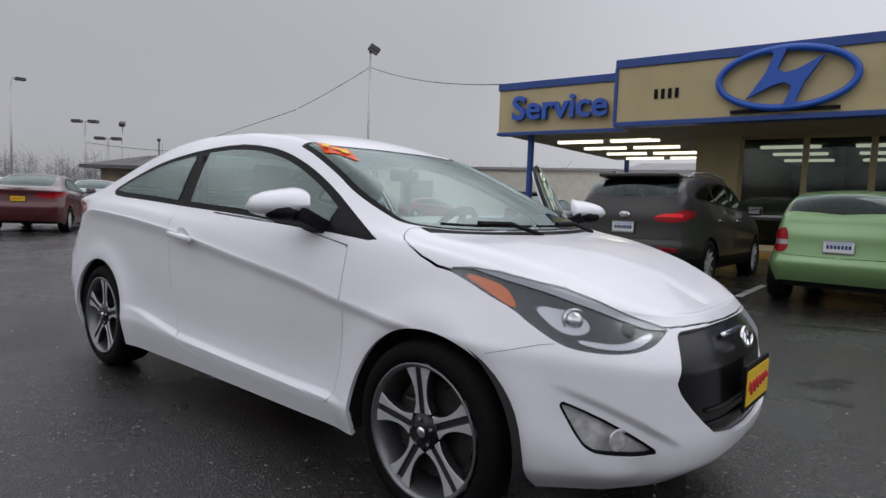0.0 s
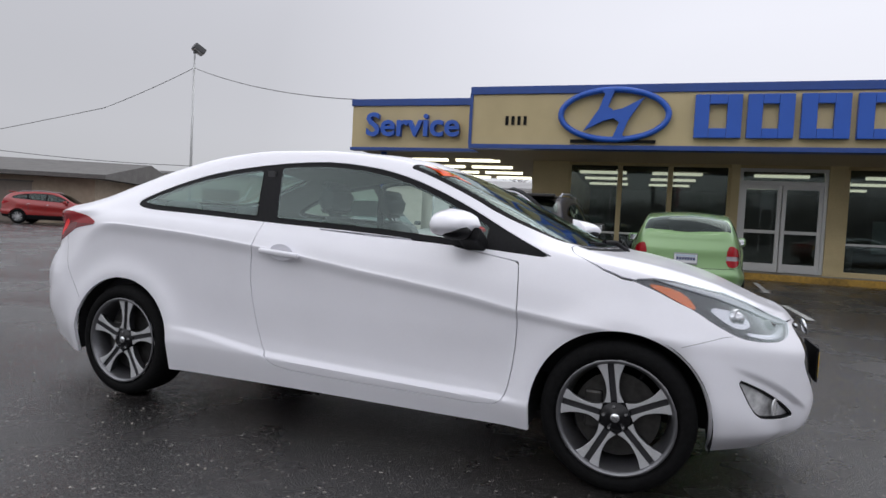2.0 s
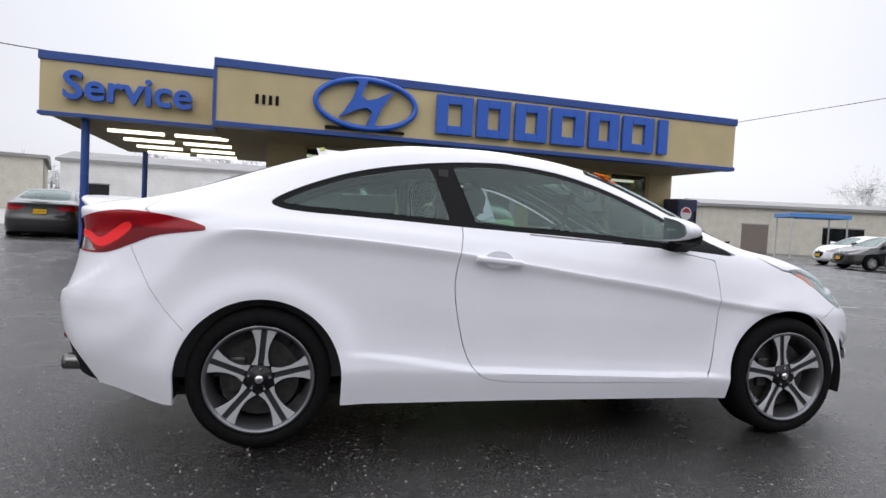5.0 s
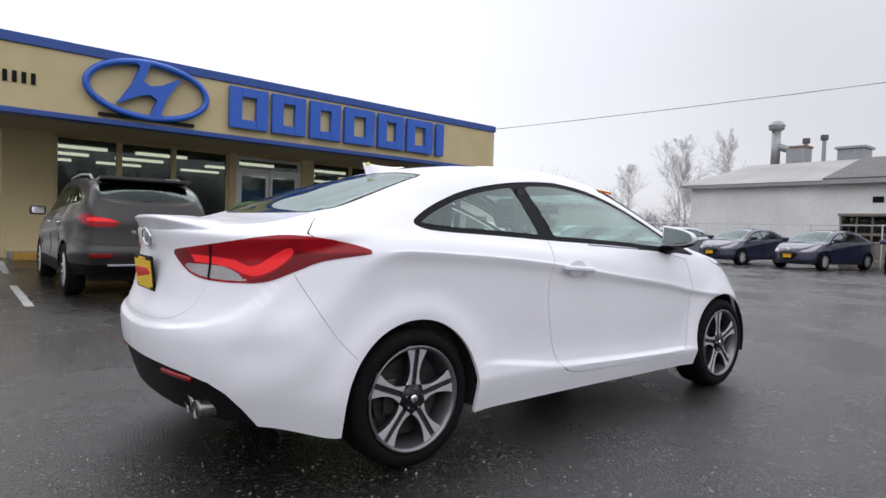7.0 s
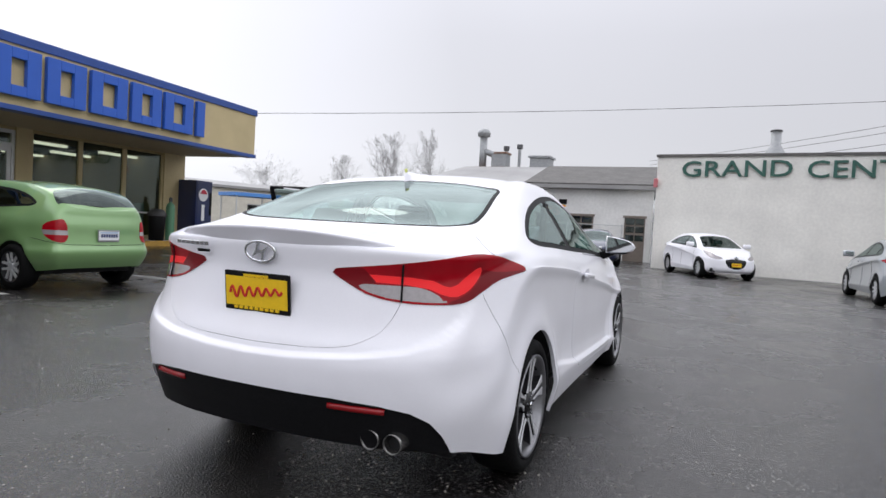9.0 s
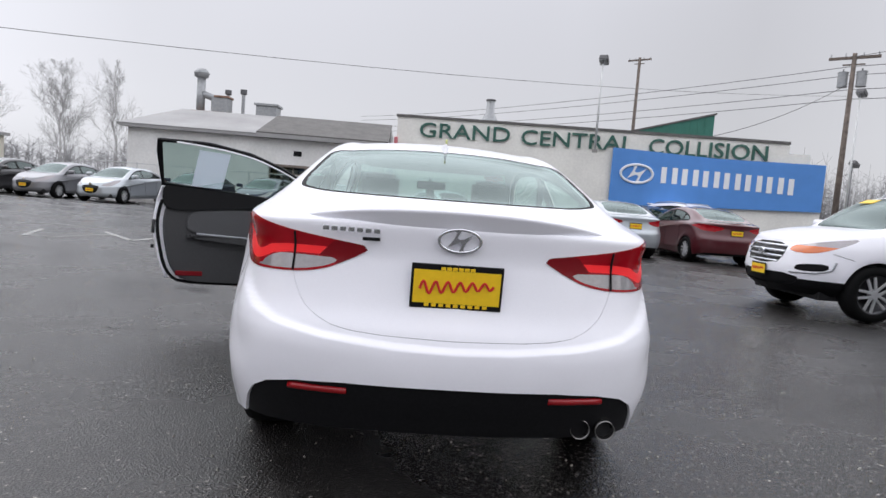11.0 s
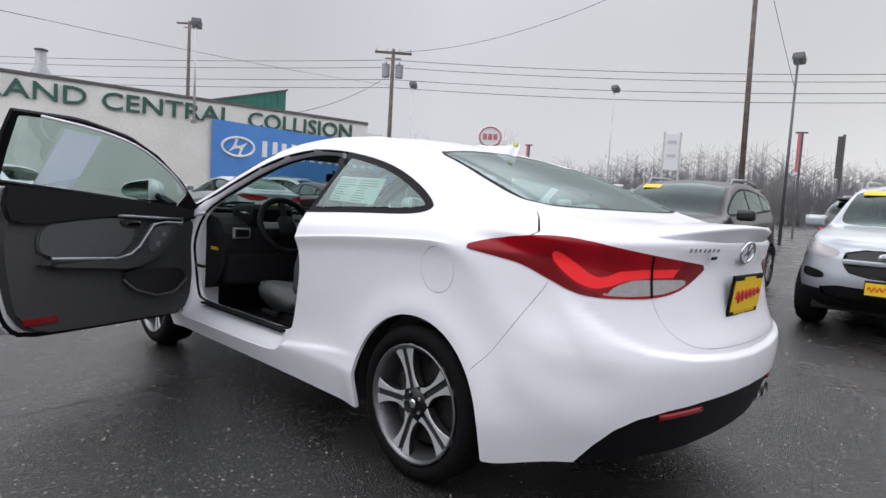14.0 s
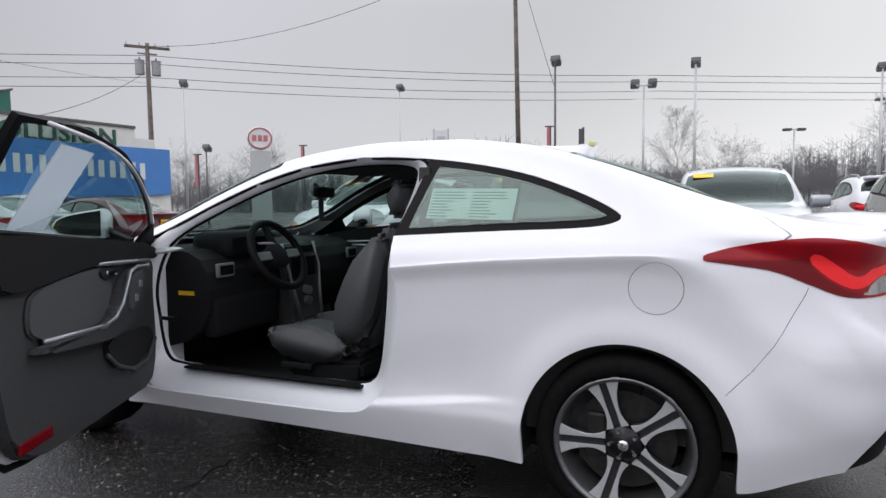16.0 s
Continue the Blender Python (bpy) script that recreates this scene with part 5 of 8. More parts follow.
    part("engine_bay", box(1.1, 1.95, -0.49, 0.49, 0.25, 0.66, 0.05), DARK, car)
    part("trunk_box", box(-2.1, -1.25, -0.49, 0.49, 0.24, 0.80, 0.05), DARK, car)
    part("parcel_shelf", box(-1.80, -1.28, -0.62, 0.62, 0.985, 1.01, 0.01), INTERIOR, car)
    for sy in (1, -1):
        part("rear_side_trim", prism([(-1.75, 0.3), (-0.52, 0.3), (-0.52, 1.0), (-1.3, 1.03), (-1.75, 0.98)], sy * 0.70, sy * 0.76), INTERIOR, car)
        part("pillar_trim", prism([(-0.55, 0.9), (-0.49, 0.9), (-0.505, 1.30), (-0.55, 1.30)], sy * 0.63, sy * 0.66), INTERIOR, car)
        part("sill_plate", box(-0.30, 0.66, sy * 0.768, sy * 0.828, 0.388, 0.399, 0.003), BLACK_TRIM, car, "black sill scuff plate")
        seat(car, 0.13, sy * 0.36)
    rb = part("rear_bench", box(-1.20, -0.72, -0.60, 0.60, 0.40, 0.54, 0.05), SEAT_CLOTH, car, "grey rear bench", smooth=True)
    bk = part("bench_back", box(-0.07, 0.07, -0.60, 0.60, 0.0, 0.52, 0.05), SEAT_CLOTH, rb, smooth=True)
    bk.matrix_basis = pose(-1.18, 0, 0.48, 0, -28, 0)
    for y in (-0.33, 0.33):
        part("bench_headrest", box(-1.50, -1.40, y - 0.13, y + 0.13, 0.98, 1.12, 0.04), SEAT_CLOTH, rb, smooth=True)
    dash = part("dashboard", prism(rounded([(0.62, 0.58), (0.60, 0.80), (0.68, 0.92), (0.90, 0.95), (1.28, 0.93), (1.28, 0.4), (0.80, 0.45)], 1), -0.70, 0.70), DASH_BLACK, car, "dark grey dashboard", smooth=False)
    part("binnacle", box(0.62, 0.88, 0.20, 0.54, 0.88, 1.02, 0.05), DASH_BLACK, dash, smooth=True)
    part("instrument_face", box(0.615, 0.625, 0.23, 0.51, 0.90, 0.99, 0.004), BLACK_GLOSS, dash)
    part("radio_panel", prism(rounded([(0.50, 0.42), (0.55, 0.62), (0.60, 0.93), (0.72, 0.93), (0.72, 0.42)], 1), -0.15, 0.15), INTERIOR, dash)
    part("radio_face", box(0.545, 0.56, -0.11, 0.11, 0.74, 0.86, 0.006), BLACK_GLOSS, dash)
    for sy in (-1, 1):
        bm = bmesh.new()
        add_tube(bm, [(0.592, sy * 0.155, 0.935), (0.555, sy * 0.150, 0.80), (0.535, sy * 0.125, 0.66), (0.505, sy * 0.10, 0.50)], 0.010, 8)
        part("console_trim", bm, SILVER_PLASTIC, dash, "silver trim of the centre stack", smooth=True)
        part("centre_vent", box(0.575, 0.592, sy * 0.075 - 0.055, sy * 0.075 + 0.055, 0.872, 0.918, 0.006), BLACK_TRIM, dash)
    for z in (0.60, 0.66):
        part("control_knob", cyl((0.555, 0.0, z), (0.515, 0.0, z - 0.004), 0.026, n=16), SILVER_PLASTIC, dash)
    part("console", box(-0.25, 0.55, -0.11, 0.11, 0.30, 0.50, 0.04), DASH_BLACK, dash)
    part("gear_surround", box(0.22, 0.38, -0.06, 0.06, 0.49, 0.508, 0.006), SILVER_PLASTIC, dash, "silver gear surround")
    part("gear_knob", lathe([(0.0, 0.16), (0.02, 0.155), (0.026, 0.12), (0.014, 0.07), (0.012, 0.0)], 16, "z"), BLACK_GLOSS, dash, smooth=True).matrix_basis = pose(0.30, 0.0, 0.50)
    for y in (0.60, -0.60):
        v_ = part("side_vent", box(0.585, 0.605, y - 0.06, y + 0.06, 0.80, 0.87, 0.008), SILVER_PLASTIC, dash, "silver-rimmed air vent")
        part("vent_slot", box(0.580, 0.586, y - 0.045, y + 0.045, 0.812, 0.858, 0.004), BLACK_TRIM, v_)
    part("lower_cover", box(0.60, 0.68, 0.18, 0.68, 0.50, 0.70, 0.03), DASH_BLACK, dash)
    part("warning_tag", box(0.70, 0.80, 0.702, 0.706, 0.715, 0.735), YELLOW, dash, "yellow tag")
    # steering wheel
    sw = empty("steering_wheel")
    sw.parent = car
    sw.matrix_basis = pose(0.455, 0.36, 0.895, 0, -62, 0)
    bm = bmesh.new()
    add_tube(bm, [(0.185 * math.cos(t), 0.185 * math.sin(t), 0) for t in np.linspace(0, 2 * math.pi, 40, endpoint=False)], 0.020, 10, True)
    part("rim", bm, BLACK_TRIM, sw, "black steering wheel rim", smooth=True)
    part("hub", lathe([(0.0, 0.02), (0.05, 0.018), (0.075, 0.0), (0.06, -0.05), (0.03, -0.18)], 24, "z"), DASH_BLACK, sw, smooth=True)
    for t in (0.0, math.pi * 0.5, math.pi * 1.5):
        bm = bmesh.new()
        add_box(bm, 0.05, 0.18, -0.022, 0.022, -0.012, 0.008, 0.006, Matrix.Rotation(t, 4, "Z"))
        part("spoke", bm, SILVER_PLASTIC if t else DASH_BLACK, sw)
    part("steering_column", cyl((0.50, 0.36, 0.87), (0.85, 0.36, 0.72), 0.05, 0.06, 14), DASH_BLACK, car)
    # inner mirror with a hanging tag
    im = part("inner_mirror", box(-0.02, 0.02, -0.11, 0.11, -0.03, 0.03, 0.015), BLACK_TRIM, car, "black inner mirror", smooth=True)
    im.matrix_basis = pose(0.40, 0.0, 1.225, 0, 0, 8)
    part("mirror_stem", cyl((0.02, 0, 0.01), (0.06, 0, 0.05), 0.01), BLACK_TRIM, im)
    part("hanging_tag", box(0.02, 0.024, -0.03, 0.03, -0.16, -0.03), INTERIOR, im)
    return car


coupe = tagged(build_coupe(), "white two-door coupe with driver's door open on wet asphalt", "car")


# ---- the ground ----
def asphalt():
    m = bpy.data.materials.new("wet_asphalt")
    m.use_nodes = True
    nt = m.node_tree
    b = nt.nodes["Principled BSDF"]
    co = nt.nodes.new("ShaderNodeTexCoord")

    def nz(scale, detail=5, rough=0.6):
        n = nt.nodes.new("ShaderNodeTexNoise")
        n.inputs["Scale"].default_value, n.inputs["Detail"].default_value, n.inputs["Roughness"].default_value = scale, detail, rough
        nt.links.new(co.outputs["Object"], n.inputs["Vector"])
        return n.outputs["Fac"]

    def rng(fac, a, b_, c, d):
        r = nt.nodes.new("ShaderNodeMapRange")
        for key, val in (("From Min", a), ("From Max", b_), ("To Min", c), ("To Max", d)):
            r.inputs[key].default_value = val
        nt.links.new(fac, r.inputs["Value"])
        return r.outputs[0]

    vor = nt.nodes.new("ShaderNodeTexVoronoi")
    vor.inputs["Scale"].default_value = 105
    nt.links.new(co.outputs["Object"], vor.inputs["Vector"])
    stone = nt.nodes.new("ShaderNodeValToRGB")
    el = stone.color_ramp.elements
    el[0].position, el[0].color = 0.0, (0.0085, 0.0077, 0.0074, 1)
    el[1].position, el[1].color = 0.70, (0.0160, 0.0144, 0.0139, 1)
    e = el.new(0.89)
    e.color = (0.070, 0.064, 0.060, 1)
    e = el.new(0.978)
    e.color = (0.30, 0.28, 0.255, 1)
    nt.links.new(vor.outputs["Color"], stone.inputs[0])
    tone = nt.nodes.new("ShaderNodeMix")
    tone.data_type, tone.blend_type = "RGBA", "MULTIPLY"
    tone.inputs[0].default_value = 1.0
    nt.links.new(stone.outputs[0], tone.inputs[6])
    nt.links.new(rng(nz(0.35, 6), 0.3, 0.7, 0.75, 1.3), tone.inputs[7])
    nt.links.new(tone.outputs[2], b.inputs["Base Color"])
    nt.links.new(rng(nz(0.55, 6), 0.38, 0.62, 0.12, 0.36), b.inputs["Roughness"])
    b.inputs["Specular IOR Level"].default_value = 0.76
    bump = nt.nodes.new("ShaderNodeBump")
    bump.inputs["Strength"].default_value, bump.inputs["Distance"].default_value = 0.75, 0.004
    add = nt.nodes.new("ShaderNodeMath")
    add.operation = "ADD"
    nt.links.new(vor.outputs["Distance"], add.inputs[0])
    nt.links.new(nz(160, 3), add.inputs[1])
    nt.links.new(add.outputs[0], bump.inputs["Height"])
    nt.links.new(bump.outputs[0], b.inputs["Normal"])
    return m


def build_ground():
    xs = np.concatenate([np.linspace(-900, -60, 8), np.linspace(-50, 60, 56), np.linspace(80, 900, 8)])
    ys = np.concatenate([np.linspace(-900, -60, 8), np.linspace(-50, 60, 56), np.linspace(80, 900, 8)])
    gx, gy = np.meshgrid(xs, ys, indexing="ij")
    rise = 0.16 * ramp(8.0, 12.0, gy) * ramp(20, 16, np.abs(gx))
    v = np.stack([gx, gy, rise], -1).reshape(-1, 3)
    n = len(ys)
    q = [(i * n + j, (i + 1) * n + j, (i + 1) * n + j + 1, i * n + j + 1) for i in range(len(xs) - 1) for j in range(n - 1)]
    return mesh_ob("ground", v, q, asphalt())


ground = tagged(build_ground(), "wet dark grey asphalt car lot", "ground", kind="structure")

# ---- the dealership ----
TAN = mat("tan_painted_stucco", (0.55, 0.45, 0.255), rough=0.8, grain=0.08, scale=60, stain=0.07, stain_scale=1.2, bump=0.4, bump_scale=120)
# Deeper tan than the stucco, for the header and side walls.
TAN_DARK = mat("deeper_tan_wall", (0.40, 0.315, 0.165), rough=0.75, grain=0.06, scale=30, stain=0.08, stain_scale=0.8)
BLUE_SIGN = mat("blue_sign_plastic", (0.016, 0.10, 0.50), rough=0.35, stain=0.05, coat=0.2)
SOFFIT = mat("soffit_panel", (0.40, 0.33, 0.21), rough=0.8, grain=0.08, scale=20)
ALU = mat("aluminium_profile", (0.55, 0.55, 0.54), rough=0.4, metal=0.5, grain=0.05)
SHOP_GLASS = glass_mat("shop_window_glass", (0.44, 0.47, 0.47), 0.05, 0.45)
CARPET = mat("showroom_floor", (0.22, 0.22, 0.21), rough=0.5, grain=0.1)
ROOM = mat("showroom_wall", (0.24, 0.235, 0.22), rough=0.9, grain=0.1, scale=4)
TUBE = mat("fluorescent_tube", (0.9, 0.9, 0.8), rough=0.5, emit=((1.0, 0.95, 0.72), 2.4))
CONCRETE = mat("concrete", (0.30, 0.29, 0.27), rough=0.75, grain=0.12, scale=30, stain=0.12, bump=0.2, bump_scale=80)
YELLOW_KERB = mat("yellow_kerb_paint", (0.36, 0.21, 0.035), rough=0.75, grain=0.3, scale=15, stain=0.4)
FAC = pose(-3.2, 10.2, 0, 0, 0, 4.0)
fac = empty("dealership_building", FAC)
tagged(fac, "tan single-storey car showroom with blue-trimmed fascia", "building")
part("fascia_panel", box(0.0, 13.42, 0.0, 0.25, 2.98, 4.12), TAN, fac, "tan stucco sign fascia")
part("fascia_top_trim", box(-0.03, 13.45, -0.04, 0.29, 4.12, 4.30, 0.01), BLUE_TRIM, fac, "blue top trim")
part("fascia_bottom_trim", box(-0.03, 13.45, -0.04, 0.29, 2.88, 2.98, 0.01), BLUE_TRIM, fac, "blue lower trim")
part("fascia_end_trim", box(-0.04, 0.03, -0.035, 0.25, 2.98, 4.12), BLUE_TRIM, fac)
part("fascia_return", box(13.20, 13.42, 0.25, 6.0, 2.98, 4.12), TAN, fac)
part("fascia_side", box(0.0, 0.20, 0.25, 1.0, 2.98, 4.28), TAN, fac)
part("soffit", box(0.0, 13.42, 0.25, 2.7, 2.90, 2.98), SOFFIT, fac)
part("roof", box(-0.02, 13.42, 0.25, 12.0, 4.0, 4.10), SOFFIT, fac)
part("service_fascia", box(-3.55, 0.0, 1.0, 1.2, 3.0, 4.08), TAN, fac, "tan stucco service bay fascia")
part("service_top_trim", box(-3.58, -0.045, 0.96, 1.24, 4.08, 4.26, 0.01), BLUE_TRIM, fac)
part("service_bottom_trim", box(-3.58, -0.045, 0.96, 1.24, 2.92, 3.0, 0.01), BLUE_TRIM, fac)
part("service_side_fascia", box(-3.55, -3.35, 1.2, 9.0, 3.0, 4.2), TAN, fac)
part("service_soffit", box(-3.35, -0.002, 1.2, 9.0, 2.92, 3.0), SOFFIT, fac)
part("service_soffit", box(0.0, 1.85, 2.7, 9.0, 2.92, 3.0), SOFFIT, fac)
for x, y in ((-2.75, 1.35), (-2.75, 8.5)):
    part("post", cyl((x, y, 0.1), (x, y, 2.92), 0.085, n=16), BLUE_TRIM, fac, "dark blue steel post")
# front wall: pilasters, windows, doors at depth 2.6
WY = 2.6
G0 = 0.32
for x0, x1 in ((1.1, 2.06), (6.0, 6.2), (8.12, 8.5), (12.55, 13.38)):
    part("wall_pier", box(x0, x1, WY - 0.06, WY + 0.25, 0.1, 2.95, 0.01), TAN, fac, "tan wall pier")
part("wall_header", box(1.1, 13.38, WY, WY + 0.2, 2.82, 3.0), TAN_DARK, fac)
for x0, x1 in ((2.06, 6.0), (8.5, 12.55)):
    part("wall_plinth", box(x0, x1, WY - 0.02, WY + 0.2, 0.1, 0.42, 0.01), TAN, fac)
for name, posts in (("a", (2.06, 3.37, 4.6, 6.0)), ("b", (8.5, 9.82, 11.18, 12.55))):
    for x in posts:
        part("mullion", box(x - 0.06, x + 0.06, WY - 0.01, WY + 0.1, 0.42, 2.82, 0.008), TAN, fac, "tan window mullion")
    for x0, x1 in zip(posts, posts[1:]):
        w = part("shop_window", box(x0 + 0.06, x1 - 0.06, WY + 0.04, WY + 0.05, 0.42, 2.82), SHOP_GLASS, fac, "large showroom window pane")
        w.visible_shadow = False
        part("window_rail", box(x0 + 0.06, x1 - 0.06, WY + 0.02, WY + 0.07, 1.05, 1.10), ALU, w)
# door set
dz = 2.42
for x0, x1, z0, z1 in ((6.2, 6.28, G0, 2.82), (8.04, 8.12, G0, 2.82), (6.28, 8.04, 2.74, 2.82), (6.28, 8.04, dz, dz + 0.10)):
    part("door_frame", box(x0, x1, WY - 0.02, WY + 0.1, z0, z1, 0.006), ALU, fac)
part("transom_window", box(6.28, 8.04, WY + 0.03, WY + 0.04, dz + 0.10, 2.74), SHOP_GLASS, fac)
for x0, x1 in ((6.28, 7.15), (7.17, 8.04)):
    d = part("door_leaf", box(x0 + 0.09, x1 - 0.09, WY + 0.03, WY + 0.04, G0 + 0.2, dz - 0.1), SHOP_GLASS, fac, "glazed entrance door")
    for a0, a1, c0, c1 in ((x0, x0 + 0.09, G0, dz), (x1 - 0.09, x1, G0, dz), (x0 + 0.09, x1 - 0.09, G0, G0 + 0.2), (x0 + 0.09, x1 - 0.09, dz - 0.1, dz), (x0 + 0.09, x1 - 0.09, 1.25, 1.33)):
        part("door_rail", box(a0, a1, WY, WY + 0.07, c0, c1, 0.004), ALU, d)
# inside
part("showroom_floor", box(2.0, 13.3, WY + 0.2, 11.8, 0.2, 0.3), CARPET, fac)
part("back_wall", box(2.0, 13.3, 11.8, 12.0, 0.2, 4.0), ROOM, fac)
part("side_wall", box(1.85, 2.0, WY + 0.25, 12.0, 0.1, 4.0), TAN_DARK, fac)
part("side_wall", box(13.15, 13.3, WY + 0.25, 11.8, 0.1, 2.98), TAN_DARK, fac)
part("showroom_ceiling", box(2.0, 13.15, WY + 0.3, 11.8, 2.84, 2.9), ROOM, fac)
for k, (x, y) in enumerate([(x, y) for x in (2.2, 4.2, 6.8, 9.4, 11.8) for y in (4.2, 6.2, 8.4)]):
    part("ceiling_light", box(x, x + 1.3, y, y + 0.16, 2.76, 2.83), TUBE, fac, "lit fluorescent ceiling light")
for x in (-2.6, -1.1):
    for y in (2.6, 4.4, 6.2, 8.0):
        part("canopy_light", box(x, x + 1.25, y, y + 0.14, 2.85, 2.92), TUBE, fac, "lit fluorescent canopy light")

# signs on the fascia
sign = empty("oval_emblem_sign", FAC @ pose(3.22, -0.10, 3.63))
tagged(sign, "blue oval ring emblem mounted on the tan fascia", "sign")
part("ring", emblem_ring(1.13, 0.54, 0.065), BLUE_SIGN, sign, smooth=True)
part("emblem", prism(slanted_shape(1.02), -0.06, 0.06, 0.012), BLUE_SIGN, sign)
part("backing_bar", box(-0.9, 0.9, 0.02, 0.10, -0.60, -0.54), BLACK_TRIM, sign)
GL = [(4.86, 5.76), (5.86, 6.72), (6.84, 7.70), (7.82, 8.74), (8.86, 9.72), (9.83, 10.76), (10.90, 11.18)]
for k, (x0, x1) in enumerate(GL):
    let = empty("sign_letter", FAC @ pose(x0, -0.08, 3.14))
    tagged(let, "blue block of the fascia sign made of plain bars", "sign", group="fascia sign blocks")
    w = x1 - x0
    part("bar", box(0, min(w, 0.28), -0.05, 0.05, 0, 0.90, 0.012), BLUE_SIGN, let)
    if w > 0.5:
        part("bar", box(w - 0.28, w, -0.05, 0.05, 0, 0.90, 0.012), BLUE_SIGN, let)
        for z in (0.0, 0.70):
            part("bar", box(0.282, w - 0.282, -0.05, 0.05, z, z + 0.20, 0.012), BLUE_SIGN, let)
serv = lettering("service_sign", "Service", 0.62, 0.06, BLUE_SIGN, FAC @ pose(-3.08, 0.9, 3.27, 90, 0, 0), width=2.55, bold=0.02)
tagged(serv, "blue raised service lettering on the tan fascia", "sign")
num = empty("wall_number", FAC @ pose(0.82, -0.012, 3.42))
tagged(num, "small dark number bars on the tan fascia", "sign")
for k in range(4):
    part("bar", box(k * 0.14, k * 0.14 + 0.07, -0.01, 0.012, 0, 0.20), BLACK_TRIM, num)
# walkway in front of the windows
walkway = part("pavement", box(1.2, 14.2, 1.75, WY + 0.3, 0.02, 0.30, 0.02), CONCRETE)
walkway.matrix_world = FAC
tagged(walkway, "concrete walkway along the showroom windows", "pavement", kind="structure")
kerb = part("kerb", box(1.2, 13.6, 1.60, 1.75, 0.02, 0.31, 0.025), YELLOW_KERB)
kerb.matrix_world = FAC
tagged(kerb, "faded yellow painted kerb", "kerb", kind="structure")

# ---- the body shop across the lot ----
CREAM = mat("cream_painted_block_wall", (0.80, 0.785, 0.735), rough=0.8, grain=0.05, scale=10, stain=0.08, stain_scale=0.7)
CREAM2 = mat("white_painted_wall", (0.60, 0.58, 0.55), rough=0.8, grain=0.05, scale=10, stain=0.08, stain_scale=0.7)
ROOF_DARK = mat("weathered_grey_roofing", (0.13, 0.125, 0.12), rough=0.85, grain=0.15, scale=8, stain=0.15)
GREEN_SIGN = mat("dark_green_letters", (0.03, 0.11, 0.085), rough=0.5, stain=0.1)
GREEN_ROOF = mat("green_metal_panel", (0.03, 0.16, 0.12), rough=0.5, stain=0.1)
BANNER = mat("blue_vinyl_banner", (0.08, 0.25, 0.62), rough=0.45, stain=0.05)
GALV = mat("galvanised_duct", (0.33, 0.34, 0.35), rough=0.5, metal=0.4, grain=0.12, scale=8)
RUST = mat("rusty_duct", (0.24, 0.15, 0.11), rough=0.8, grain=0.3, scale=5)
GC = Matrix.Translation((21.4, 0.7, 0)) @ pose(0, 0, 0, 0, 0, -100.1)
shop = empty("body_shop_building", GC)
tagged(shop, "cream body shop with stepped parapet and green lettering", "building")
part("front_wall", prism([(0, 0), (16.9, 0), (16.9, 3.55), (16.3, 3.55), (16.3, 3.9), (15.5, 3.9), (15.5, 4.28), (0, 4.42)], 0.0, 0.3), CREAM, shop, "cream painted wall")
part("parapet_cap", prism([(-0.05, 4.40), (15.5, 4.26), (15.5, 4.36), (-0.05, 4.50)], -0.06, 0.34), ROOF_DARK, shop)
part("side_wall", box(0, 0.3, 0.3, 16, 0, 4.3), CREAM, shop)
part("side_wall", box(16.6, 16.9, 0.3, 16, 0, 3.5), CREAM, shop)
part("roof", box(0.3, 16.6, 0.3, 16, 3.3, 3.4), ROOF_DARK, shop)
for words, x0, x1, z0 in (("GRAND", 0.96, 4.68, 3.62), ("CENTRAL", 5.14, 9.6, 3.58), ("COLLISION", 10.2, 14.7, 3.55)):
    lettering("wall_letters", words, 0.60, 0.04, GREEN_SIGN, pose(x0, -0.05, z0, 90, 0, 0), shop, width=x1 - x0, bold=0.004)
ban = empty("sign_banner", GC @ pose(8.8, -0.14, 0))
tagged(ban, "blue vinyl banner with white print hung on the wall", "banner")
part("sheet", prism([(0, 1.45), (8.05, 1.72), (8.05, 3.53), (4, 3.52), (0, 3.70)], -0.01, 0.01), BANNER, ban)
part("emblem", emblem_ring(0.62, 0.36, 0.05, 40), BANNER_WHITE, ban, smooth=True).matrix_basis = pose(1.0, -0.03, 2.72)
part("emblem_shape", prism(slanted_shape(0.6), -0.035, -0.015), BANNER_WHITE, ban).matrix_basis = pose(1.0, 0, 2.72)
for k in range(7):
    x0 = 1.95 + k * 0.80
    for dx in ((0, 0.42) if k < 6 else (0,)):
        part("bar", box(x0 + dx, x0 + dx + 0.2, -0.03, -0.012, 2.42 - 0.02 * k, 3.05 - 0.02 * k), BANNER_WHITE, ban)


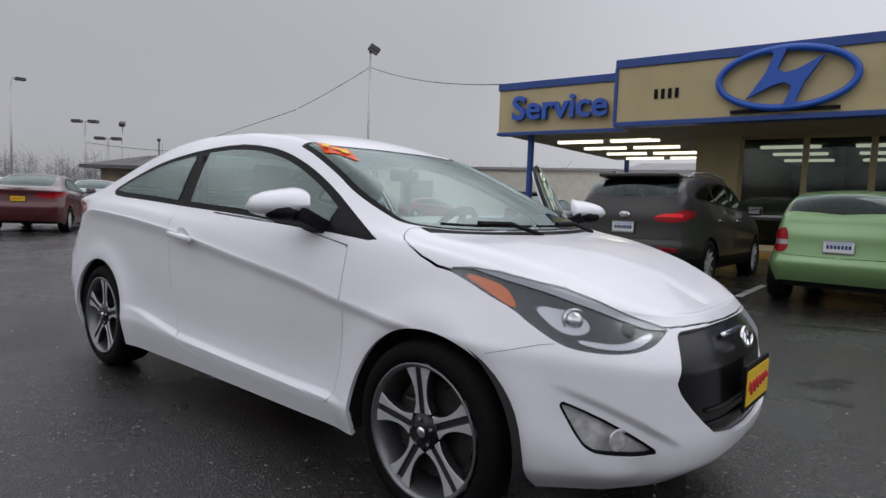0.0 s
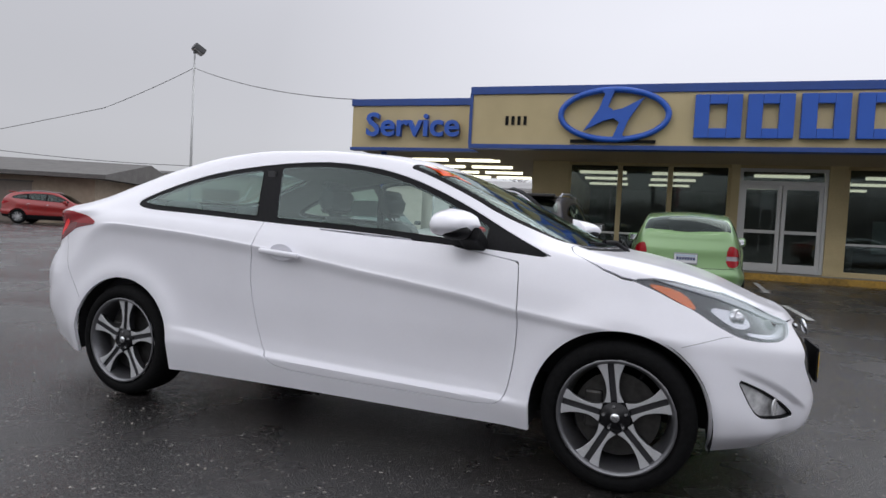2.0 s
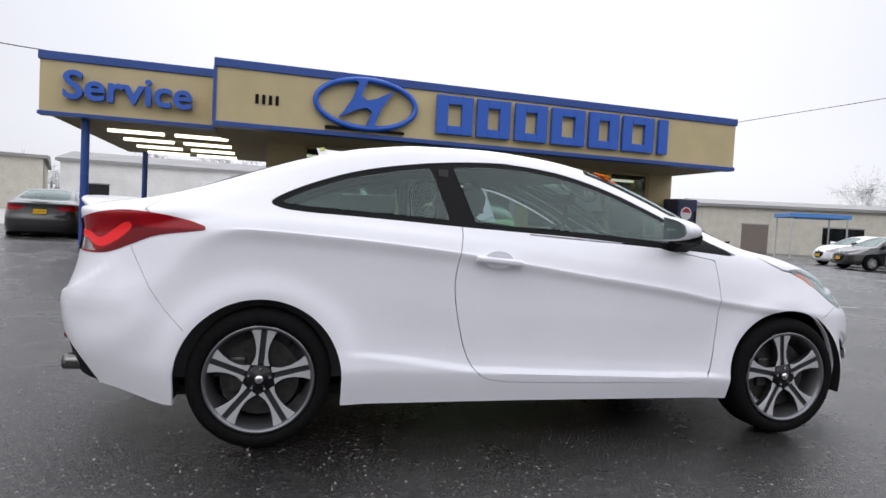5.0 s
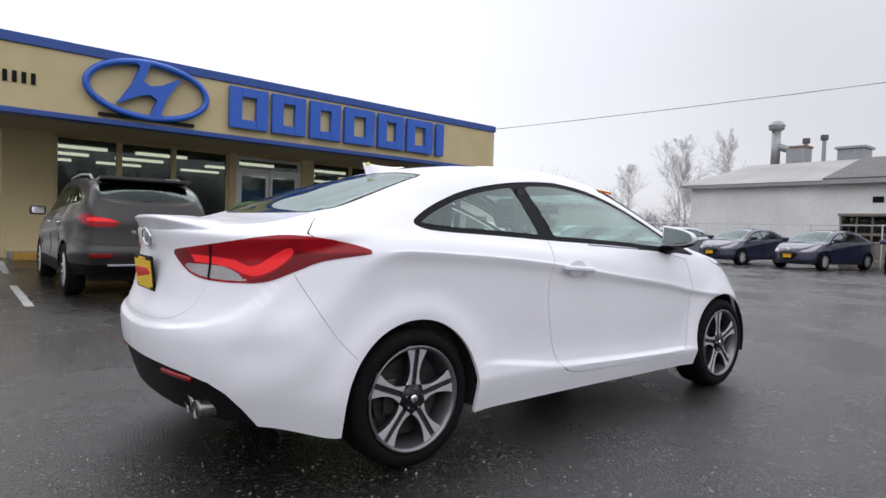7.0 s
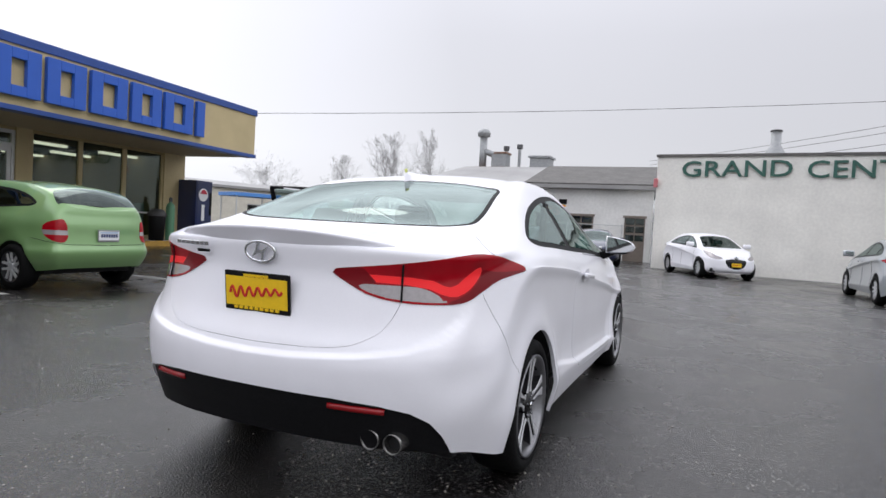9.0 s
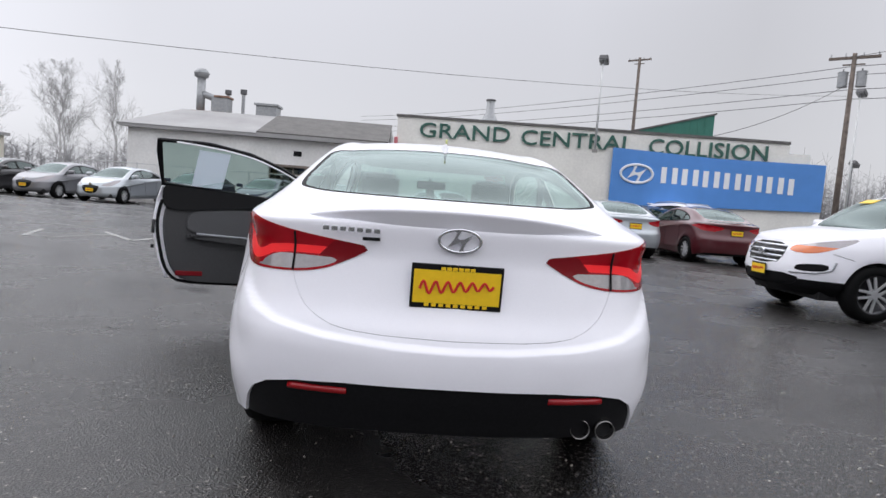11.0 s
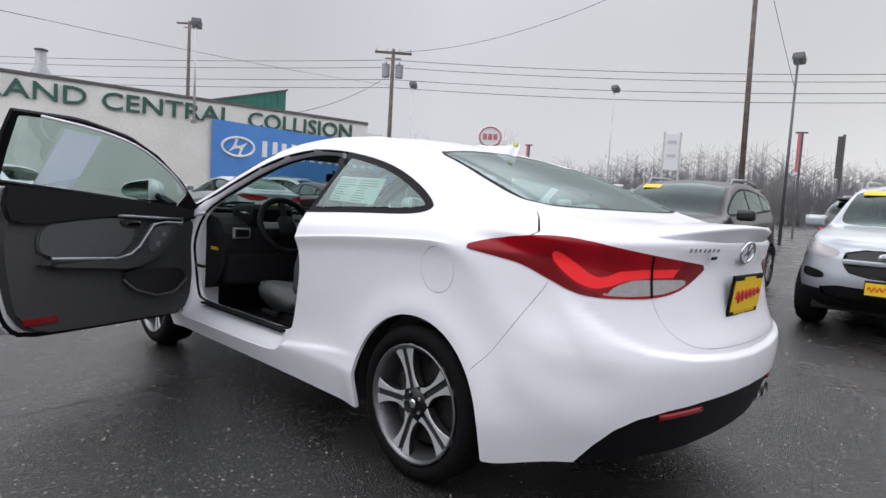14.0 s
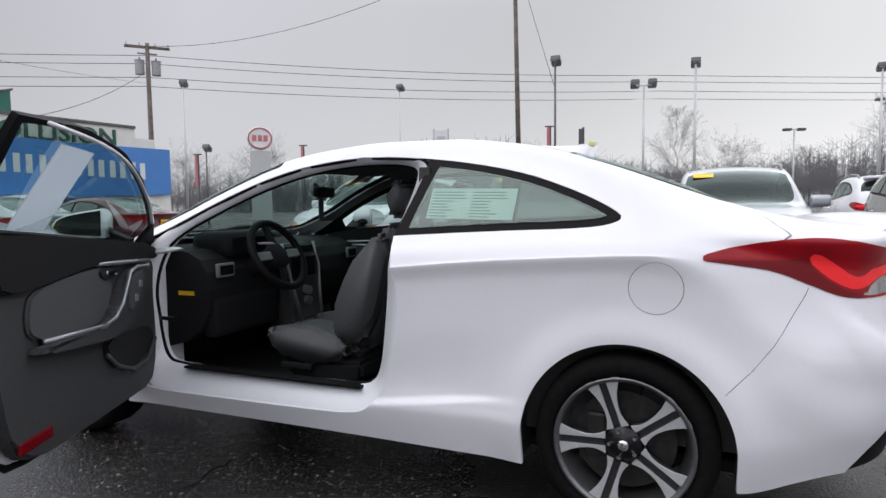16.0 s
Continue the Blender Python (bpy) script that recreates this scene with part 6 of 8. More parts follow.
# ---- other parked cars ----
SUV = dict(
    plan=((2.33, 0), (2.31, 0.25), (2.25, 0.48), (2.12, 0.68), (1.95, 0.80), (1.7, 0.88), (1.3, 0.925), (0.5, 0.935), (-0.5, 0.935), (-1.3, 0.93), (-1.8, 0.90), (-2.1, 0.84), (-2.27, 0.74), (-2.33, 0.55), (-2.355, 0.25), (-2.36, 0)),
    belt=((2.33, 0.88), (2.1, 0.93), (1.8, 0.99), (1.4, 1.04), (1.0, 1.08), (0, 1.13), (-1, 1.18), (-1.7, 1.22), (-2.1, 1.21), (-2.36, 1.14)),
    rail=((2.2, 0.40, 0.955), (1.9, 0.55, 1.02), (1.5, 0.66, 1.09), (1.2, 0.72, 1.12), (1.0, 0.715, 1.22), (0.7, 0.685, 1.41), (0.4, 0.665, 1.54), (0, 0.655, 1.61), (-0.6, 0.65, 1.625), (-1.2, 0.645, 1.60), (-1.7, 0.64, 1.53), (-1.95, 0.66, 1.43), (-2.18, 0.70, 1.25)),
    centre=((2.2, 0.965), (1.9, 1.035), (1.5, 1.105), (1.22, 1.14), (1.1, 1.19), (0.7, 1.45), (0.4, 1.585), (0, 1.66), (-0.6, 1.68), (-1.2, 1.66), (-1.7, 1.60), (-1.86, 1.55), (-2.05, 1.40), (-2.18, 1.22)),
    side=((0.0, 0.05), (0.2, 0.02), (0.36, 0.015), (0.7, 0.025), (1.0, 0.006), (1.5, 0.03), (2.0, 0.085)),
    front=((0.0, 0.16), (0.2, 0.05), (0.42, 0.01), (0.7, 0.0), (1.0, 0.02), (1.5, 0.04), (2.0, 0.10)),
    rear=((0.0, 0.10), (0.22, 0.03), (0.42, 0.0), (0.62, 0.03), (0.9, 0.06), (1.3, 0.07), (2.0, 0.11)),
    crease=((2.33, 0.72), (1.5, 0.80), (0, 0.88), (-1.5, 0.95), (-2.36, 0.93)),
    low=((2.33, 0.28), (1.5, 0.27), (0, 0.28), (-1.5, 0.28), (-2.36, 0.36)),
    fan=(1.8, -1.72, 2.16, -2.17))
SUV_DLO = [(-1.78, 1.27), (-1.70, 1.37), (-1.3, 1.50), (-0.6, 1.56), (0, 1.555), (0.35, 1.49), (0.7, 1.345), (1.05, 1.125), (0.5, 1.145), (-0.5, 1.195), (-1.2, 1.235)]
SUV_SHIELD = [(1.24, -0.4), (1.24, 0.3), (1.17, 0.6), (1.03, 0.68), (0.75, 0.655), (0.42, 0.61), (0.36, 0.3), (0.35, -0.4)]
SUV_BACK = [(-1.80, -0.4), (-1.80, 0.4), (-1.84, 0.59), (-2.0, 0.655), (-2.115, 0.655), (-2.128, 0.3), (-2.13, -0.4)]


def scaled_spec(spec, sx, sy, sz):
    out = dict(spec)
    out["plan"] = [(x * sx, y * sy) for x, y in spec["plan"]]
    for k in ("belt", "centre", "crease", "low"):
        out[k] = [(x * sx, z * sz) for x, z in spec[k]]
    out["rail"] = [(x * sx, y * sy, z * sz) for x, y, z in spec["rail"]]
    out["fan"] = [x * sx for x in spec["fan"]]
    return out


def plain_wheel(parent, r, width, place, turn, style=5):
    w = empty("wheel")
    w.parent = parent
    hw, rr = width / 2, r * 0.70
    part("tyre", lathe([(rr, -hw), (r - 0.02, -hw), (r, -hw * 0.7), (r, hw * 0.7), (r - 0.025, hw), (rr, hw * 1.02), (rr - 0.01, hw * 0.8)], 28), RUBBER, w, smooth=True)
    rim = part("rim", lathe([(rr, hw * 0.98), (rr - 0.02, hw * 0.98), (rr - 0.04, hw * 0.3), (0.0, hw * 0.3)], 28), ALLOY_GREY, w, smooth=True)
    bm = bmesh.new()
    add_cyl(bm, (0, hw * 0.5, 0), (0, hw * 0.95, 0), 0.07, 0.05, 14)
    for k in range(style):
        c = math.cos(2 * math.pi * k / style), math.sin(2 * math.pi * k / style)
        m = Matrix(((c[0], 0, -c[1], 0), (0, 1, 0, 0), (c[1], 0, c[0], 0), (0, 0, 0, 1)))
        for lean in (-1, 1):
            add_box(bm, 0.04, rr - 0.012, hw * 0.72, hw * 0.92, -0.017, 0.017, 0.006, m @ pose(0, 0, lean * 0.022, 0, lean * -7, 0))
    part("spokes", bm, ALLOY, rim)
    w.matrix_basis = Matrix.Translation(place) @ pose(0, 0, 0, 0, 0, turn)


def parked_car(name, colour, kind, size=(1, 1, 1), axle=1.35, tyre=0.355, tail="wide", nose="slats", glass=None, clad=True, pillars=(-0.12, -1.0), amber=False, plate_front=True, plate_rear=True, sticker=False, rails=False, na=130, nv=54):
    """One parked car at the origin, nose to +x, from a shared kind of body."""
    glass = glass or CAR_GLASS_DARK
    sx, sy, sz = size
    car = empty(name)
    spec = scaled_spec(SUV if kind == "suv" else COUPE, sx, sy, sz)
    b = Body(**spec, na=na, nv=nv, wheel=(axle, -axle, tyre + 0.045, tyre), flare=0.012)
    s = b.sheet
    A, E_ = b.a_side, b.a_end
    up = lambda q: q.v[:, 2]
    sc2 = lambda poly, kx, ky: rounded([(x * kx, y * ky) for x, y in poly], 1)
    if kind == "suv":
        dlo, shd, bck, back_z = sc2(SUV_DLO, sx, sz), sc2(SUV_SHIELD, sx, sy), sc2(SUV_BACK, sx, sy), 1.2 * sz
        shield_z = 1.1 * sz
    else:
        dlo, shd, bck, back_z = np.asarray(DLO) * (sx, sz), sc2([(1.33, -0.3), (1.33, 0.25), (1.26, 0.52), (1.13, 0.645), (0.95, 0.598), (0.62, 0.535), (0.40, 0.49), (0.36, 0.3), (0.34, -0.3)], sx, sy), sc2([(-0.93, -0.3), (-0.93, 0.3), (-0.955, 0.50), (-1.2, 0.545), (-1.55, 0.575), (-1.69, 0.53), (-1.735, 0.3), (-1.74, -0.3)], sx, sy), 1.05 * sz
        shield_z = 0.98 * sz
    pf = lambda q, poly: poly_field(poly, q.v[:, 0], np.abs(q.v[:, 1]))
    shield, s = s.cut(np.where(up(s) > shield_z, pf(s, shd), 1.0))
    back, s = s.cut(np.where(up(s) > back_z, pf(s, bck), 1.0))
    win, s = s.cut(np.where(np.abs(s.v[:, 1]) > 0.45, poly_field(dlo, s.v[:, 0], up(s)), 1.0))
    gf = poly_field(dlo, win.v[:, 0], up(win)) + 0.03
    for px in pillars:
        gf = np.maximum(gf, 0.04 - np.abs(win.v[:, 0] - px * sx))
    panes, trim = win.cut(gf)
    zz = lambda z: z * sz
    yy = lambda y: y * sy
    if kind == "suv":
        if tail == "wide":
            tp = [(A(-1.78 * sx), zz(1.08)), (A(-2.05 * sx), zz(1.13)), (E_(yy(0.7), False), zz(1.09)), (E_(yy(0.42), False), zz(1.03)), (E_(yy(0.40), False), zz(0.97)), (E_(yy(0.6), False), zz(0.94)), (A(-2.1 * sx), zz(0.97))]
        else:
            tp = [(A(-1.98 * sx), zz(1.02)), (E_(yy(0.74), False), zz(1.10)), (E_(yy(0.63), False), zz(1.08)), (E_(yy(0.60), False), zz(0.76)), (E_(yy(0.76), False), zz(0.74)), (A(-2.0 * sx), zz(0.85))]
        hp = [(A(1.52 * sx), zz(1.01)), (A(1.85 * sx), zz(0.965)), (E_(yy(0.60), True), zz(0.90)), (E_(yy(0.44), True), zz(0.86)), (E_(yy(0.46), True), zz(0.79)), (E_(yy(0.70), True), zz(0.78)), (A(1.9 * sx), zz(0.85))]
        gp = [(-0.3, zz(0.90)), (E_(yy(0.40), True), zz(0.89)), (E_(yy(0.40), True), zz(0.74)), (E_(yy(0.30), True), zz(0.62)), (-0.3, zz(0.60))]
        lp = [(-0.3, zz(0.50)), (E_(yy(0.62), True), zz(0.52)), (E_(yy(0.55), True), zz(0.36)), (-0.3, zz(0.34))]
        cladz = 0.46 * sz
    else:
        tp = [(A(-1.54 * sx), 0.955), (A(-1.70 * sx), 0.985), (A(-1.9 * sx), 1.005), (E_(yy(0.71), False), 0.995), (E_(yy(0.27), False), 0.935), (E_(yy(0.52), False), 0.838), (E_(yy(0.66), False), 0.835), (A(-2.0 * sx), 0.845), (A(-1.74 * sx), 0.925)]
        hp = [(A(1.38 * sx), 0.905), (A(1.6 * sx), 0.872), (A(1.78 * sx), 0.825), (A(1.93 * sx), 0.762), (E_(yy(0.36), True), 0.668), (E_(yy(0.52), True), 0.612), (A(1.85 * sx), 0.668), (A(1.7 * sx), 0.742)]
        gp = [(-0.3, 0.655), (E_(yy(0.30), True), 0.645), (E_(yy(0.345), True), 0.55), (E_(yy(0.20), True), 0.335), (-0.3, 0.325)]
        lp = None
        cladz = None
    tl, s = s.cut(poly_field(rounded(tp, 1), s.a, up(s)))
    hl, s = s.cut(np.where(s.v[:, 0] > 0.8, poly_field(rounded(hp, 1), s.a, up(s)), 1.0))
    gr, s = s.cut(np.where(s.v[:, 0] > 0.8, poly_field(rounded(gp, 1), s.a, up(s)), 1.0))
    if lp:
        lo, s = s.cut(np.where(s.v[:, 0] > 0.8, poly_field(rounded(lp, 1), s.a, up(s)), 1.0))
        lo.pushed(-0.015).both().ob("lower_grille", BLACK_TRIM, car)
        fogs = [(E_(yy(0.54), True), zz(0.64)), (A(1.93 * sx), zz(0.68)), (A(1.93 * sx), zz(0.58)), (E_(yy(0.56), True), zz(0.555))]
        pocket, s = s.cut(np.where(s.v[:, 0] > 0.8, poly_field(rounded(fogs, 1), s.a, up(s)), 1.0))
        for q in (pocket, pocket.mirrored()):
            q.pushed(-0.02).ob("fog_recess", BLACK_TRIM, car)
    if clad and cladz:
        cl, s = s.cut(up(s) - cladz)
        cl.pushed(0.003).both().ob("cladding", BLACK_TRIM, car, "black lower cladding")
    s.both().ob("body_shell", colour, car)
    shield.both().ob("windshield", glass, car)
    back.both().ob("rear_window", glass, car)
    edges = [9.0] + [px * sx for px in pillars] + [-9.0]
    for hi, lo_ in zip(edges, edges[1:]):
        one = panes.cut(np.maximum(panes.v[:, 0] - hi, lo_ - panes.v[:, 0]))[0]
        if len(one.t):
            for q in (one, one.mirrored()):
                q.ob("side_window", glass, car)
    for q in (trim, trim.mirrored()):
        q.pushed(-0.003).ob("window_trim", BLACK_TRIM, car)
    for q in (tl, tl.mirrored()):
        if tail == "tall":
            lo_z, hi_z = float(up(q).min()), float(up(q).max())
            band, q = q.cut(np.abs(up(q) - lo_z - 0.42 * (hi_z - lo_z)) - 0.10 * (hi_z - lo_z))
        if tail == "wide" and kind == "suv":
            mid_z = float(up(q).min() * 0.45 + up(q).max() * 0.55)
            bright, q = q.cut(np.maximum(np.abs(up(q) - mid_z) - 0.026, q.v[:, 0] + 2.12 * sx))
        lamp = q.pushed(0.004).ob("tail_light", RED_LENS, car, "red tail light")
        if tail == "wide" and kind == "suv" and len(bright.t):
            bright.pushed(0.005).ob("light_bar", RED_BRIGHT, lamp, "bright red band in the lamp")
        if tail == "tall":
            band.pushed(0.004).ob("reverse_lens", CLEAR_LENS, lamp, "clear band in the lamp")
    for q in (hl, hl.mirrored()):
        turn_, q = q.cut(up(q) - float(up(q).min() * 0.55 + up(q).max() * 0.45)) if amber else (None, q)
        lamp = q.pushed(0.002).ob("headlight", CLEAR_LENS, car, "clear headlight")
        if amber:
            turn_.pushed(0.002).ob("turn_signal", AMBER, lamp, "amber turn signal")
    g = gr.pushed(-0.012).both().ob("grille", BLACK_GLOSS, car)
    front_x, rear_x = spec["plan"][0][0], spec["plan"][-1][0]
    for k in (-1, 1):
        def line(what, pts, radius, material, owner=car, out=0.0):
            bm = bmesh.new()
            pts_ = [b.at(a0 + (a1 - a0) * f_, z0 + (z1 - z0) * f_) for (a0, z0), (a1, z1) in zip(pts, pts[1:]) for f_ in np.linspace(0, 1, 7)]
            add_tube(bm, [Vector((p[0], k * (p[1] + out), p[2])) for j, p in enumerate(pts_) if j % 7 or not j], radius, 5)
            return part(what, bm, material, owner, smooth=True)

        top = zz(1.12) if kind == "suv" else 0.98
        low_z = 0.50 if kind == "suv" else 0.34
        for x in ((0.93, -0.12, -0.92) if len(pillars) > 1 else (0.93, -0.42)):
            line("panel_seam", [(A(x * sx), low_z), (A(x * sx), top)], 0.004, DARK)
        if kind == "suv":
            line("panel_seam", [(A(-1.80 * sx), zz(0.80)), (A(-2.08 * sx), zz(0.76)), (E_(yy(0.60), False), zz(0.72)), (E_(0.02, False), zz(0.71))], 0.004, DARK)
            line("panel_seam", [(A(1.66 * sx), zz(0.74)), (A(1.90 * sx), zz(0.80))], 0.003, DARK)
        if kind == "suv" and nose == "slats":
            line("bumper_trim", [(E_(yy(0.50), True), zz(0.535)), (A(2.05 * sx), zz(0.55)), (A(1.90 * sx), zz(0.60)), (A(1.86 * sx), zz(0.70))], 0.014, SILVER_PLASTIC)
    if kind == "suv" and nose == "slats":
        for k in range(4):
            bm = bmesh.new()
            z, wide = zz(0.645 + 0.068 * k), (0.31, 0.365, 0.385, 0.385)[k] * sy
            add_tube(bm, [Vector((b.at(E_(abs(y), True), z)[0] - 0.004, y, z)) for y in np.linspace(-wide, wide, 13)], 0.017, 8)
            part("grille_bar", bm, CHROME, g, smooth=True)
        part("badge", lathe([(0.0, 0.012), (0.06, 0.01), (0.075, 0.0)], 20, "y"), CHROME, g).matrix_basis = pose(front_x + 0.005, 0, zz(0.76), 0, 0, -90) @ Matrix.Diagonal((1.0, 1, 0.6, 1))
    elif kind == "suv":
        part("grille_bar", box(front_x - 0.05, front_x + 0.005, -0.38 * sy, 0.38 * sy, zz(0.74), zz(0.79), 0.015), colour, g)
        part("badge", lathe([(0.0, 0.012), (0.06, 0.01), (0.075, 0.0)], 20, "y"), CHROME, g).matrix_basis = pose(front_x + 0.005, 0, zz(0.83), 0, 0, -90) @ Matrix.Diagonal((1.0, 1, 0.6, 1))
    else:
        part("badge", lathe([(0.0, 0.012), (0.05, 0.01), (0.065, 0.0)], 16, "y"), CHROME, g).matrix_basis = pose(front_x - 0.03, 0, 0.69, 0, 0, -90)
    if plate_front:
        plate_on(car, pose(front_x + 0.012, 0, zz(0.52) if kind == "suv" else 0.47, 0, 0, 90))
    if plate_rear:
        plate_on(car, pose(rear_x + (0.03 if kind == "suv" else 0.045), 0, zz(0.86) if kind == "suv" else 0.82, 0, 0, -90), yellow=plate_rear != "pale")
    if kind == "suv":
        if tail != "tall":
            part("badge", lathe([(0.0, 0.012), (0.06, 0.01), (0.08, 0.0)], 20, "y"), CHROME, car).matrix_basis = pose(rear_x + 0.06, 0, zz(1.03), 0, 0, 90) @ Matrix.Diagonal((1.0, 1, 0.6, 1))
            part("rear_spoiler", box(-0.16, 0.10, -0.58 * sy, 0.58 * sy, -0.02, 0.03, 0.015), colour, car).matrix_basis = pose(-1.80 * sx, 0, zz(1.585), 0, 6, 0)
        part("rear_wiper", box(-0.012, 0.012, -0.02, 0.34, -0.01, 0.012, 0.005), BLACK_TRIM, car).matrix_basis = pose(-2.115 * sx, 0, zz(1.30), 0, -30, 0)
        if tail != "tall":
            for k in (-1, 1):
                part("rear_reflector", box(-0.02, 0.02, -0.13, 0.13, -0.03, 0.03, 0.01), DARK_RED, car).matrix_basis = pose(rear_x + 0.045, k * 0.62 * sy, zz(0.58), 0, 0, k * -12)
            part("rear_bumper_bar", box(rear_x + 0.01, rear_x + 0.12, -0.55 * sy, 0.55 * sy, zz(0.44), zz(0.47), 0.012), SILVER_PLASTIC, car)
    for k in (-1, 1):
        mir = part("mirror", box(-0.07, 0.09, -0.11, 0.12, -0.075, 0.075, 0.045), colour if kind != "hatch" else BLACK_TRIM, car, smooth=True)
        mir.matrix_basis = pose(0.80 * sx, k * (0.99 * sy if kind == "suv" else 0.95 * sy), zz(1.16) if kind == "suv" else 1.06)
        part("mirror_glass", box(-0.074, -0.068, -0.08, 0.09, -0.05, 0.05), CHROME, mir)
        for x in ((0.02, -0.95) if len(pillars) > 1 else (-0.1,)):
            part("door_handle", box(x * sx - 0.09, x * sx + 0.09, k * 0.925 * sy - 0.02, k * 0.925 * sy + 0.02, zz(0.98) if kind == "suv" else 0.885, zz(1.0) if kind == "suv" else 0.91, 0.01), colour if kind != "suv" else CHROME, car)
        if rails:
            bm = bmesh.new()
            add_tube(bm, [(0.25 * sx, k * 0.60 * sy, zz(1.58)), (0.12 * sx, k * 0.60 * sy, zz(1.665)), (-0.6 * sx, k * 0.595 * sy, zz(1.70)), (-1.3 * sx, k * 0.59 * sy, zz(1.665)), (-1.45 * sx, k * 0.585 * sy, zz(1.60))], 0.02, 8)
            part("roof_rail", bm, SILVER_PLASTIC, car, smooth=True)
        for x in (axle, -axle):
            plain_wheel(car, tyre, 0.225, (x, k * (0.80 * sy if kind == "suv" else 0.765 * sy), tyre), 0 if k > 0 else 180)
    if sticker:
        st = part("windshield_sticker", box(-0.07, 0.07, -0.13, 0.13, -0.002, 0.002), YELLOW, car, "yellow sticker with dark bars")
        st.matrix_basis = pose(0.53 * sx, -0.42 * sy, zz(1.517) + 0.014 if kind == "suv" else 1.37, 0, 24, 0)
    part("underbody", box(-1.9 * sx, 1.95 * sx, -0.70 * sy, 0.70 * sy, 0.22, 0.34, 0.02), DARK, car)
    part("cabin_floor", box(-1.5 * sx, 1.0 * sx, -0.66 * sy, 0.66 * sy, 0.40, 0.62), INTERIOR, car)
    part("dashboard", box(0.75 * sx, 1.1 * sx, -0.62 * sy, 0.62 * sy, 0.6 * sz, 1.02 * sz if kind == "suv" else 0.92, 0.06), INTERIOR, car)
    for y in (-0.36, 0.36):
        for x in (0.0, -0.85):
            st = part("seat", box(x - 0.25, x + 0.28, y - 0.24, y + 0.24, 0.5, 0.72 * sz, 0.06), INTERIOR_MID, car)
            part("seat_back", box(x - 0.36, x - 0.22, y - 0.23, y + 0.23, 0.62 * sz, 1.18 * sz if kind == "suv" else 1.08, 0.06), INTERIOR_MID, st)
            part("headrest", box(x - 0.36, x - 0.26, y - 0.12, y + 0.12, (1.20 if kind == "suv" else 1.10) * sz, (1.38 if kind == "suv" else 1.25) * sz, 0.04), INTERIOR_MID, st)
    return car


BROWN_GREY = mat("brown_grey_metallic", (0.022, 0.0185, 0.017), rough=0.4, metal=0.1, coat=0.35, grain=0.03, scale=300, stain=0.03, stain_scale=3, spec=0.35)
GREEN_PAINT = paint("apple_green_metallic", (0.19, 0.34, 0.13), 0.25)
MAROON = paint("maroon_metallic", (0.075, 0.004, 0.009), 0.25)
BLUE_PAINT = paint("dark_blue_metallic", (0.012, 0.016, 0.048), 0.2)
SILVER_PAINT = paint("silver_metallic", (0.42, 0.45, 0.48), 0.55)
GREY_PAINT = paint("grey_metallic", (0.20, 0.20, 0.215), 0.5)
BLACK_PAINT = paint("black_paint", (0.012, 0.012, 0.014), 0.1)
RED_PAINT = paint("red_paint", (0.30, 0.012, 0.012), 0.1)

suv_rear = parked_car("suv", BROWN_GREY, "suv", (1, 1, 1), rails=True, plate_rear="pale")
suv_rear.matrix_basis = pose(-0.95, 8.10, 0.0, 0, 0, 91)
tagged(suv_rear, "brown-grey metallic SUV parked nose-in to the showroom", "car")
hatch = parked_car("hatchback", GREEN_PAINT, "suv", (0.862, 0.895, 0.875), axle=1.25, tyre=0.30, tail="tall", clad=False, pillars=(-0.25,), plate_rear="pale", nose="bar")
hatch.matrix_basis = pose(1.63, 8.0, 0.0, 0, 0, 90)
tagged(hatch, "apple-green metallic three-door hatchback parked at the showroom", "car")
suv_brown = parked_car("suv", BROWN_GREY, "suv", (1, 1, 1), sticker=True, rails=True, plate_rear=False)
suv_brown.matrix_basis = pose(0.84, -6.93, 0, 0, 0, 95)
tagged(suv_brown, "brown-grey metallic SUV with chrome grille bars and yellow sticker", "car")
suv_white = parked_car("suv", WHITE, "suv", (0.99, 1.0, 1.02), sticker=True, amber=True, rails=True, plate_rear=False)
suv_white.matrix_basis = pose(3.65, -7.0, 0, 0, 0, 90)
tagged(suv_white, "white SUV with black lower bumper and yellow dealer plate", "car")
suv_silver = parked_car("suv", SILVER_PAINT, "suv", (0.93, 0.965, 0.985), axle=1.32, sticker=True, nose="bar", rails=True, plate_rear=False)
suv_silver.matrix_basis = pose(-2.05, -6.75, 0, 0, 0, 90)
tagged(suv_silver, "silver compact SUV with roof rails and yellow sticker", "car")
suv_dark = parked_car("suv", BLACK_PAINT, "suv", (0.96, 0.97, 0.99), rails=True, plate_front=False, tail="wide")
suv_dark.matrix_basis = pose(-0.9, -12.6, 0, 0, 0, -92)
tagged(suv_dark, "black SUV parked tail-on behind the front row", "car")
m = copy_thing(suv_dark, pose(-4.9, -7.1, 0, 0, 0, 90))
tagged(m, "black SUV parked at the end of the row", "car")

sedan = parked_car("sedan", BLUE_PAINT, "sedan", pillars=(-0.05, -0.93), tyre=0.315)
sedan.matrix_basis = pose(22.2, 8.9, 0, 0, 0, 172)
tagged(sedan, "dark blue four-door sedan with yellow dealer plate", "car", group="row of parked sedans")
for x, y, a in ((22.3, 6.0, 170), (22.2, 3.1, 196)):
    copy_thing(sedan, pose(x, y, 0, 0, 0, a))


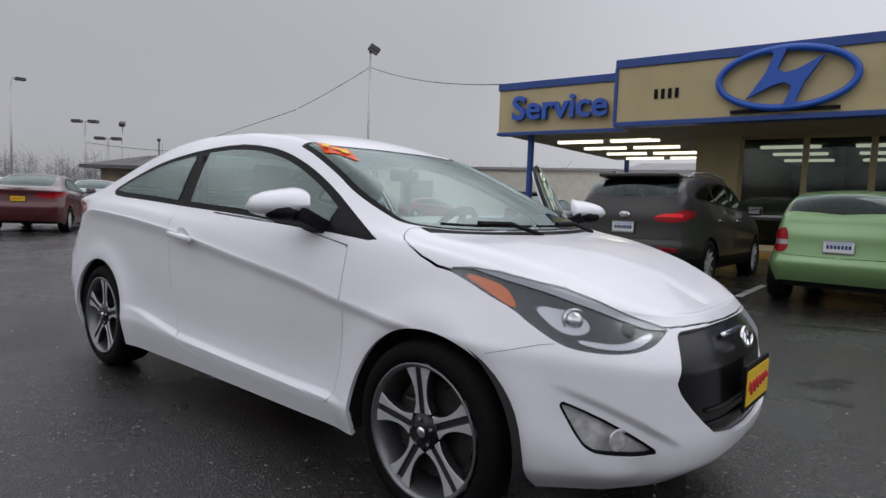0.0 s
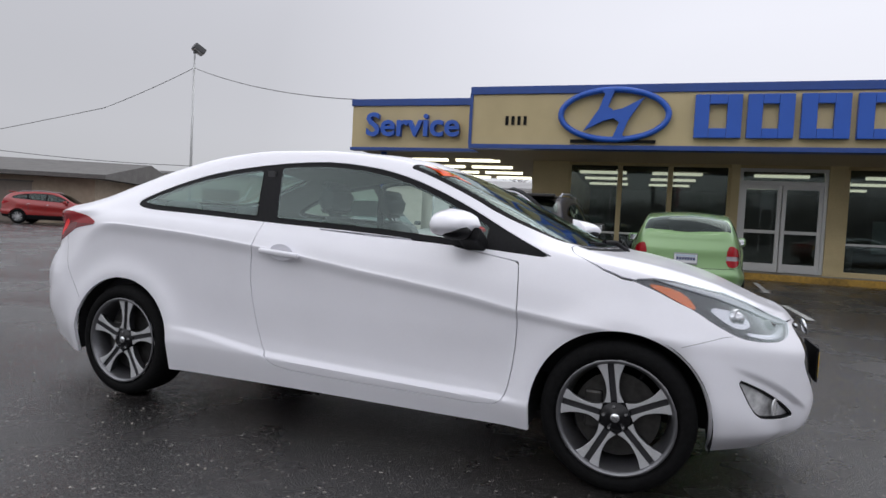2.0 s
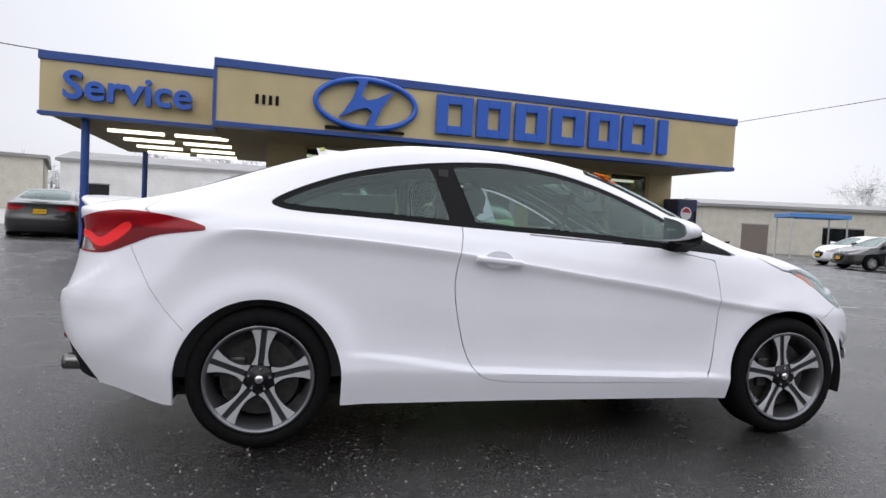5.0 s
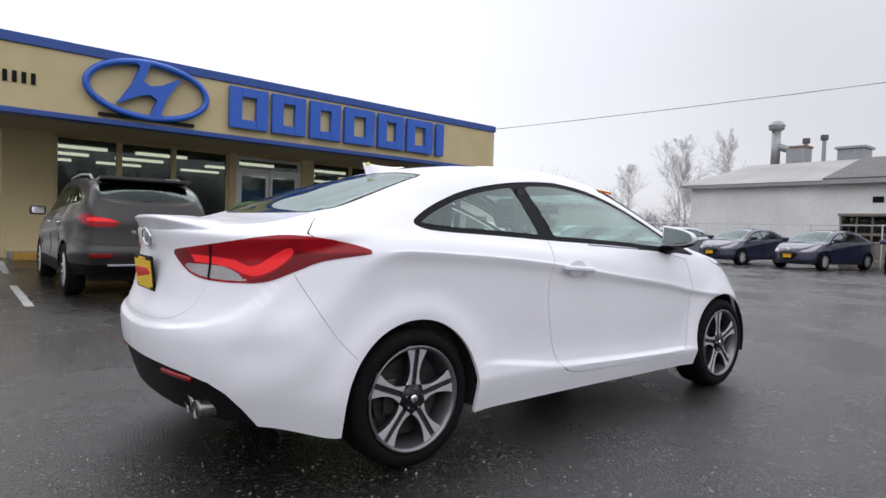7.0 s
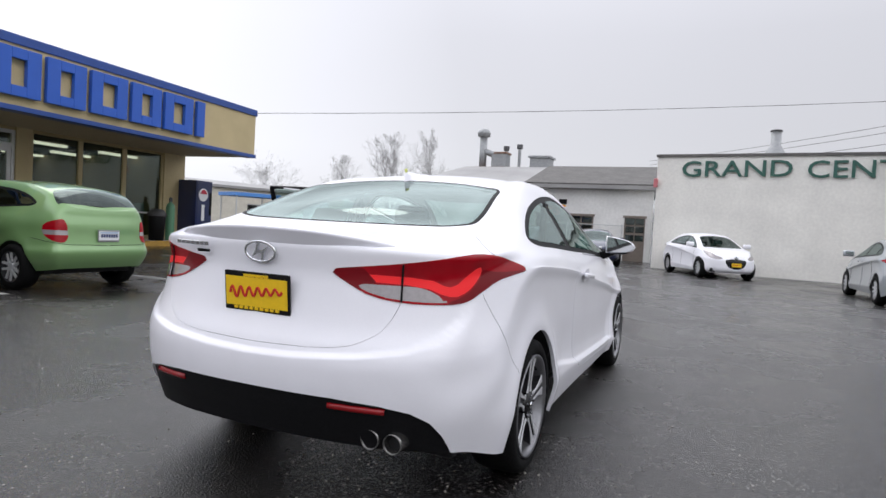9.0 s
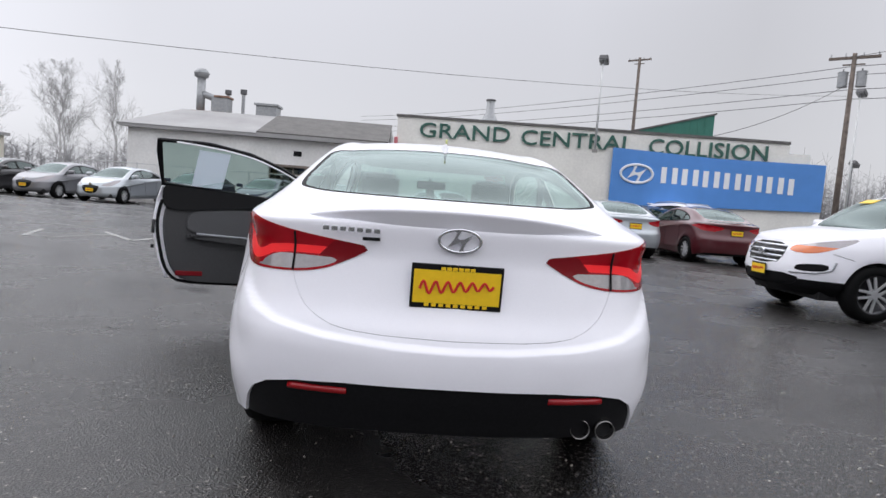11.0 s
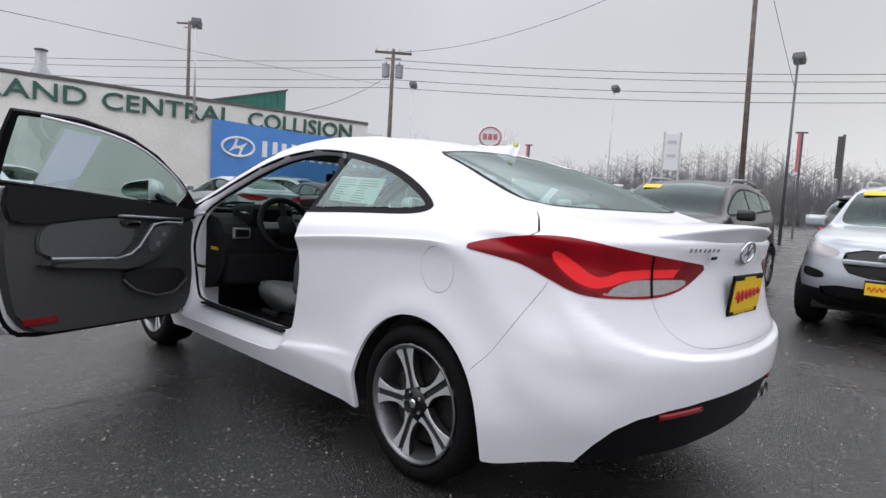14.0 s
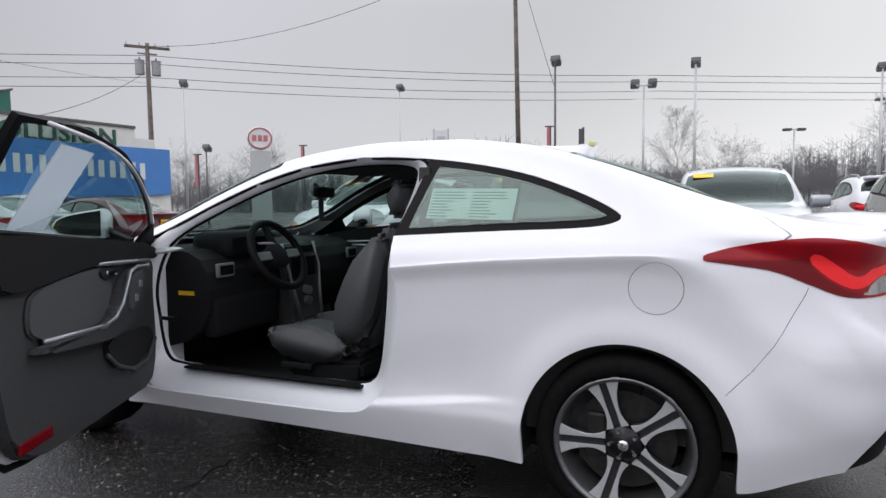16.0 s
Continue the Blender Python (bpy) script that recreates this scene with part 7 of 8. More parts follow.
def recolour(src, colour, m, label):
    """A copy of a parked car in another paint."""
    c = copy_thing(src, m)
    done = {}
    paint_old = [o for o in src.children if o.name.startswith("body_shell")][0].data.materials[0]
    for o in c.children_recursive:
        if o.type == "MESH" and o.data.materials[0] == paint_old:
            if o.data.name not in done:
                done[o.data.name] = o.data.copy()
                done[o.data.name].materials[0] = colour
            o.data = done[o.data.name]
    return tagged(c, label, "car")


recolour(sedan, SILVER_PAINT, pose(21.6, 11.7, 0, 0, 0, 172), "silver four-door sedan with yellow dealer plate")
recolour(sedan, GREY_PAINT, pose(22.2, 14.4, 0, 0, 0, 170), "grey four-door sedan in the parked row")
recolour(sedan, BLACK_PAINT, pose(22.6, 17.2, 0, 0, 0, 170), "black four-door sedan in the parked row")
recolour(sedan, WHITE, pose(19.0, -1.35, 0, 0, 0, 204), "white compact car parked beside the cream wall")
recolour(sedan, SILVER_PAINT, pose(13.0, -5.6, 0, 0, 0, 2), "silver sedan parked tail-on before the banner")
recolour(sedan, MAROON, pose(12.7, -8.1, 0, 0, 0, 2), "maroon sedan parked tail-on before the banner")
recolour(sedan, BLACK_PAINT, pose(17.0, -8.6, 0, 0, 0, 200), "black sedan parked below the banner")
recolour(sedan, MAROON, pose(-16.1, 3.2, 0, 0, 0, 150), "maroon sedan parked on the far side of the lot")
recolour(sedan, SILVER_PAINT, pose(-17.27, 15.07, 0, 0, 0, 160), "silver sedan parked near the low workshop")


# ---- surroundings: the workshop beside the body shop ----
SHOP_WHITE = mat("white_block_wall", (0.74, 0.735, 0.72), rough=0.85, grain=0.06, scale=8, stain=0.10, stain_scale=0.6, bump=0.1, bump_scale=30)
PALE_ROOF = mat("pale_metal_roof", (0.30, 0.295, 0.295), rough=0.6, grain=0.06, scale=12, stain=0.14, stain_scale=0.5)
SASH = mat("brown_garage_door", (0.20, 0.165, 0.14), rough=0.6, grain=0.1, scale=12)
DARK_PANE = glass_mat("dim_window_glass", (0.10, 0.11, 0.11), 0.12)
# POLE_PALE and WOOD_POLE: own tones lightened further to stand in for haze.
POLE_PALE = mat("pale_painted_steel", (0.55, 0.56, 0.56), rough=0.5, metal=0.3, grain=0.08, scale=9)
POLE_DARK = mat("dark_painted_steel", (0.11, 0.112, 0.118), rough=0.5, metal=0.3, grain=0.1, scale=9)
WOOD_POLE = mat("weathered_brown_timber", (0.15, 0.122, 0.105), rough=0.9, grain=0.3, scale=6, stain=0.2)
LAMP_CASE = mat("grey_lamp_casing", (0.10, 0.10, 0.105), rough=0.5, metal=0.3, grain=0.1)
LAMP_LENS = mat("frosted_lamp_lens", (0.42, 0.43, 0.44), rough=0.3)
WIRE = mat("black_cable", (0.09, 0.09, 0.095), rough=0.6)
# Sign red with haze mixed into its colour, paler and pinker.
HAZED_RED = mat("haze_paled_red", (0.55, 0.17, 0.19), rough=0.5, stain=0.08)
RED_SIGN = mat("red_sign_face", (0.50, 0.03, 0.06), rough=0.4, stain=0.06)
LINE = mat("worn_white_line_paint", (0.36, 0.36, 0.35), rough=0.6, grain=0.35, scale=25, stain=0.3, stain_scale=3)
TAN_FAR = mat("tan_plank_wall", (0.36, 0.29, 0.22), rough=0.85, grain=0.08, scale=5, stain=0.1)
CREAM_FAR = mat("cream_metal_wall", (0.60, 0.57, 0.49), rough=0.7, grain=0.05, scale=5, stain=0.08)
YARD = mat("pale_concrete_yard", (0.42, 0.415, 0.405), rough=0.55, grain=0.1, scale=6, stain=0.12)
BIN_YELLOW = mat("yellow_bin_plastic", (0.62, 0.42, 0.03), rough=0.5, grain=0.06)
VEND_BLUE = mat("dark_blue_cabinet", (0.012, 0.022, 0.09), rough=0.3, coat=0.4)
GAS_GREEN = mat("green_cylinder_paint", (0.10, 0.26, 0.15), rough=0.45, grain=0.1)


def local_frame(x0, y0, x1, y1):
    """Pose with local x from one corner of a wall to the other, local y behind it."""
    return pose(x0, y0, 0, 0, 0, math.degrees(math.atan2(y1 - y0, x1 - x0))), math.hypot(x1 - x0, y1 - y0)


W, length = local_frame(27.0, 14.0, 27.0, 1.3)
work = empty("workshop_building", W)
tagged(work, "white block workshop with grey roofs and garage doors", "building")
# front wall with garage openings
cuts = ((6.9, 9.9), (11.4, 12.4))
xs_ = [0.0] + [c for ab in cuts for c in ab] + [length]
for a0, a1 in zip(xs_[::2], xs_[1::2]):
    part("front_wall", box(a0, a1, 0, 0.25, 0, 3.5), SHOP_WHITE, work, "white painted block wall")
for a0, a1 in cuts:
    part("front_wall", box(a0, a1, 0, 0.25, 2.15, 3.5), SHOP_WHITE, work)
    door = part("garage_door", box(a0, a1, 0.12, 0.17, 0, 2.15), SASH, work, "brown sectional garage door")
    part("door_header", box(a0 - 0.06, a1 + 0.06, -0.04, 0.0, 2.13, 2.24), SASH, door)
    n_ = max(2, int((a1 - a0) / 0.55))
    for k in range(n_):
        w0 = a0 + 0.08 + (a1 - a0 - 0.1) * k / n_
        for z in (1.0, 1.42, 1.80):
            part("pane", box(w0, w0 + (a1 - a0) / n_ - 0.10, 0.10, 0.122, z, z + 0.30), DARK_PANE, door)
part("eave_trim", box(-0.3, 7.2, -0.35, -0.05, 3.5, 3.62), PALE_ROOF, work)
slope = part("pale_roof", prism([(0, 0), (6.9, 0), (6.9, 4.6), (1.5, 4.6)], -0.06, 0.06), PALE_ROOF, work, "pale grey metal roof")
slope.matrix_basis = pose(-0.4, -0.35, 3.62, -73, 0, 0) @ Matrix.Diagonal((1, 1, 1, 1))
slope = part("dark_roof", box(0, 6.5, 0, 5.0, -0.06, 0.06), ROOF_DARK, work, "weathered dark roof")
slope.matrix_basis = pose(6.3, -0.40, 3.70, 16, 0, 0)
part("dark_fascia", box(6.3, 12.8, -0.42, -0.36, 3.50, 3.70), PALE_ROOF, work)
part("roof_back", box(0.9, 12.8, 4.0, 9.0, 3.6, 4.8), PALE_ROOF, work)
part("end_wall", box(-0.05, 0.2, 0.25, 9.0, 0, 3.6), SHOP_WHITE, work)
part("vent_grille", box(8.1, 8.5, -0.03, 0.01, 2.70, 2.95), BLACK_TRIM, work)
# roof plant
duct = empty("exhaust_stack", pose(33.6, 12.75, 0.3))
tagged(duct, "galvanised exhaust stack with rain cap and rusty base", "duct")
part("duct_pipe", cyl((0, 0, 4.7), (0, 0, 6.9), 0.24, n=20), GALV, duct, smooth=True)
part("cap", lathe([(0.24, 6.9), (0.40, 6.98), (0.42, 7.22), (0.30, 7.42), (0.0, 7.5)], 20, "z"), GALV, duct, smooth=True)
part("cap_rim", lathe([(0.43, 7.16), (0.45, 7.19), (0.43, 7.22)], 20, "z"), GALV, duct)
part("elbow", cyl((0, 0.0, 6.05), (0, -0.85, 5.75), 0.20, n=14), GALV, duct, smooth=True)
part("fan_box", box(-0.45, 0.45, -1.75, -0.75, 4.95, 5.80, 0.03), GALV, duct)
part("fan_lid", box(-0.5, 0.5, -1.8, -0.9, 5.80, 5.92, 0.02), RUST, duct)
part("rusty_base", box(-0.6, 0.6, -1.85, 0.35, 4.0, 4.95, 0.02), RUST, duct, "rusty duct base")
for y, z in ((11.15, 6.65), (10.25, 6.75)):
    f_ = empty("roof_flue", pose(33.6, y, 0))
    tagged(f_, "thin grey flue pipe on the workshop roof", "flue")
    part("pipe", cyl((0, 0, 4.5), (0, 0, z - 0.3), 0.10, n=12), GALV, f_)
    part("cap", lathe([(0.11, z - 0.32), (0.19, z - 0.28), (0.19, z - 0.02), (0.0, z)], 14, "z"), LAMP_CASE, f_)
hv = part("roof_ventilator", box(32.4, 33.6, 8.0, 9.2, 4.4, 5.75, 0.03), GALV)
tagged(hv, "grey sheet-metal ventilator box on the roof", "ventilator")
part("lid", box(32.3, 33.7, 7.9, 9.3, 5.75, 5.88, 0.02), GALV, hv)
# fence before the workshop
fence = empty("wire_fence", pose(25.6, 15.5, 0, 0, 0, -90))
tagged(fence, "thin grey wire fence behind the parked row", "fence")
for k in range(6):
    part("post", cyl((k * 2.6, 0, 0), (k * 2.6, 0, 1.75), 0.03, n=8), POLE_PALE, fence)
for z in (0.3, 1.02, 1.7):
    part("rail", cyl((0, 0, z), (13.0, 0, z), 0.017, n=6), POLE_PALE, fence)
# on the body shop's roof
cone = empty("roof_vent", GC @ pose(3.55, 5.0, 0.35))
tagged(cone, "grey conical roof vent with a short pipe", "vent")
part("pipe", cyl((0, 0, 3.4), (0, 0, 5.75), 0.20, n=16), GALV, cone, smooth=True)
part("cone", lathe([(0.55, 4.35), (0.42, 4.75), (0.22, 5.1)], 18, "z"), GALV, cone, smooth=True)
part("rim", lathe([(0.22, 5.70), (0.25, 5.74), (0.22, 5.78)], 16, "z"), LAMP_CASE, cone)
gab = empty("green_gable_building", GC @ pose(0, 11.7, 0))
tagged(gab, "green metal-clad gable behind the body shop", "building")
part("gable_wall", prism([(10.2, 3.3), (16.1, 3.3), (16.1, 7.1), (10.2, 5.5)], 0, 4), GREEN_ROOF, gab, "green metal cladding")
part("gable_trim", prism([(10.1, 5.47), (16.2, 7.13), (16.2, 7.23), (10.1, 5.57)], -0.06, 4.1), ROOF_DARK, gab)
for k in range(14):
    x = 10.4 + k * 0.4
    part("panel_rib", box(x, x + 0.05, -0.03, 0.0, 3.3, 5.50 + (x - 10.2) * 0.27), GREEN_ROOF, gab)
wl_ = part("wall_lamp", box(-0.08, 0.06, -0.16, 0.0, 3.2, 3.55, 0.03), HAZED_RED)
wl_.matrix_world = GC
tagged(wl_, "small red lamp box at the wall corner", "lamp")


# ---- poles, lamps and wires ----
def lamp_pole(x, y, h, heads=1, yaw=0.0, r=0.07, material=None, label="pale steel lot lamp pole with a floodlight", head=0.55, crossarm=0.9):
    material = material or POLE_PALE
    p = empty("street_lamp", pose(x, y, 0, 0, 0, yaw))
    tagged(p, label, "lamp post", group="lot lamp poles")
    part("pole", cyl((0, 0, 0), (0, 0, h), r, r * 0.6, 12), material, p, smooth=True)
    part("base_plate", cyl((0, 0, 0), (0, 0, 0.12), r * 2.2, n=12), CONCRETE, p)
    s = head / 0.55
    offs = (0.0,) if heads == 1 else (-crossarm / 2, crossarm / 2)
    if heads > 1:
        part("crossarm", cyl((-crossarm / 2, 0, h), (crossarm / 2, 0, h), r * 0.5, n=8), material, p)
    for o in offs:
        c = part("lamp_head", box(-0.21 * s, 0.21 * s, -0.24 * s, 0.24 * s, -0.13 * s, 0.13 * s, 0.05 * s), LAMP_CASE, p, "grey floodlight casing")
        c.matrix_basis = pose(o, -0.16 * s, h + 0.12 * s, 28, 0, 0)
        part("lens", box(-0.18 * s, 0.18 * s, -0.20 * s, 0.20 * s, -0.145 * s, -0.128 * s), LAMP_LENS, c)
        part("bracket", box(o - 0.04, o + 0.04, -0.04, 0.04, h - 0.08, h + 0.1), LAMP_CASE, p)
    return p


def shoebox_pole(x, y, h, heads=2, yaw=0.0):
    p = empty("street_lamp", pose(x, y, 0, 0, 0, yaw))
    tagged(p, "grey lot lamp post with flat box heads", "lamp post", group="lot lamp poles")
    part("pole", cyl((0, 0, 0), (0, 0, h), 0.09, 0.07, 12), POLE_PALE, p, smooth=True)
    for k in range(heads):
        s = 1 if k == 0 else -1
        part("arm", box(min(0, s * 0.35), max(0, s * 0.35), -0.03, 0.03, h - 0.10, h - 0.04), POLE_PALE, p)
        c = part("lamp_head", box(s * 0.3 if s > 0 else -0.95, 0.95 if s > 0 else -0.3, -0.22, 0.22, h - 0.17, h + 0.04, 0.02), LAMP_CASE, p, "flat box lamp head")
        part("lens", box(s * 0.36 if s > 0 else -0.9, 0.9 if s > 0 else -0.36, -0.17, 0.17, h - 0.19, h - 0.172), LAMP_LENS, c)
    return p


def wire(pts, sag=0.0, r=0.012, label="thin black overhead cable"):
    bm = bmesh.new()
    line = []
    for a, b_ in zip(pts, pts[1:]):
        a, b_ = Vector(a), Vector(b_)
        for f_ in np.linspace(0, 1, 14, endpoint=False):
            line.append(a.lerp(b_, f_) - Vector((0, 0, 4 * sag * f_ * (1 - f_))))
    line.append(Vector(pts[-1]))
    add_tube(bm, line, r, 5)
    return tagged(part("overhead_wire", bm, WIRE, smooth=True), label, "cable", group="overhead wires")


lamp_pole(-15.6, 14.35, 6.95, 1, 150, 0.06, head=0.5)
shoebox_pole(-47.3, 15.1, 6.2, 2, 40)
shoebox_pole(-46.0, 16.2, 5.0, 2, 40)
lamp_pole(-45.2, 16.9, 5.9, 1, 60, 0.07)
lamp_pole(-43.0, 18.6, 4.9, 1, 60, 0.08, material=POLE_DARK, head=0.3)
shoebox_pole(-51.7, 11.6, 9.2, 1, 90)
lamp_pole(18.88, -17.28, 6.43, 1, 30, 0.05, head=0.42)
roof_lamp = lamp_pole(19.42, -7.11, 3.5, 1, 60, 0.05, head=0.45, label="roof-mounted floodlight pole on the body shop")
roof_lamp.matrix_world = pose(19.42, -7.11, 3.4, 0, 0, 60)
lamp_pole(10.85, -21.93, 6.36, 1, 0, 0.04, head=0.40)
lamp_pole(4.26, -24.02, 7.30, 1, 0, 0.07, POLE_DARK, "dark steel lamp pole with a floodlight", 0.55)
lamp_pole(-1.41, -30.0, 7.9, 1, 0, 0.09, head=0.6)
lamp_pole(1.17, -32.0, 7.45, 2, 10, 0.08, head=0.6, crossarm=0.9)
lamp_pole(-9.92, -33.6, 7.6, 1, 0, 0.08, head=0.55)
shoebox_pole(-16.0, -58.0, 9.5, 2, 0)
shoebox_pole(-9.5, -60.0, 7.6, 2, 20)
lamp_pole(33.0, -28.0, 5.2, 1, 20, 0.08, POLE_DARK, "dark lamp pole beyond the body shop", 0.6)
lamp_pole(27.0, -27.0, 4.8, 1, 20, 0.07, POLE_DARK, "dark lamp pole beyond the body shop", 0.6)


def utility_pole(x, y, h, r, material, label, arms=True, cans=2, lean=(0, 0)):
    p = empty("utility_pole", pose(x, y, 0, lean[0], lean[1], 0))
    tagged(p, label, "utility pole", group="utility poles")
    part("pole", cyl((0, 0, -0.3), (0, 0, h), r, r * 0.62, 14), material, p, smooth=True)
    if arms:
        ar = part("crossarm", box(-1.15, 1.15, -0.06, 0.06, h - 0.30, h - 0.16), material, p)
        ar.matrix_basis = pose(0, 0, 0, 0, 0, 48)
        for o in (-1.05, -0.4, 0.4, 1.05):
            part("insulator", cyl((o, 0, h - 0.16), (o, 0, h + 0.02), 0.045, 0.03, 8), LAMP_LENS, ar)
        part("brace", box(-0.5, 0.5, -0.03, 0.03, h - 0.62, h - 0.55), material, ar)
    for k in range(cans):
        s = -1 if k else 1
        c = Matrix.Rotation(radians(48), 4, "Z") @ Vector((s * 0.42, 0, 0))
        t_ = part("transformer", cyl((c.x, c.y, h - 1.75), (c.x, c.y, h - 1.0), 0.24, n=16), GALV, p, "grey transformer can", smooth=False)
        part("bushing", cyl((c.x, c.y, h - 1.0), (c.x, c.y, h - 0.8), 0.05, 0.035, 8), LAMP_CASE, t_)
        part("lid", cyl((c.x, c.y, h - 1.02), (c.x, c.y, h - 0.96), 0.26, n=16), GALV, t_)
    return p


utility_pole(26.92, -22.77, 10.37, 0.17, WOOD_POLE, "brown timber utility pole with crossarm and transformers")
utility_pole(54.7, -21.55, 16.2, 0.21, WOOD_POLE, "tall grey timber utility pole with short crossarms", True, 0)
big = utility_pole(5.83, -23.9, 14.2, 0.125, WOOD_POLE, "thick brown timber pole leaning slightly", False, 0, (0.6, 1.2))
can = part("pole_transformer", cyl((0.35, 0.0, 10.6), (0.35, 0.0, 11.4), 0.22, n=14), GALV, big)

wire([(-15.6, 14.35, 6.35), (-6.75, 11.05, 4.28)], 0.22)
wire([(-15.6, 14.35, 6.35), (-17.5, 12.2, 4.5), (-38.0, 14.5, 2.9)], 0.05)
wire([(-47.3, 15.1, 4.6), (-38.0, 21.0, 4.2), (-26.0, 30.0, 4.2)], 0.25, 0.02)
wire([(10.2, 11.1, 4.22), (26.92, -22.77, 8.15)], 0.42, 0.009)
for k, (za, zb) in enumerate(((9.7, 9.4), (9.25, 9.0), (8.5, 8.4), (8.0, 7.9))):
    wire([(26.92, -22.77, za), (0.9, -39.6, zb), (-60.0, -72.0, zb + 1.0)], 0.35, 0.018)
    wire([(26.92, -22.77, za), (70.0, 6.0, za + 0.5)], 0.5, 0.018)
wire([(26.92, -22.77, 10.2), (6.1, -24.0, 13.0)], 1.3, 0.015)
wire([(6.1, -24.0, 13.0), (-40.0, -36.0, 13.5)], 1.0, 0.015)
wire([(5.95, -23.9, 12.0), (4.26, -24.02, 6.2)], 0.1, 0.012)
wire([(26.92, -22.77, 8.9), (21.6, -11.2, 4.3)], 0.5, 0.015)

# ---- far signs ----
# The oval's white and weak red have the mist put into them.
oval = empty("oval_sign", pose(35.8, -43.0, -0.8, 0, 0, 40))
tagged(oval, "white oval sign with haze-paled red rim on pylon", "sign")
part("pylon", box(-0.9, 0.9, -0.25, 0.25, 0, 7.2, 0.05), POLE_PALE, oval)
part("face", lathe([(0.0, 0.32), (1.05, 0.32), (1.15, 0.25), (1.15, -0.25), (1.05, -0.32), (0.0, -0.32)], 36, "y"), BANNER_WHITE, oval, "white sign face").matrix_basis = pose(0, 0, 8.3) @ Matrix.Diagonal((1.0, 1, 0.9, 1))
for y in (0.33, -0.33):
    for x in (-0.5, 0.0, 0.5):
        part("bar", box(x - 0.19, x + 0.19, y - 0.02, y + 0.02, 8.02, 8.58, 0.02), HAZED_RED, oval)
    bm = bmesh.new()
    add_tube(bm, [(1.02 * math.cos(t), y, 8.3 + 0.92 * math.sin(t)) for t in np.linspace(0, 2 * math.pi, 36, endpoint=False)], 0.075, 6, True)
    part("rim", bm, HAZED_RED, oval, "haze-paled red rim", smooth=True)
# Pylon posts and bars are paled in colour for the mist.
pyl = empty("pylon_sign", pose(18.5, -45.0, 0, 0, 0, 25))
tagged(pyl, "white pylon sign with mist-paled grey bars", "sign")
for x in (-0.6, 0.6):
    part("post", box(x - 0.08, x + 0.08, -0.08, 0.08, 0, 7.6), POLE_PALE, pyl)
part("face", box(-0.55, 0.55, -0.12, 0.12, 4.6, 7.5, 0.03), BANNER_WHITE, pyl)
for z in (5.6, 6.7):
    part("bar", box(-0.33, 0.33, 0.12, 0.14, z, z + 0.24), POLE_PALE, pyl)
for x, y, h in ((34.6, -34.1, 5.4), (30.5, -42.3, 6.6), (8.5, -42.0, 6.9)):
    rp = empty("blade_sign", pose(x, y, 0, 0, 0, 20))
    tagged(rp, "narrow red blade sign on a post", "sign", group="red blade signs")
    part("post", cyl((0, 0, 0), (0, 0, h), 0.07, n=10), POLE_DARK, rp)
    part("blade", box(0.05, 0.26, -0.06, 0.06, h - 2.6, h - 0.1, 0.03), HAZED_RED, rp)
    part("arm", box(-0.3, 0.4, -0.04, 0.04, h - 0.1, h), LAMP_CASE, rp)
bs = empty("blade_sign", pose(5.75, -40.0, -0.5, 0, 0, 10))
tagged(bs, "dark grey blade sign on a steel post", "sign")
part("post", cyl((0, 0, 0), (0, 0, 6.9), 0.08, n=10), POLE_DARK, bs)
part("blade", box(0.06, 0.32, -0.06, 0.06, 4.3, 6.8, 0.03), LAMP_CASE, bs)


# ---- low buildings on the other sides ----
def shed(name, label, x0, y0, x1, y1, depth, wall_h, ridge_h, wall_mat, roof_mat, openings=(), overhang=0.5):
    m, n = local_frame(x0, y0, x1, y1)
    b = empty(name, m)
    tagged(b, label, "building")
    part("wall", box(0, n, 0, 0.25, 0, wall_h), wall_mat, b)
    part("wall", box(0, 0.25, 0.25, depth, 0, wall_h), wall_mat, b)
    part("wall", box(n - 0.25, n, 0.25, depth, 0, wall_h), wall_mat, b)
    part("wall", box(0.25, n - 0.25, depth - 0.25, depth, 0, wall_h), wall_mat, b)
    bm = bmesh.new()
    o = overhang
    prof = [(-o, wall_h - 0.05), (-o, wall_h + 0.18), (depth / 2, ridge_h), (depth + o, wall_h + 0.18), (depth + o, wall_h - 0.05)]
    a = [bm.verts.new((-o, y, z)) for y, z in prof]
    c = [bm.verts.new((n + o, y, z)) for y, z in prof]
    bm.faces.new(a)
    bm.faces.new(c[::-1])
    for i in range(len(prof)):
        j = (i + 1) % len(prof)
        bm.faces.new((a[i], c[i], c[j], a[j]))
    part("roof", bm, roof_mat, b)
    for s0, s1, z0, z1, mt in openings:
        w = part("window" if z0 > 0.5 else "door", box(s0, s1, -0.03, 0.0, z0, z1), mt, b)
        part("lintel", box(s0 - 0.06, s1 + 0.06, -0.06, 0.0, z1, z1 + 0.09), roof_mat, w)
    return b


shed("tan_workshop", "low tan plank building with dark overhanging roof", -42.0, 14.2, -29.0, 21.2, 12, 2.6, 3.9, TAN_FAR, ROOF_DARK,
     ((1.5, 3.5, 0, 2.1, SASH), (6.0, 7.2, 0.9, 2.0, DARK_PANE), (9.0, 11.5, 0, 2.2, SASH)), 0.9)
fl = empty("roof_flue", pose(-36.3, 19.2, 0))
tagged(fl, "dark flue on the tan building's roof", "flue")
part("pipe", cyl((0, 0, 3.0), (0, 0, 4.2), 0.14, n=12), LAMP_CASE, fl)
part("cap", cyl((0, 0, 4.2), (0, 0, 4.45), 0.26, 0.2, 12), LAMP_CASE, fl)
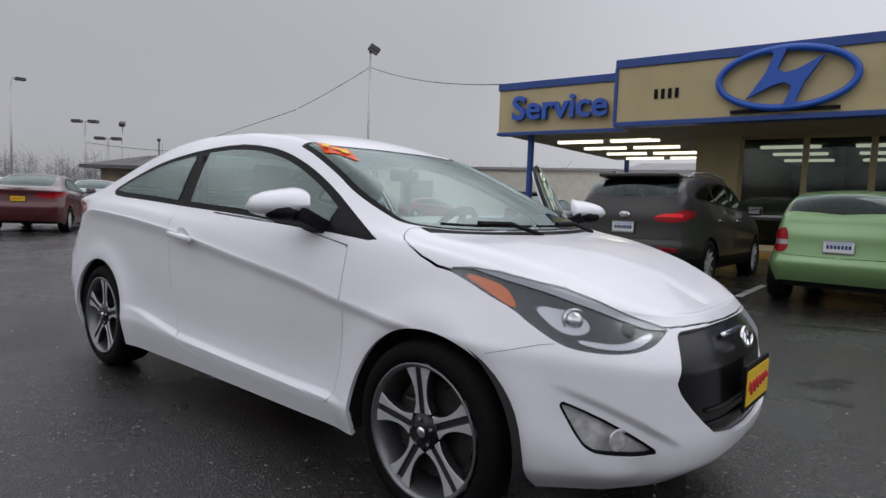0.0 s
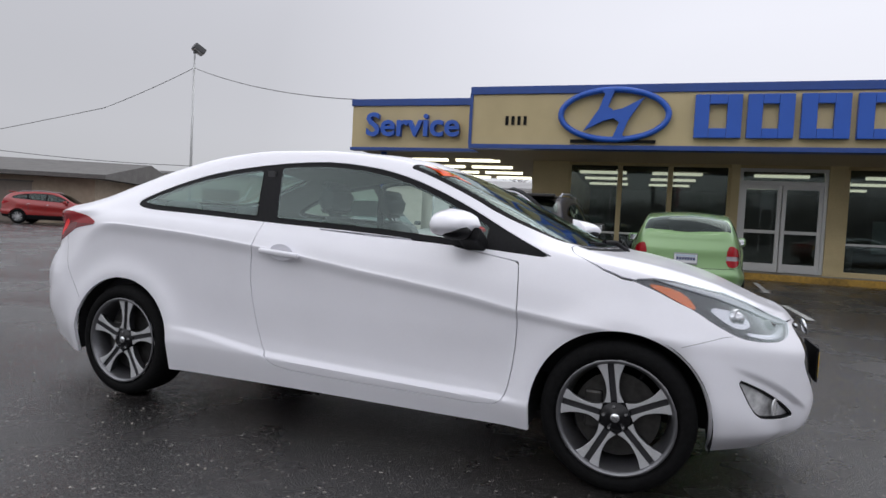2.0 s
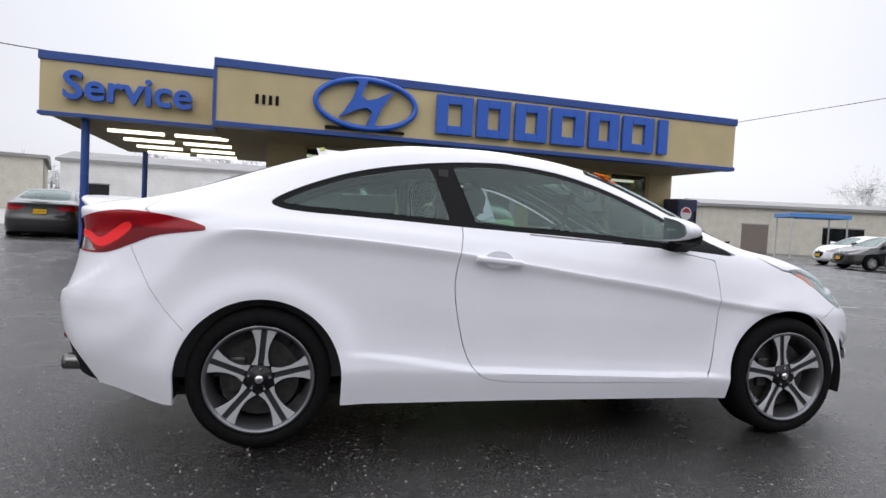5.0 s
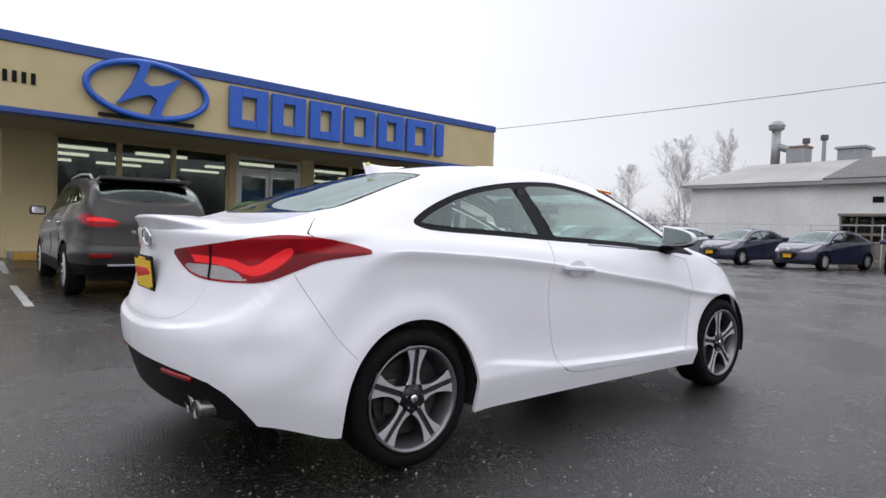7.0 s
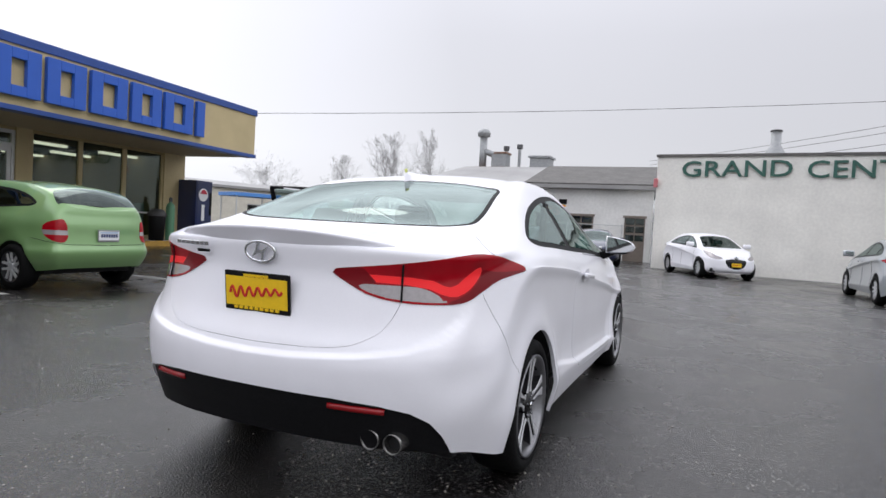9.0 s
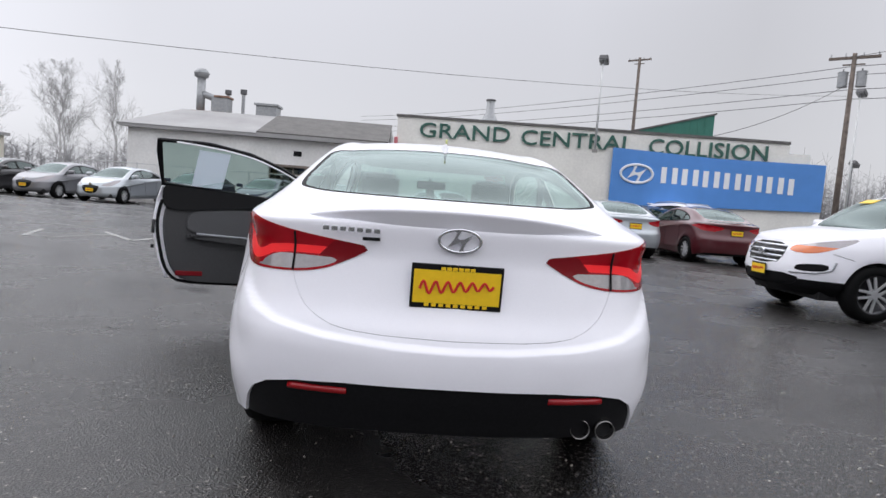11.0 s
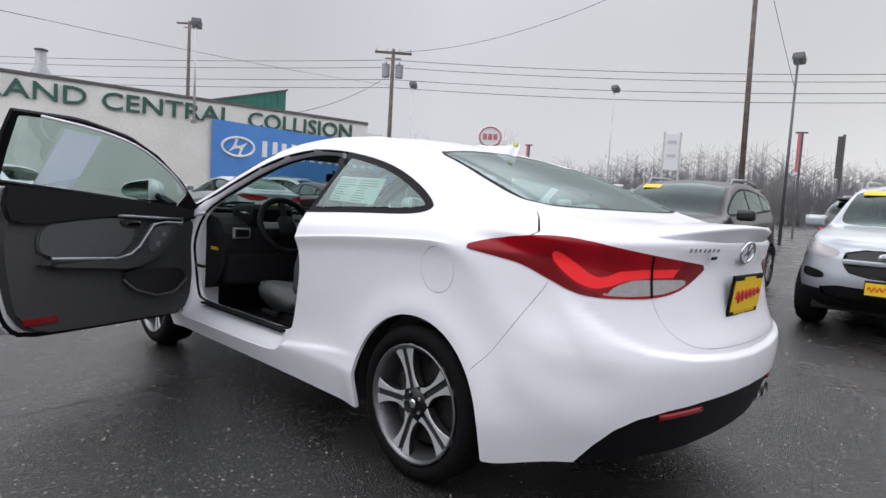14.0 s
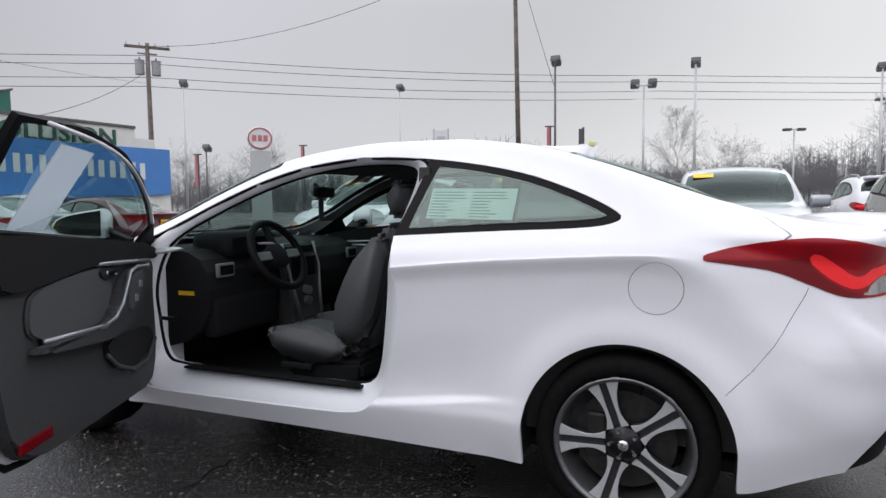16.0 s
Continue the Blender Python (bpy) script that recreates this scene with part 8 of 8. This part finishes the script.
shed("cream_warehouse", "long cream metal warehouse in the mist", -48.0, 39.0, -21.0, 48.5, 18, 4.5, 5.2, CREAM_FAR, PALE_ROOF,
     ((8.0, 11.5, 0, 3.2, SASH), (20, 22, 1.2, 2.4, DARK_PANE)), 0.3)
white_b = shed("white_garage", "white building with awning across the yard", -20.0, 49.0, -0.5, 51.8, 12, 4.0, 5.2, SHOP_WHITE, PALE_ROOF,
               ((10.98, 11.94, 0, 2.06, DARK), (1.5, 3.4, 0, 2.3, DARK)), 0.3)
white_b.location.z = 0.45
aw = part("awning", box(10.2, 15.1, -1.6, -0.02, 2.62, 3.05, 0.02), BANNER_WHITE, white_b, "white flat awning")
shed("beige_store", "low beige building with a green-trimmed roof", 30.0, 40.0, 48.0, 33.0, 10, 3.6, 4.4, CREAM_FAR, PALE_ROOF, ((3, 5, 0, 2.2, SASH), (9, 12, 0.9, 2.2, DARK_PANE)), 0.3)
blue_c = empty("blue_canopy", pose(27.0, 27.5, 0, 0, 0, -20))
tagged(blue_c, "small blue flat canopy on posts", "canopy")
part("canopy_roof", box(0, 3.4, 0, 2.5, 2.5, 2.75, 0.02), BANNER, blue_c)
for x in (0.15, 3.25):
    for y in (0.15, 2.35):
        part("post", cyl((x, y, 0), (x, y, 2.5), 0.05, n=8), POLE_PALE, blue_c)
yard = part("yard", prism([(18.6, -0.3), (18.6, 0.09), (62.0, 0.70), (62.0, -0.3)], -6.0, 23.5), YARD)
yard.matrix_world = pose(0, 0, 0, 0, 0, 90)
tagged(yard, "pale wet concrete yard beyond the service canopy", "yard", kind="structure")
ybin = empty("yellow_bin", pose(-3.15, 39.6, 0.385, 0, 0, 12) @ Matrix.Diagonal((2.3, 2.3, 1.9, 1)))
tagged(ybin, "large yellow wheeled waste bin in the yard", "bin")
bm = bmesh.new()
bmesh.ops.create_cone(bm, cap_ends=True, segments=4, radius1=0.36, radius2=0.46, depth=0.95, matrix=pose(0, 0, 0.56, 0, 0, 45))
part("body", bm, BIN_YELLOW, ybin)
part("lid", box(-0.36, 0.36, -0.36, 0.36, 1.03, 1.10, 0.02), BIN_YELLOW, ybin)
for x in (-0.25, 0.25):
    part("wheel", cyl((x - 0.03, 0.3, 0.1), (x + 0.03, 0.3, 0.1), 0.10, n=12), RUBBER, ybin)


# ---- more cars at the edges ----
recolour(sedan, RED_PAINT, pose(-26.0, 30.0, 0.0, 0, 0, 60), "red car parked by the long cream warehouse")
recolour(suv_dark, RED_PAINT, pose(-28.6, 18.6, 0, 0, 0, 35), "red pickup-sized car parked by the tan workshop")
recolour(sedan, RED_PAINT, pose(-5.2, 46.0, 0.47, 0, 0, -88), "red car parked at the white garage")
recolour(sedan, WHITE, pose(24.5, 20.2, 0, 0, 0, 170), "white sedan at the far end of the parked row")
recolour(sedan, SILVER_PAINT, pose(-21.5, 6.5, 0, 0, 0, 156), "silver sedan parked across the lot in the mist")
recolour(sedan, WHITE, pose(-26.0, 5.0, 0, 0, 0, 156), "white sedan parked across the lot in the mist")
recolour(suv_dark, GREY_PAINT, pose(4.6, -12.4, 0, 0, 0, -90), "grey SUV parked tail-on behind the front row")
recolour(suv_dark, WHITE, pose(-5.2, -13.0, 0, 0, 0, -92), "white SUV parked tail-on behind the front row")
in_bay = recolour(sedan, BLACK_PAINT, pose(-8.3, 16.2, 0.0, 0, 0, 100), "dark sedan standing beyond the service canopy")
recolour(suv_dark, WHITE, pose(17.9, -10.6, 0, 0, 0, 200), "white SUV parked below the blue banner")


# ---- at the showroom front ----
vend = empty("vending_machine", FAC @ pose(13.14, 1.85, 0.30))
tagged(vend, "dark blue drinks vending machine with a round emblem", "vending machine")
part("cabinet", box(0.0, 0.70, 0, 0.70, 0, 1.86, 0.02), VEND_BLUE, vend)
part("front_panel", box(0.05, 0.56, -0.012, 0.0, 0.45, 1.78, 0.004), VEND_BLUE, vend)
part("disc", lathe([(0.0, 0.006), (0.19, 0.006), (0.20, 0.0)], 28, "y"), BANNER_WHITE, vend, "white disc").matrix_basis = pose(0.30, -0.014, 1.42, 0, 0, 180)
part("disc_top", prism([(-0.16 + 0.032 * k, 0.02 + 0.135 * math.sin(math.pi * k / 10)) for k in range(11)], -0.004, 0.004), RED_SIGN, vend).matrix_basis = pose(0.30, -0.026, 1.43)
part("bar", box(0.24, 0.36, -0.02, -0.012, 0.62, 1.12), BANNER_WHITE, vend)
part("coin_panel", box(0.58, 0.68, -0.012, 0.0, 0.8, 1.5, 0.004), BLACK_GLOSS, vend)
part("delivery_slot", box(0.10, 0.52, -0.014, 0.0, 0.14, 0.34, 0.004), BLACK_TRIM, vend)
gas = empty("gas_cylinder", FAC @ pose(12.45, 2.15, 0.30))
tagged(gas, "tall green gas cylinder beside the wall", "gas cylinder")
part("body", lathe([(0.0, 0.0), (0.12, 0.0), (0.125, 0.03), (0.125, 0.95), (0.10, 1.06), (0.04, 1.12), (0.035, 1.16)], 20, "z"), GAS_GREEN, gas, smooth=True)
part("valve_cap", lathe([(0.05, 1.14), (0.05, 1.24), (0.03, 1.27), (0.0, 1.27)], 14, "z"), LAMP_CASE, gas)
tb = empty("litter_bin", FAC @ pose(11.9, 2.1, 0.30))
tagged(tb, "dark plastic litter bin by the windows", "bin")
part("body", lathe([(0.0, 0.0), (0.20, 0.0), (0.24, 0.70), (0.23, 0.72)], 20, "z"), BLACK_TRIM, tb, smooth=True)
part("lid", lathe([(0.26, 0.70), (0.26, 0.76), (0.18, 0.88), (0.0, 0.92)], 20, "z"), INTERIOR, tb, smooth=True)
for x, z, w, h, mt in ((9.1, 0.9, 0.32, 0.75, STICKER_GREEN), (9.5, 0.8, 0.22, 0.85, PAPER), (10.3, 1.15, 0.5, 0.35, PAPER), (11.5, 0.75, 0.45, 0.6, STICKER_GREEN), (4.7, 1.2, 0.4, 0.3, PAPER)):
    ps = part("window_poster", box(x, x + w, WY + 0.055, WY + 0.06, z, z + h), mt)
    ps.matrix_world = FAC
    tagged(ps, "pale poster hung behind the showroom window", "poster", group="window posters")
for x, y in ((2.6, 5.2), (9.6, 5.6), (11.6, 6.2), (4.6, 6.6)):
    dk = empty("office_desk", FAC @ pose(x, y, 0.30))
    tagged(dk, "dim office desk inside the showroom", "desk", group="showroom desks")
    part("desktop", box(0, 1.5, 0, 0.7, 0.70, 0.74, 0.01), SASH, dk)
    part("side_panel", box(0.02, 0.06, 0.03, 0.67, 0, 0.70), SASH, dk)
    part("side_panel", box(1.44, 1.48, 0.03, 0.67, 0, 0.70), SASH, dk)
    part("front_panel", box(0.06, 1.44, 0.06, 0.09, 0.15, 0.70), SASH, dk)


# ---- painted lines on the lot ----
def lift(x, y):
    return 0.16 * float(ramp(8.0, 12.0, np.array([y]))[0] * ramp(20, 16, np.array([abs(x)]))[0])


def stripe(pts, w=0.10):
    bm = bmesh.new()
    rows = []
    for (xa, ya), (xb, yb) in zip(pts, pts[1:]):
        d = Vector((xb - xa, yb - ya, 0))
        n = Vector((-d.y, d.x, 0)).normalized() * w / 2
        k_ = max(2, int(d.length / 0.12))
        rows = []
        for i in range(k_ + 1):
            p = Vector((xa, ya, 0)) + d * (i / k_)
            e = 0.012 * math.sin(i * 2.3 + xa) + 0.008 * math.sin(i * 5.1)
            rows.append([bm.verts.new((q.x, q.y, lift(q.x, q.y) + 0.005)) for q in (p - n * (1 + 4 * e), p + n * (1 - 5 * e))])
        for a, b_ in zip(rows, rows[1:]):
            bm.faces.new((a[0], b_[0], b_[1], a[1]))
    s = part("stall_line", bm, LINE)
    return tagged(s, "worn white painted stall line", "road marking", group="stall lines", kind="structure")


for pts in ([(-2.3, 5.5), (-2.35, 11.6)], [(0.51, 6.3), (0.25, 11.4)], [(3.3, 6.2), (3.1, 11.3)], [(7.4, 8.4), (7.5, 11.2)], [(9.2, 11.6), (8.7, 9.4)]):
    stripe(pts)
stripe([(7.5, 6.9), (6.2, 6.45), (6.25, 6.0), (7.3, 5.6)], 0.09)
stripe([(7.8, 5.9), (6.5, 4.85), (7.7, 4.6)], 0.09)
TAR = mat("black_tar_crack", (0.009, 0.009, 0.009), rough=0.25)
bm = bmesh.new()
rng_ = random.Random(4)
rows = []
for i in range(40):
    f_ = i / 39
    p = Vector((0.36 - 0.12 * f_ + rng_.uniform(-0.02, 0.02), 0.85 + 1.5 * f_, 0))
    w = 0.004 + 0.006 * rng_.random()
    rows.append([bm.verts.new((p.x - w, p.y, 0.004)), bm.verts.new((p.x + w, p.y, 0.004))])
for a, b_ in zip(rows, rows[1:]):
    bm.faces.new((a[0], a[1], b_[1], b_[0]))
tagged(part("pavement_crack", bm, TAR), "thin dark crack in the wet asphalt", "crack", kind="structure")


def puddle(x, y, a, b_, turn, seed):
    rr = random.Random(seed)
    bm = bmesh.new()
    ph = [rr.uniform(0, 6.3) for _ in range(4)]
    vs = []
    for i in range(64):
        t = 2 * math.pi * i / 64
        k = 1 + 0.22 * math.sin(2 * t + ph[0]) + 0.16 * math.sin(3 * t + ph[1]) + 0.10 * math.sin(7 * t + ph[2]) + 0.06 * math.sin(13 * t + ph[3])
        c, s = a * k * math.cos(t), b_ * k * math.sin(t)
        ca, sa = math.cos(turn), math.sin(turn)
        vs.append(bm.verts.new((x + c * ca - s * sa, y + c * sa + s * ca, lift(x, y) + 0.004)))
    bm.faces.new(vs)
    return tagged(part("puddle", bm, PUDDLE), "shallow dark puddle on the asphalt", "puddle", group="puddles", kind="structure")


PUDDLE = mat("dark_water_film", (0.010, 0.0095, 0.009), rough=0.4, alpha=0.5, bump=0.3, bump_scale=90)
for k, (x, y, a, b_, turn) in enumerate(((-1.1, -3.1, 0.42, 0.07, -0.8), (1.75, 4.7, 0.40, 0.12, 0.3), (2.1, 2.3, 0.22, 0.10, 0.9), (2.19, 1.85, 0.10, 0.05, 0.2))):
    puddle(x, y, a, b_, turn, k)

# small stones on the asphalt
bm = bmesh.new()
rng_ = random.Random(11)
for k in range(900):
    t, d = rng_.uniform(0, 6.283), rng_.uniform(1.2, 5.2)
    x, y = d * 1.25 * math.cos(t), d * math.sin(t)
    r = rng_.uniform(0.002, 0.0065)
    bmesh.ops.create_cone(bm, cap_ends=True, segments=5, radius1=r, radius2=r * 0.5, depth=r * 1.3, matrix=pose(x, y, r * 0.6, rng_.uniform(-30, 30), rng_.uniform(-30, 30), rng_.uniform(0, 360)))
GRIT = mat("pale_grit", (0.24, 0.225, 0.20), rough=0.8, grain=0.4, scale=3)
tagged(part("grit", bm, GRIT), "loose pale grit scattered on wet asphalt", "grit", kind="stuff")
LEAF = mat("brown_fallen_leaf", (0.14, 0.085, 0.04), rough=0.8, per_piece=0.3)
for k in range(26):
    t, d = rng_.uniform(0, 6.283), rng_.uniform(2.2, 6.5)
    bm = bmesh.new()
    s = rng_.uniform(0.012, 0.026)
    vs = [bm.verts.new((s * a, s * b_, 0.002 + 0.006 * abs(b_))) for a, b_ in ((-1, 0), (-0.3, 0.55), (0.5, 0.45), (1.1, 0), (0.5, -0.45), (-0.3, -0.55))]
    bm.faces.new(vs)
    lf = part("fallen_leaf", bm, LEAF)
    lf.matrix_world = pose(d * 1.25 * math.cos(t), d * math.sin(t), 0.003, 0, 0, rng_.uniform(0, 360))
    tagged(lf, "small brown fallen leaf lying on asphalt", "leaf", group="fallen leaves")


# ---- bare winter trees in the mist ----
# Paled, part-transparent bark and twigs carry the mist in their material.
BARK = mat("mist_paled_bark", (0.27, 0.26, 0.258), rough=0.9, grain=0.2, scale=4, alpha=0.30)
TWIG = mat("mist_paled_twigs", (0.30, 0.29, 0.288), rough=0.9, grain=0.2, scale=4, alpha=0.20)
SHRUB_LEAF = mat("autumn_shrub_leaf", (0.20, 0.12, 0.035), rough=0.8, grain=0.4, scale=3)
SHRUB_GREEN = mat("shrub_leaf", (0.07, 0.085, 0.03), rough=0.8, grain=0.4, scale=3)


def stick(vs, fs, p, q, r0, r1, n=3):
    d = (q - p).normalized()
    u = d.orthogonal().normalized()
    w = d.cross(u)
    k = len(vs)
    for c, r in ((p, r0), (q, r1)):
        for j in range(n):
            a = 2 * math.pi * j / n
            vs.append(c + u * (r * math.cos(a)) + w * (r * math.sin(a)))
    for j in range(n):
        fs.append((k + j, k + (j + 1) % n, k + n + (j + 1) % n, k + n + j))


def bare_tree(seed, h, spread, rise):
    """A leader with side limbs all the way up, each with branches and twigs."""
    rr = random.Random(seed)
    tv, tf, cv, cf = [], [], [], []
    lead = [Vector((0, 0, -0.2))]
    for k in range(1, 9):
        lead.append(Vector((rr.uniform(-0.02, 0.02) * h, rr.uniform(-0.02, 0.02) * h, h * k / 8)))
    for k in range(8):
        stick(tv, tf, lead[k], lead[k + 1], h * 0.014 * (1 - k / 8.5), h * 0.014 * (1 - (k + 1) / 8.5), 6)

    def grow(p, d, length, r, level):
        n = 3 if level < 2 else 2
        q = p
        for k in range(n):
            d = (d + Vector((rr.gauss(0, 0.14), rr.gauss(0, 0.14), rise * 0.12))).normalized()
            e = q + d * (length / n)
            stick(tv if level == 0 else cv, tf if level == 0 else cf, q, e, r * (1 - 0.25 * k), r * (0.75 - 0.25 * k), 3)
            q = e
            if level < 3:
                for _ in range((3, 3, 2)[level]):
                    u = Matrix.Rotation(rr.uniform(0, 6.283), 3, d) @ d.orthogonal().normalized()
                    t = rr.uniform(0.4, 0.85)
                    grow(q, d * math.cos(t) + u * math.sin(t), length * rr.uniform(0.35, 0.55), max(r * 0.5, 0.014), level + 1)

    for k in range(20):
        f_ = 0.16 + 0.80 * (k + rr.random()) / 20
        seg = min(7, int(f_ * 8))
        p = lead[seg].lerp(lead[seg + 1], f_ * 8 - seg)
        a = rr.uniform(0, 6.283)
        el = rr.uniform(0.45, 0.95) + 0.25 * rise
        size = h * spread * (0.30 * math.sin(math.pi * min(1, 0.25 + 0.75 * f_)) + 0.06) * rr.uniform(0.7, 1.15)
        grow(p, Vector((math.cos(a) * math.cos(el), math.sin(a) * math.cos(el), math.sin(el))), size, h * 0.0045 * (1.2 - f_), 0)
    t = empty("bare_tree")
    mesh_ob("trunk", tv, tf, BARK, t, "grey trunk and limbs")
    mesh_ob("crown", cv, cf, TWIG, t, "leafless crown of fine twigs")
    return t


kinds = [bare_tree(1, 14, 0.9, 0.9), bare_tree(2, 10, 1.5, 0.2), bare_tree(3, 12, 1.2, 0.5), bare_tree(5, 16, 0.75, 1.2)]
rng_ = random.Random(21)
spots = [(80, 46, 0, 1.05), (84, 41, 3, 1.0), (88, 50, 3, 0.85), (76, 52, 0, 0.75), (95, 38, 2, 0.7), (70, 62, 1, 0.8),
         (45, -55, 1, 0.9), (52, -50, 1, 0.8), (-28, -108, 0, 1.1), (-18, -112, 2, 1.1), (-6, -104, 1, 1.2), (2, -116, 0, 1.2), (10, -108, 2, 0.9),
         (18, -120, 1, 1.1), (30, -108, 2, 0.9), (42, -114, 1, 1.0), (-40, -112, 1, 1.2), (-52, -104, 2, 1.1),
         (-14, 96, 1, 1.2), (-22, 90, 2, 1.0), (-4, 100, 2, 1.1), (8, 96, 1, 1.0)]
first = {}
for x, y, k, s in spots:
    m_ = pose(x, y, 0, 0, 0, rng_.uniform(0, 360)) @ Matrix.Diagonal((s, s, s, 1))
    if k not in first:
        t_ = first[k] = kinds[k]
        t_.matrix_world = m_
    else:
        t_ = copy_thing(kinds[k], m_)
    tagged(t_, "leafless grey winter tree fading into mist", "tree", group="misty winter trees")

# low far woods all round, one mass of fine stems
fv, ff = [], []
for k in range(9000):
    a = rng_.uniform(0, 6.283) if k < 4500 else rng_.gauss(-1.45, 0.6)
    d = rng_.uniform(150, 210)
    p = Vector((d * math.cos(a), d * math.sin(a), 0))
    h = rng_.uniform(3, 8) * (1 + 0.5 * math.sin(3 * a + 1) + 0.3 * math.sin(7 * a))
    h = max(2.5, h) if k < 4500 else rng_.uniform(7, 16) * (1 + 0.25 * math.sin(9 * a))
    q = p + Vector((rng_.uniform(-1, 1), rng_.uniform(-1, 1), h))
    stick(fv, ff, p, q, 0.2, 0.05, 3)
    for j in range(12):
        b_ = p.lerp(q, rng_.uniform(0.3, 0.9))
        stick(fv, ff, b_, b_ + Vector((rng_.uniform(-3, 3), rng_.uniform(-3, 3), rng_.uniform(0.5, 2.6))), 0.09, 0.04, 3)
# Distance haze is put into this light, see-through grey.
FAR_WOOD = mat("mist_paled_far_wood", (0.29, 0.287, 0.297), rough=0.95, alpha=0.16)
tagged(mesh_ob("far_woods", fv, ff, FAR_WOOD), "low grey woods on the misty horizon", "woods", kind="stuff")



def shrub(x, y, r, h, material, seed, label):
    rr = random.Random(seed)
    s = empty("shrub", pose(x, y, 0))
    tagged(s, label, "shrub", group="shrubs by the kerb")
    vs, fs = [], []
    for k in range(14):
        a = rr.uniform(0, 6.283)
        stick(vs, fs, Vector((0, 0, 0)), Vector((r * 0.8 * math.cos(a), r * 0.8 * math.sin(a), h * rr.uniform(0.6, 0.95))), 0.02, 0.006)
    mesh_ob("stems", vs, fs, WOOD_POLE, s)
    vs, fs = [], []
    for k in range(900):
        a, b_, d = rr.uniform(0, 6.283), math.acos(rr.uniform(-0.5, 1)), rr.random() ** 0.4
        d *= 1 + 0.2 * math.sin(3 * a + seed)
        c = Vector((r * d * math.sin(b_) * math.cos(a), r * d * math.sin(b_) * math.sin(a), max(0.05, h * 0.5 + h * 0.5 * d * math.cos(b_))))
        e = Vector((rr.gauss(0, 1), rr.gauss(0, 1), rr.gauss(0, 1))).normalized()
        u = e.orthogonal().normalized()
        w = e.cross(u)
        l = rr.uniform(0.05, 0.10)
        n = len(vs)
        vs += [c - u * l, c + w * l * 0.45, c + u * l, c - w * l * 0.45]
        fs.append((n, n + 1, n + 2, n + 3))
    mesh_ob("foliage", vs, fs, material, s)
    return s


for k, (x, y, r, h) in enumerate(((-25.0, 9.6, 0.8, 1.25), (-25.6, 10.6, 0.7, 1.1), (-26.3, 11.6, 0.8, 1.3), (-26.9, 12.5, 0.65, 1.0))):
    shrub(x, y, r, h, SHRUB_LEAF if k % 2 else SHRUB_GREEN, k, "rusty autumn shrub by the lot edge")
pst = part("brown_post", box(-27.5, -27.3, 13.0, 13.2, 0, 1.4, 0.02), WOOD_POLE)
tagged(pst, "short brown timber post among the shrubs", "post")
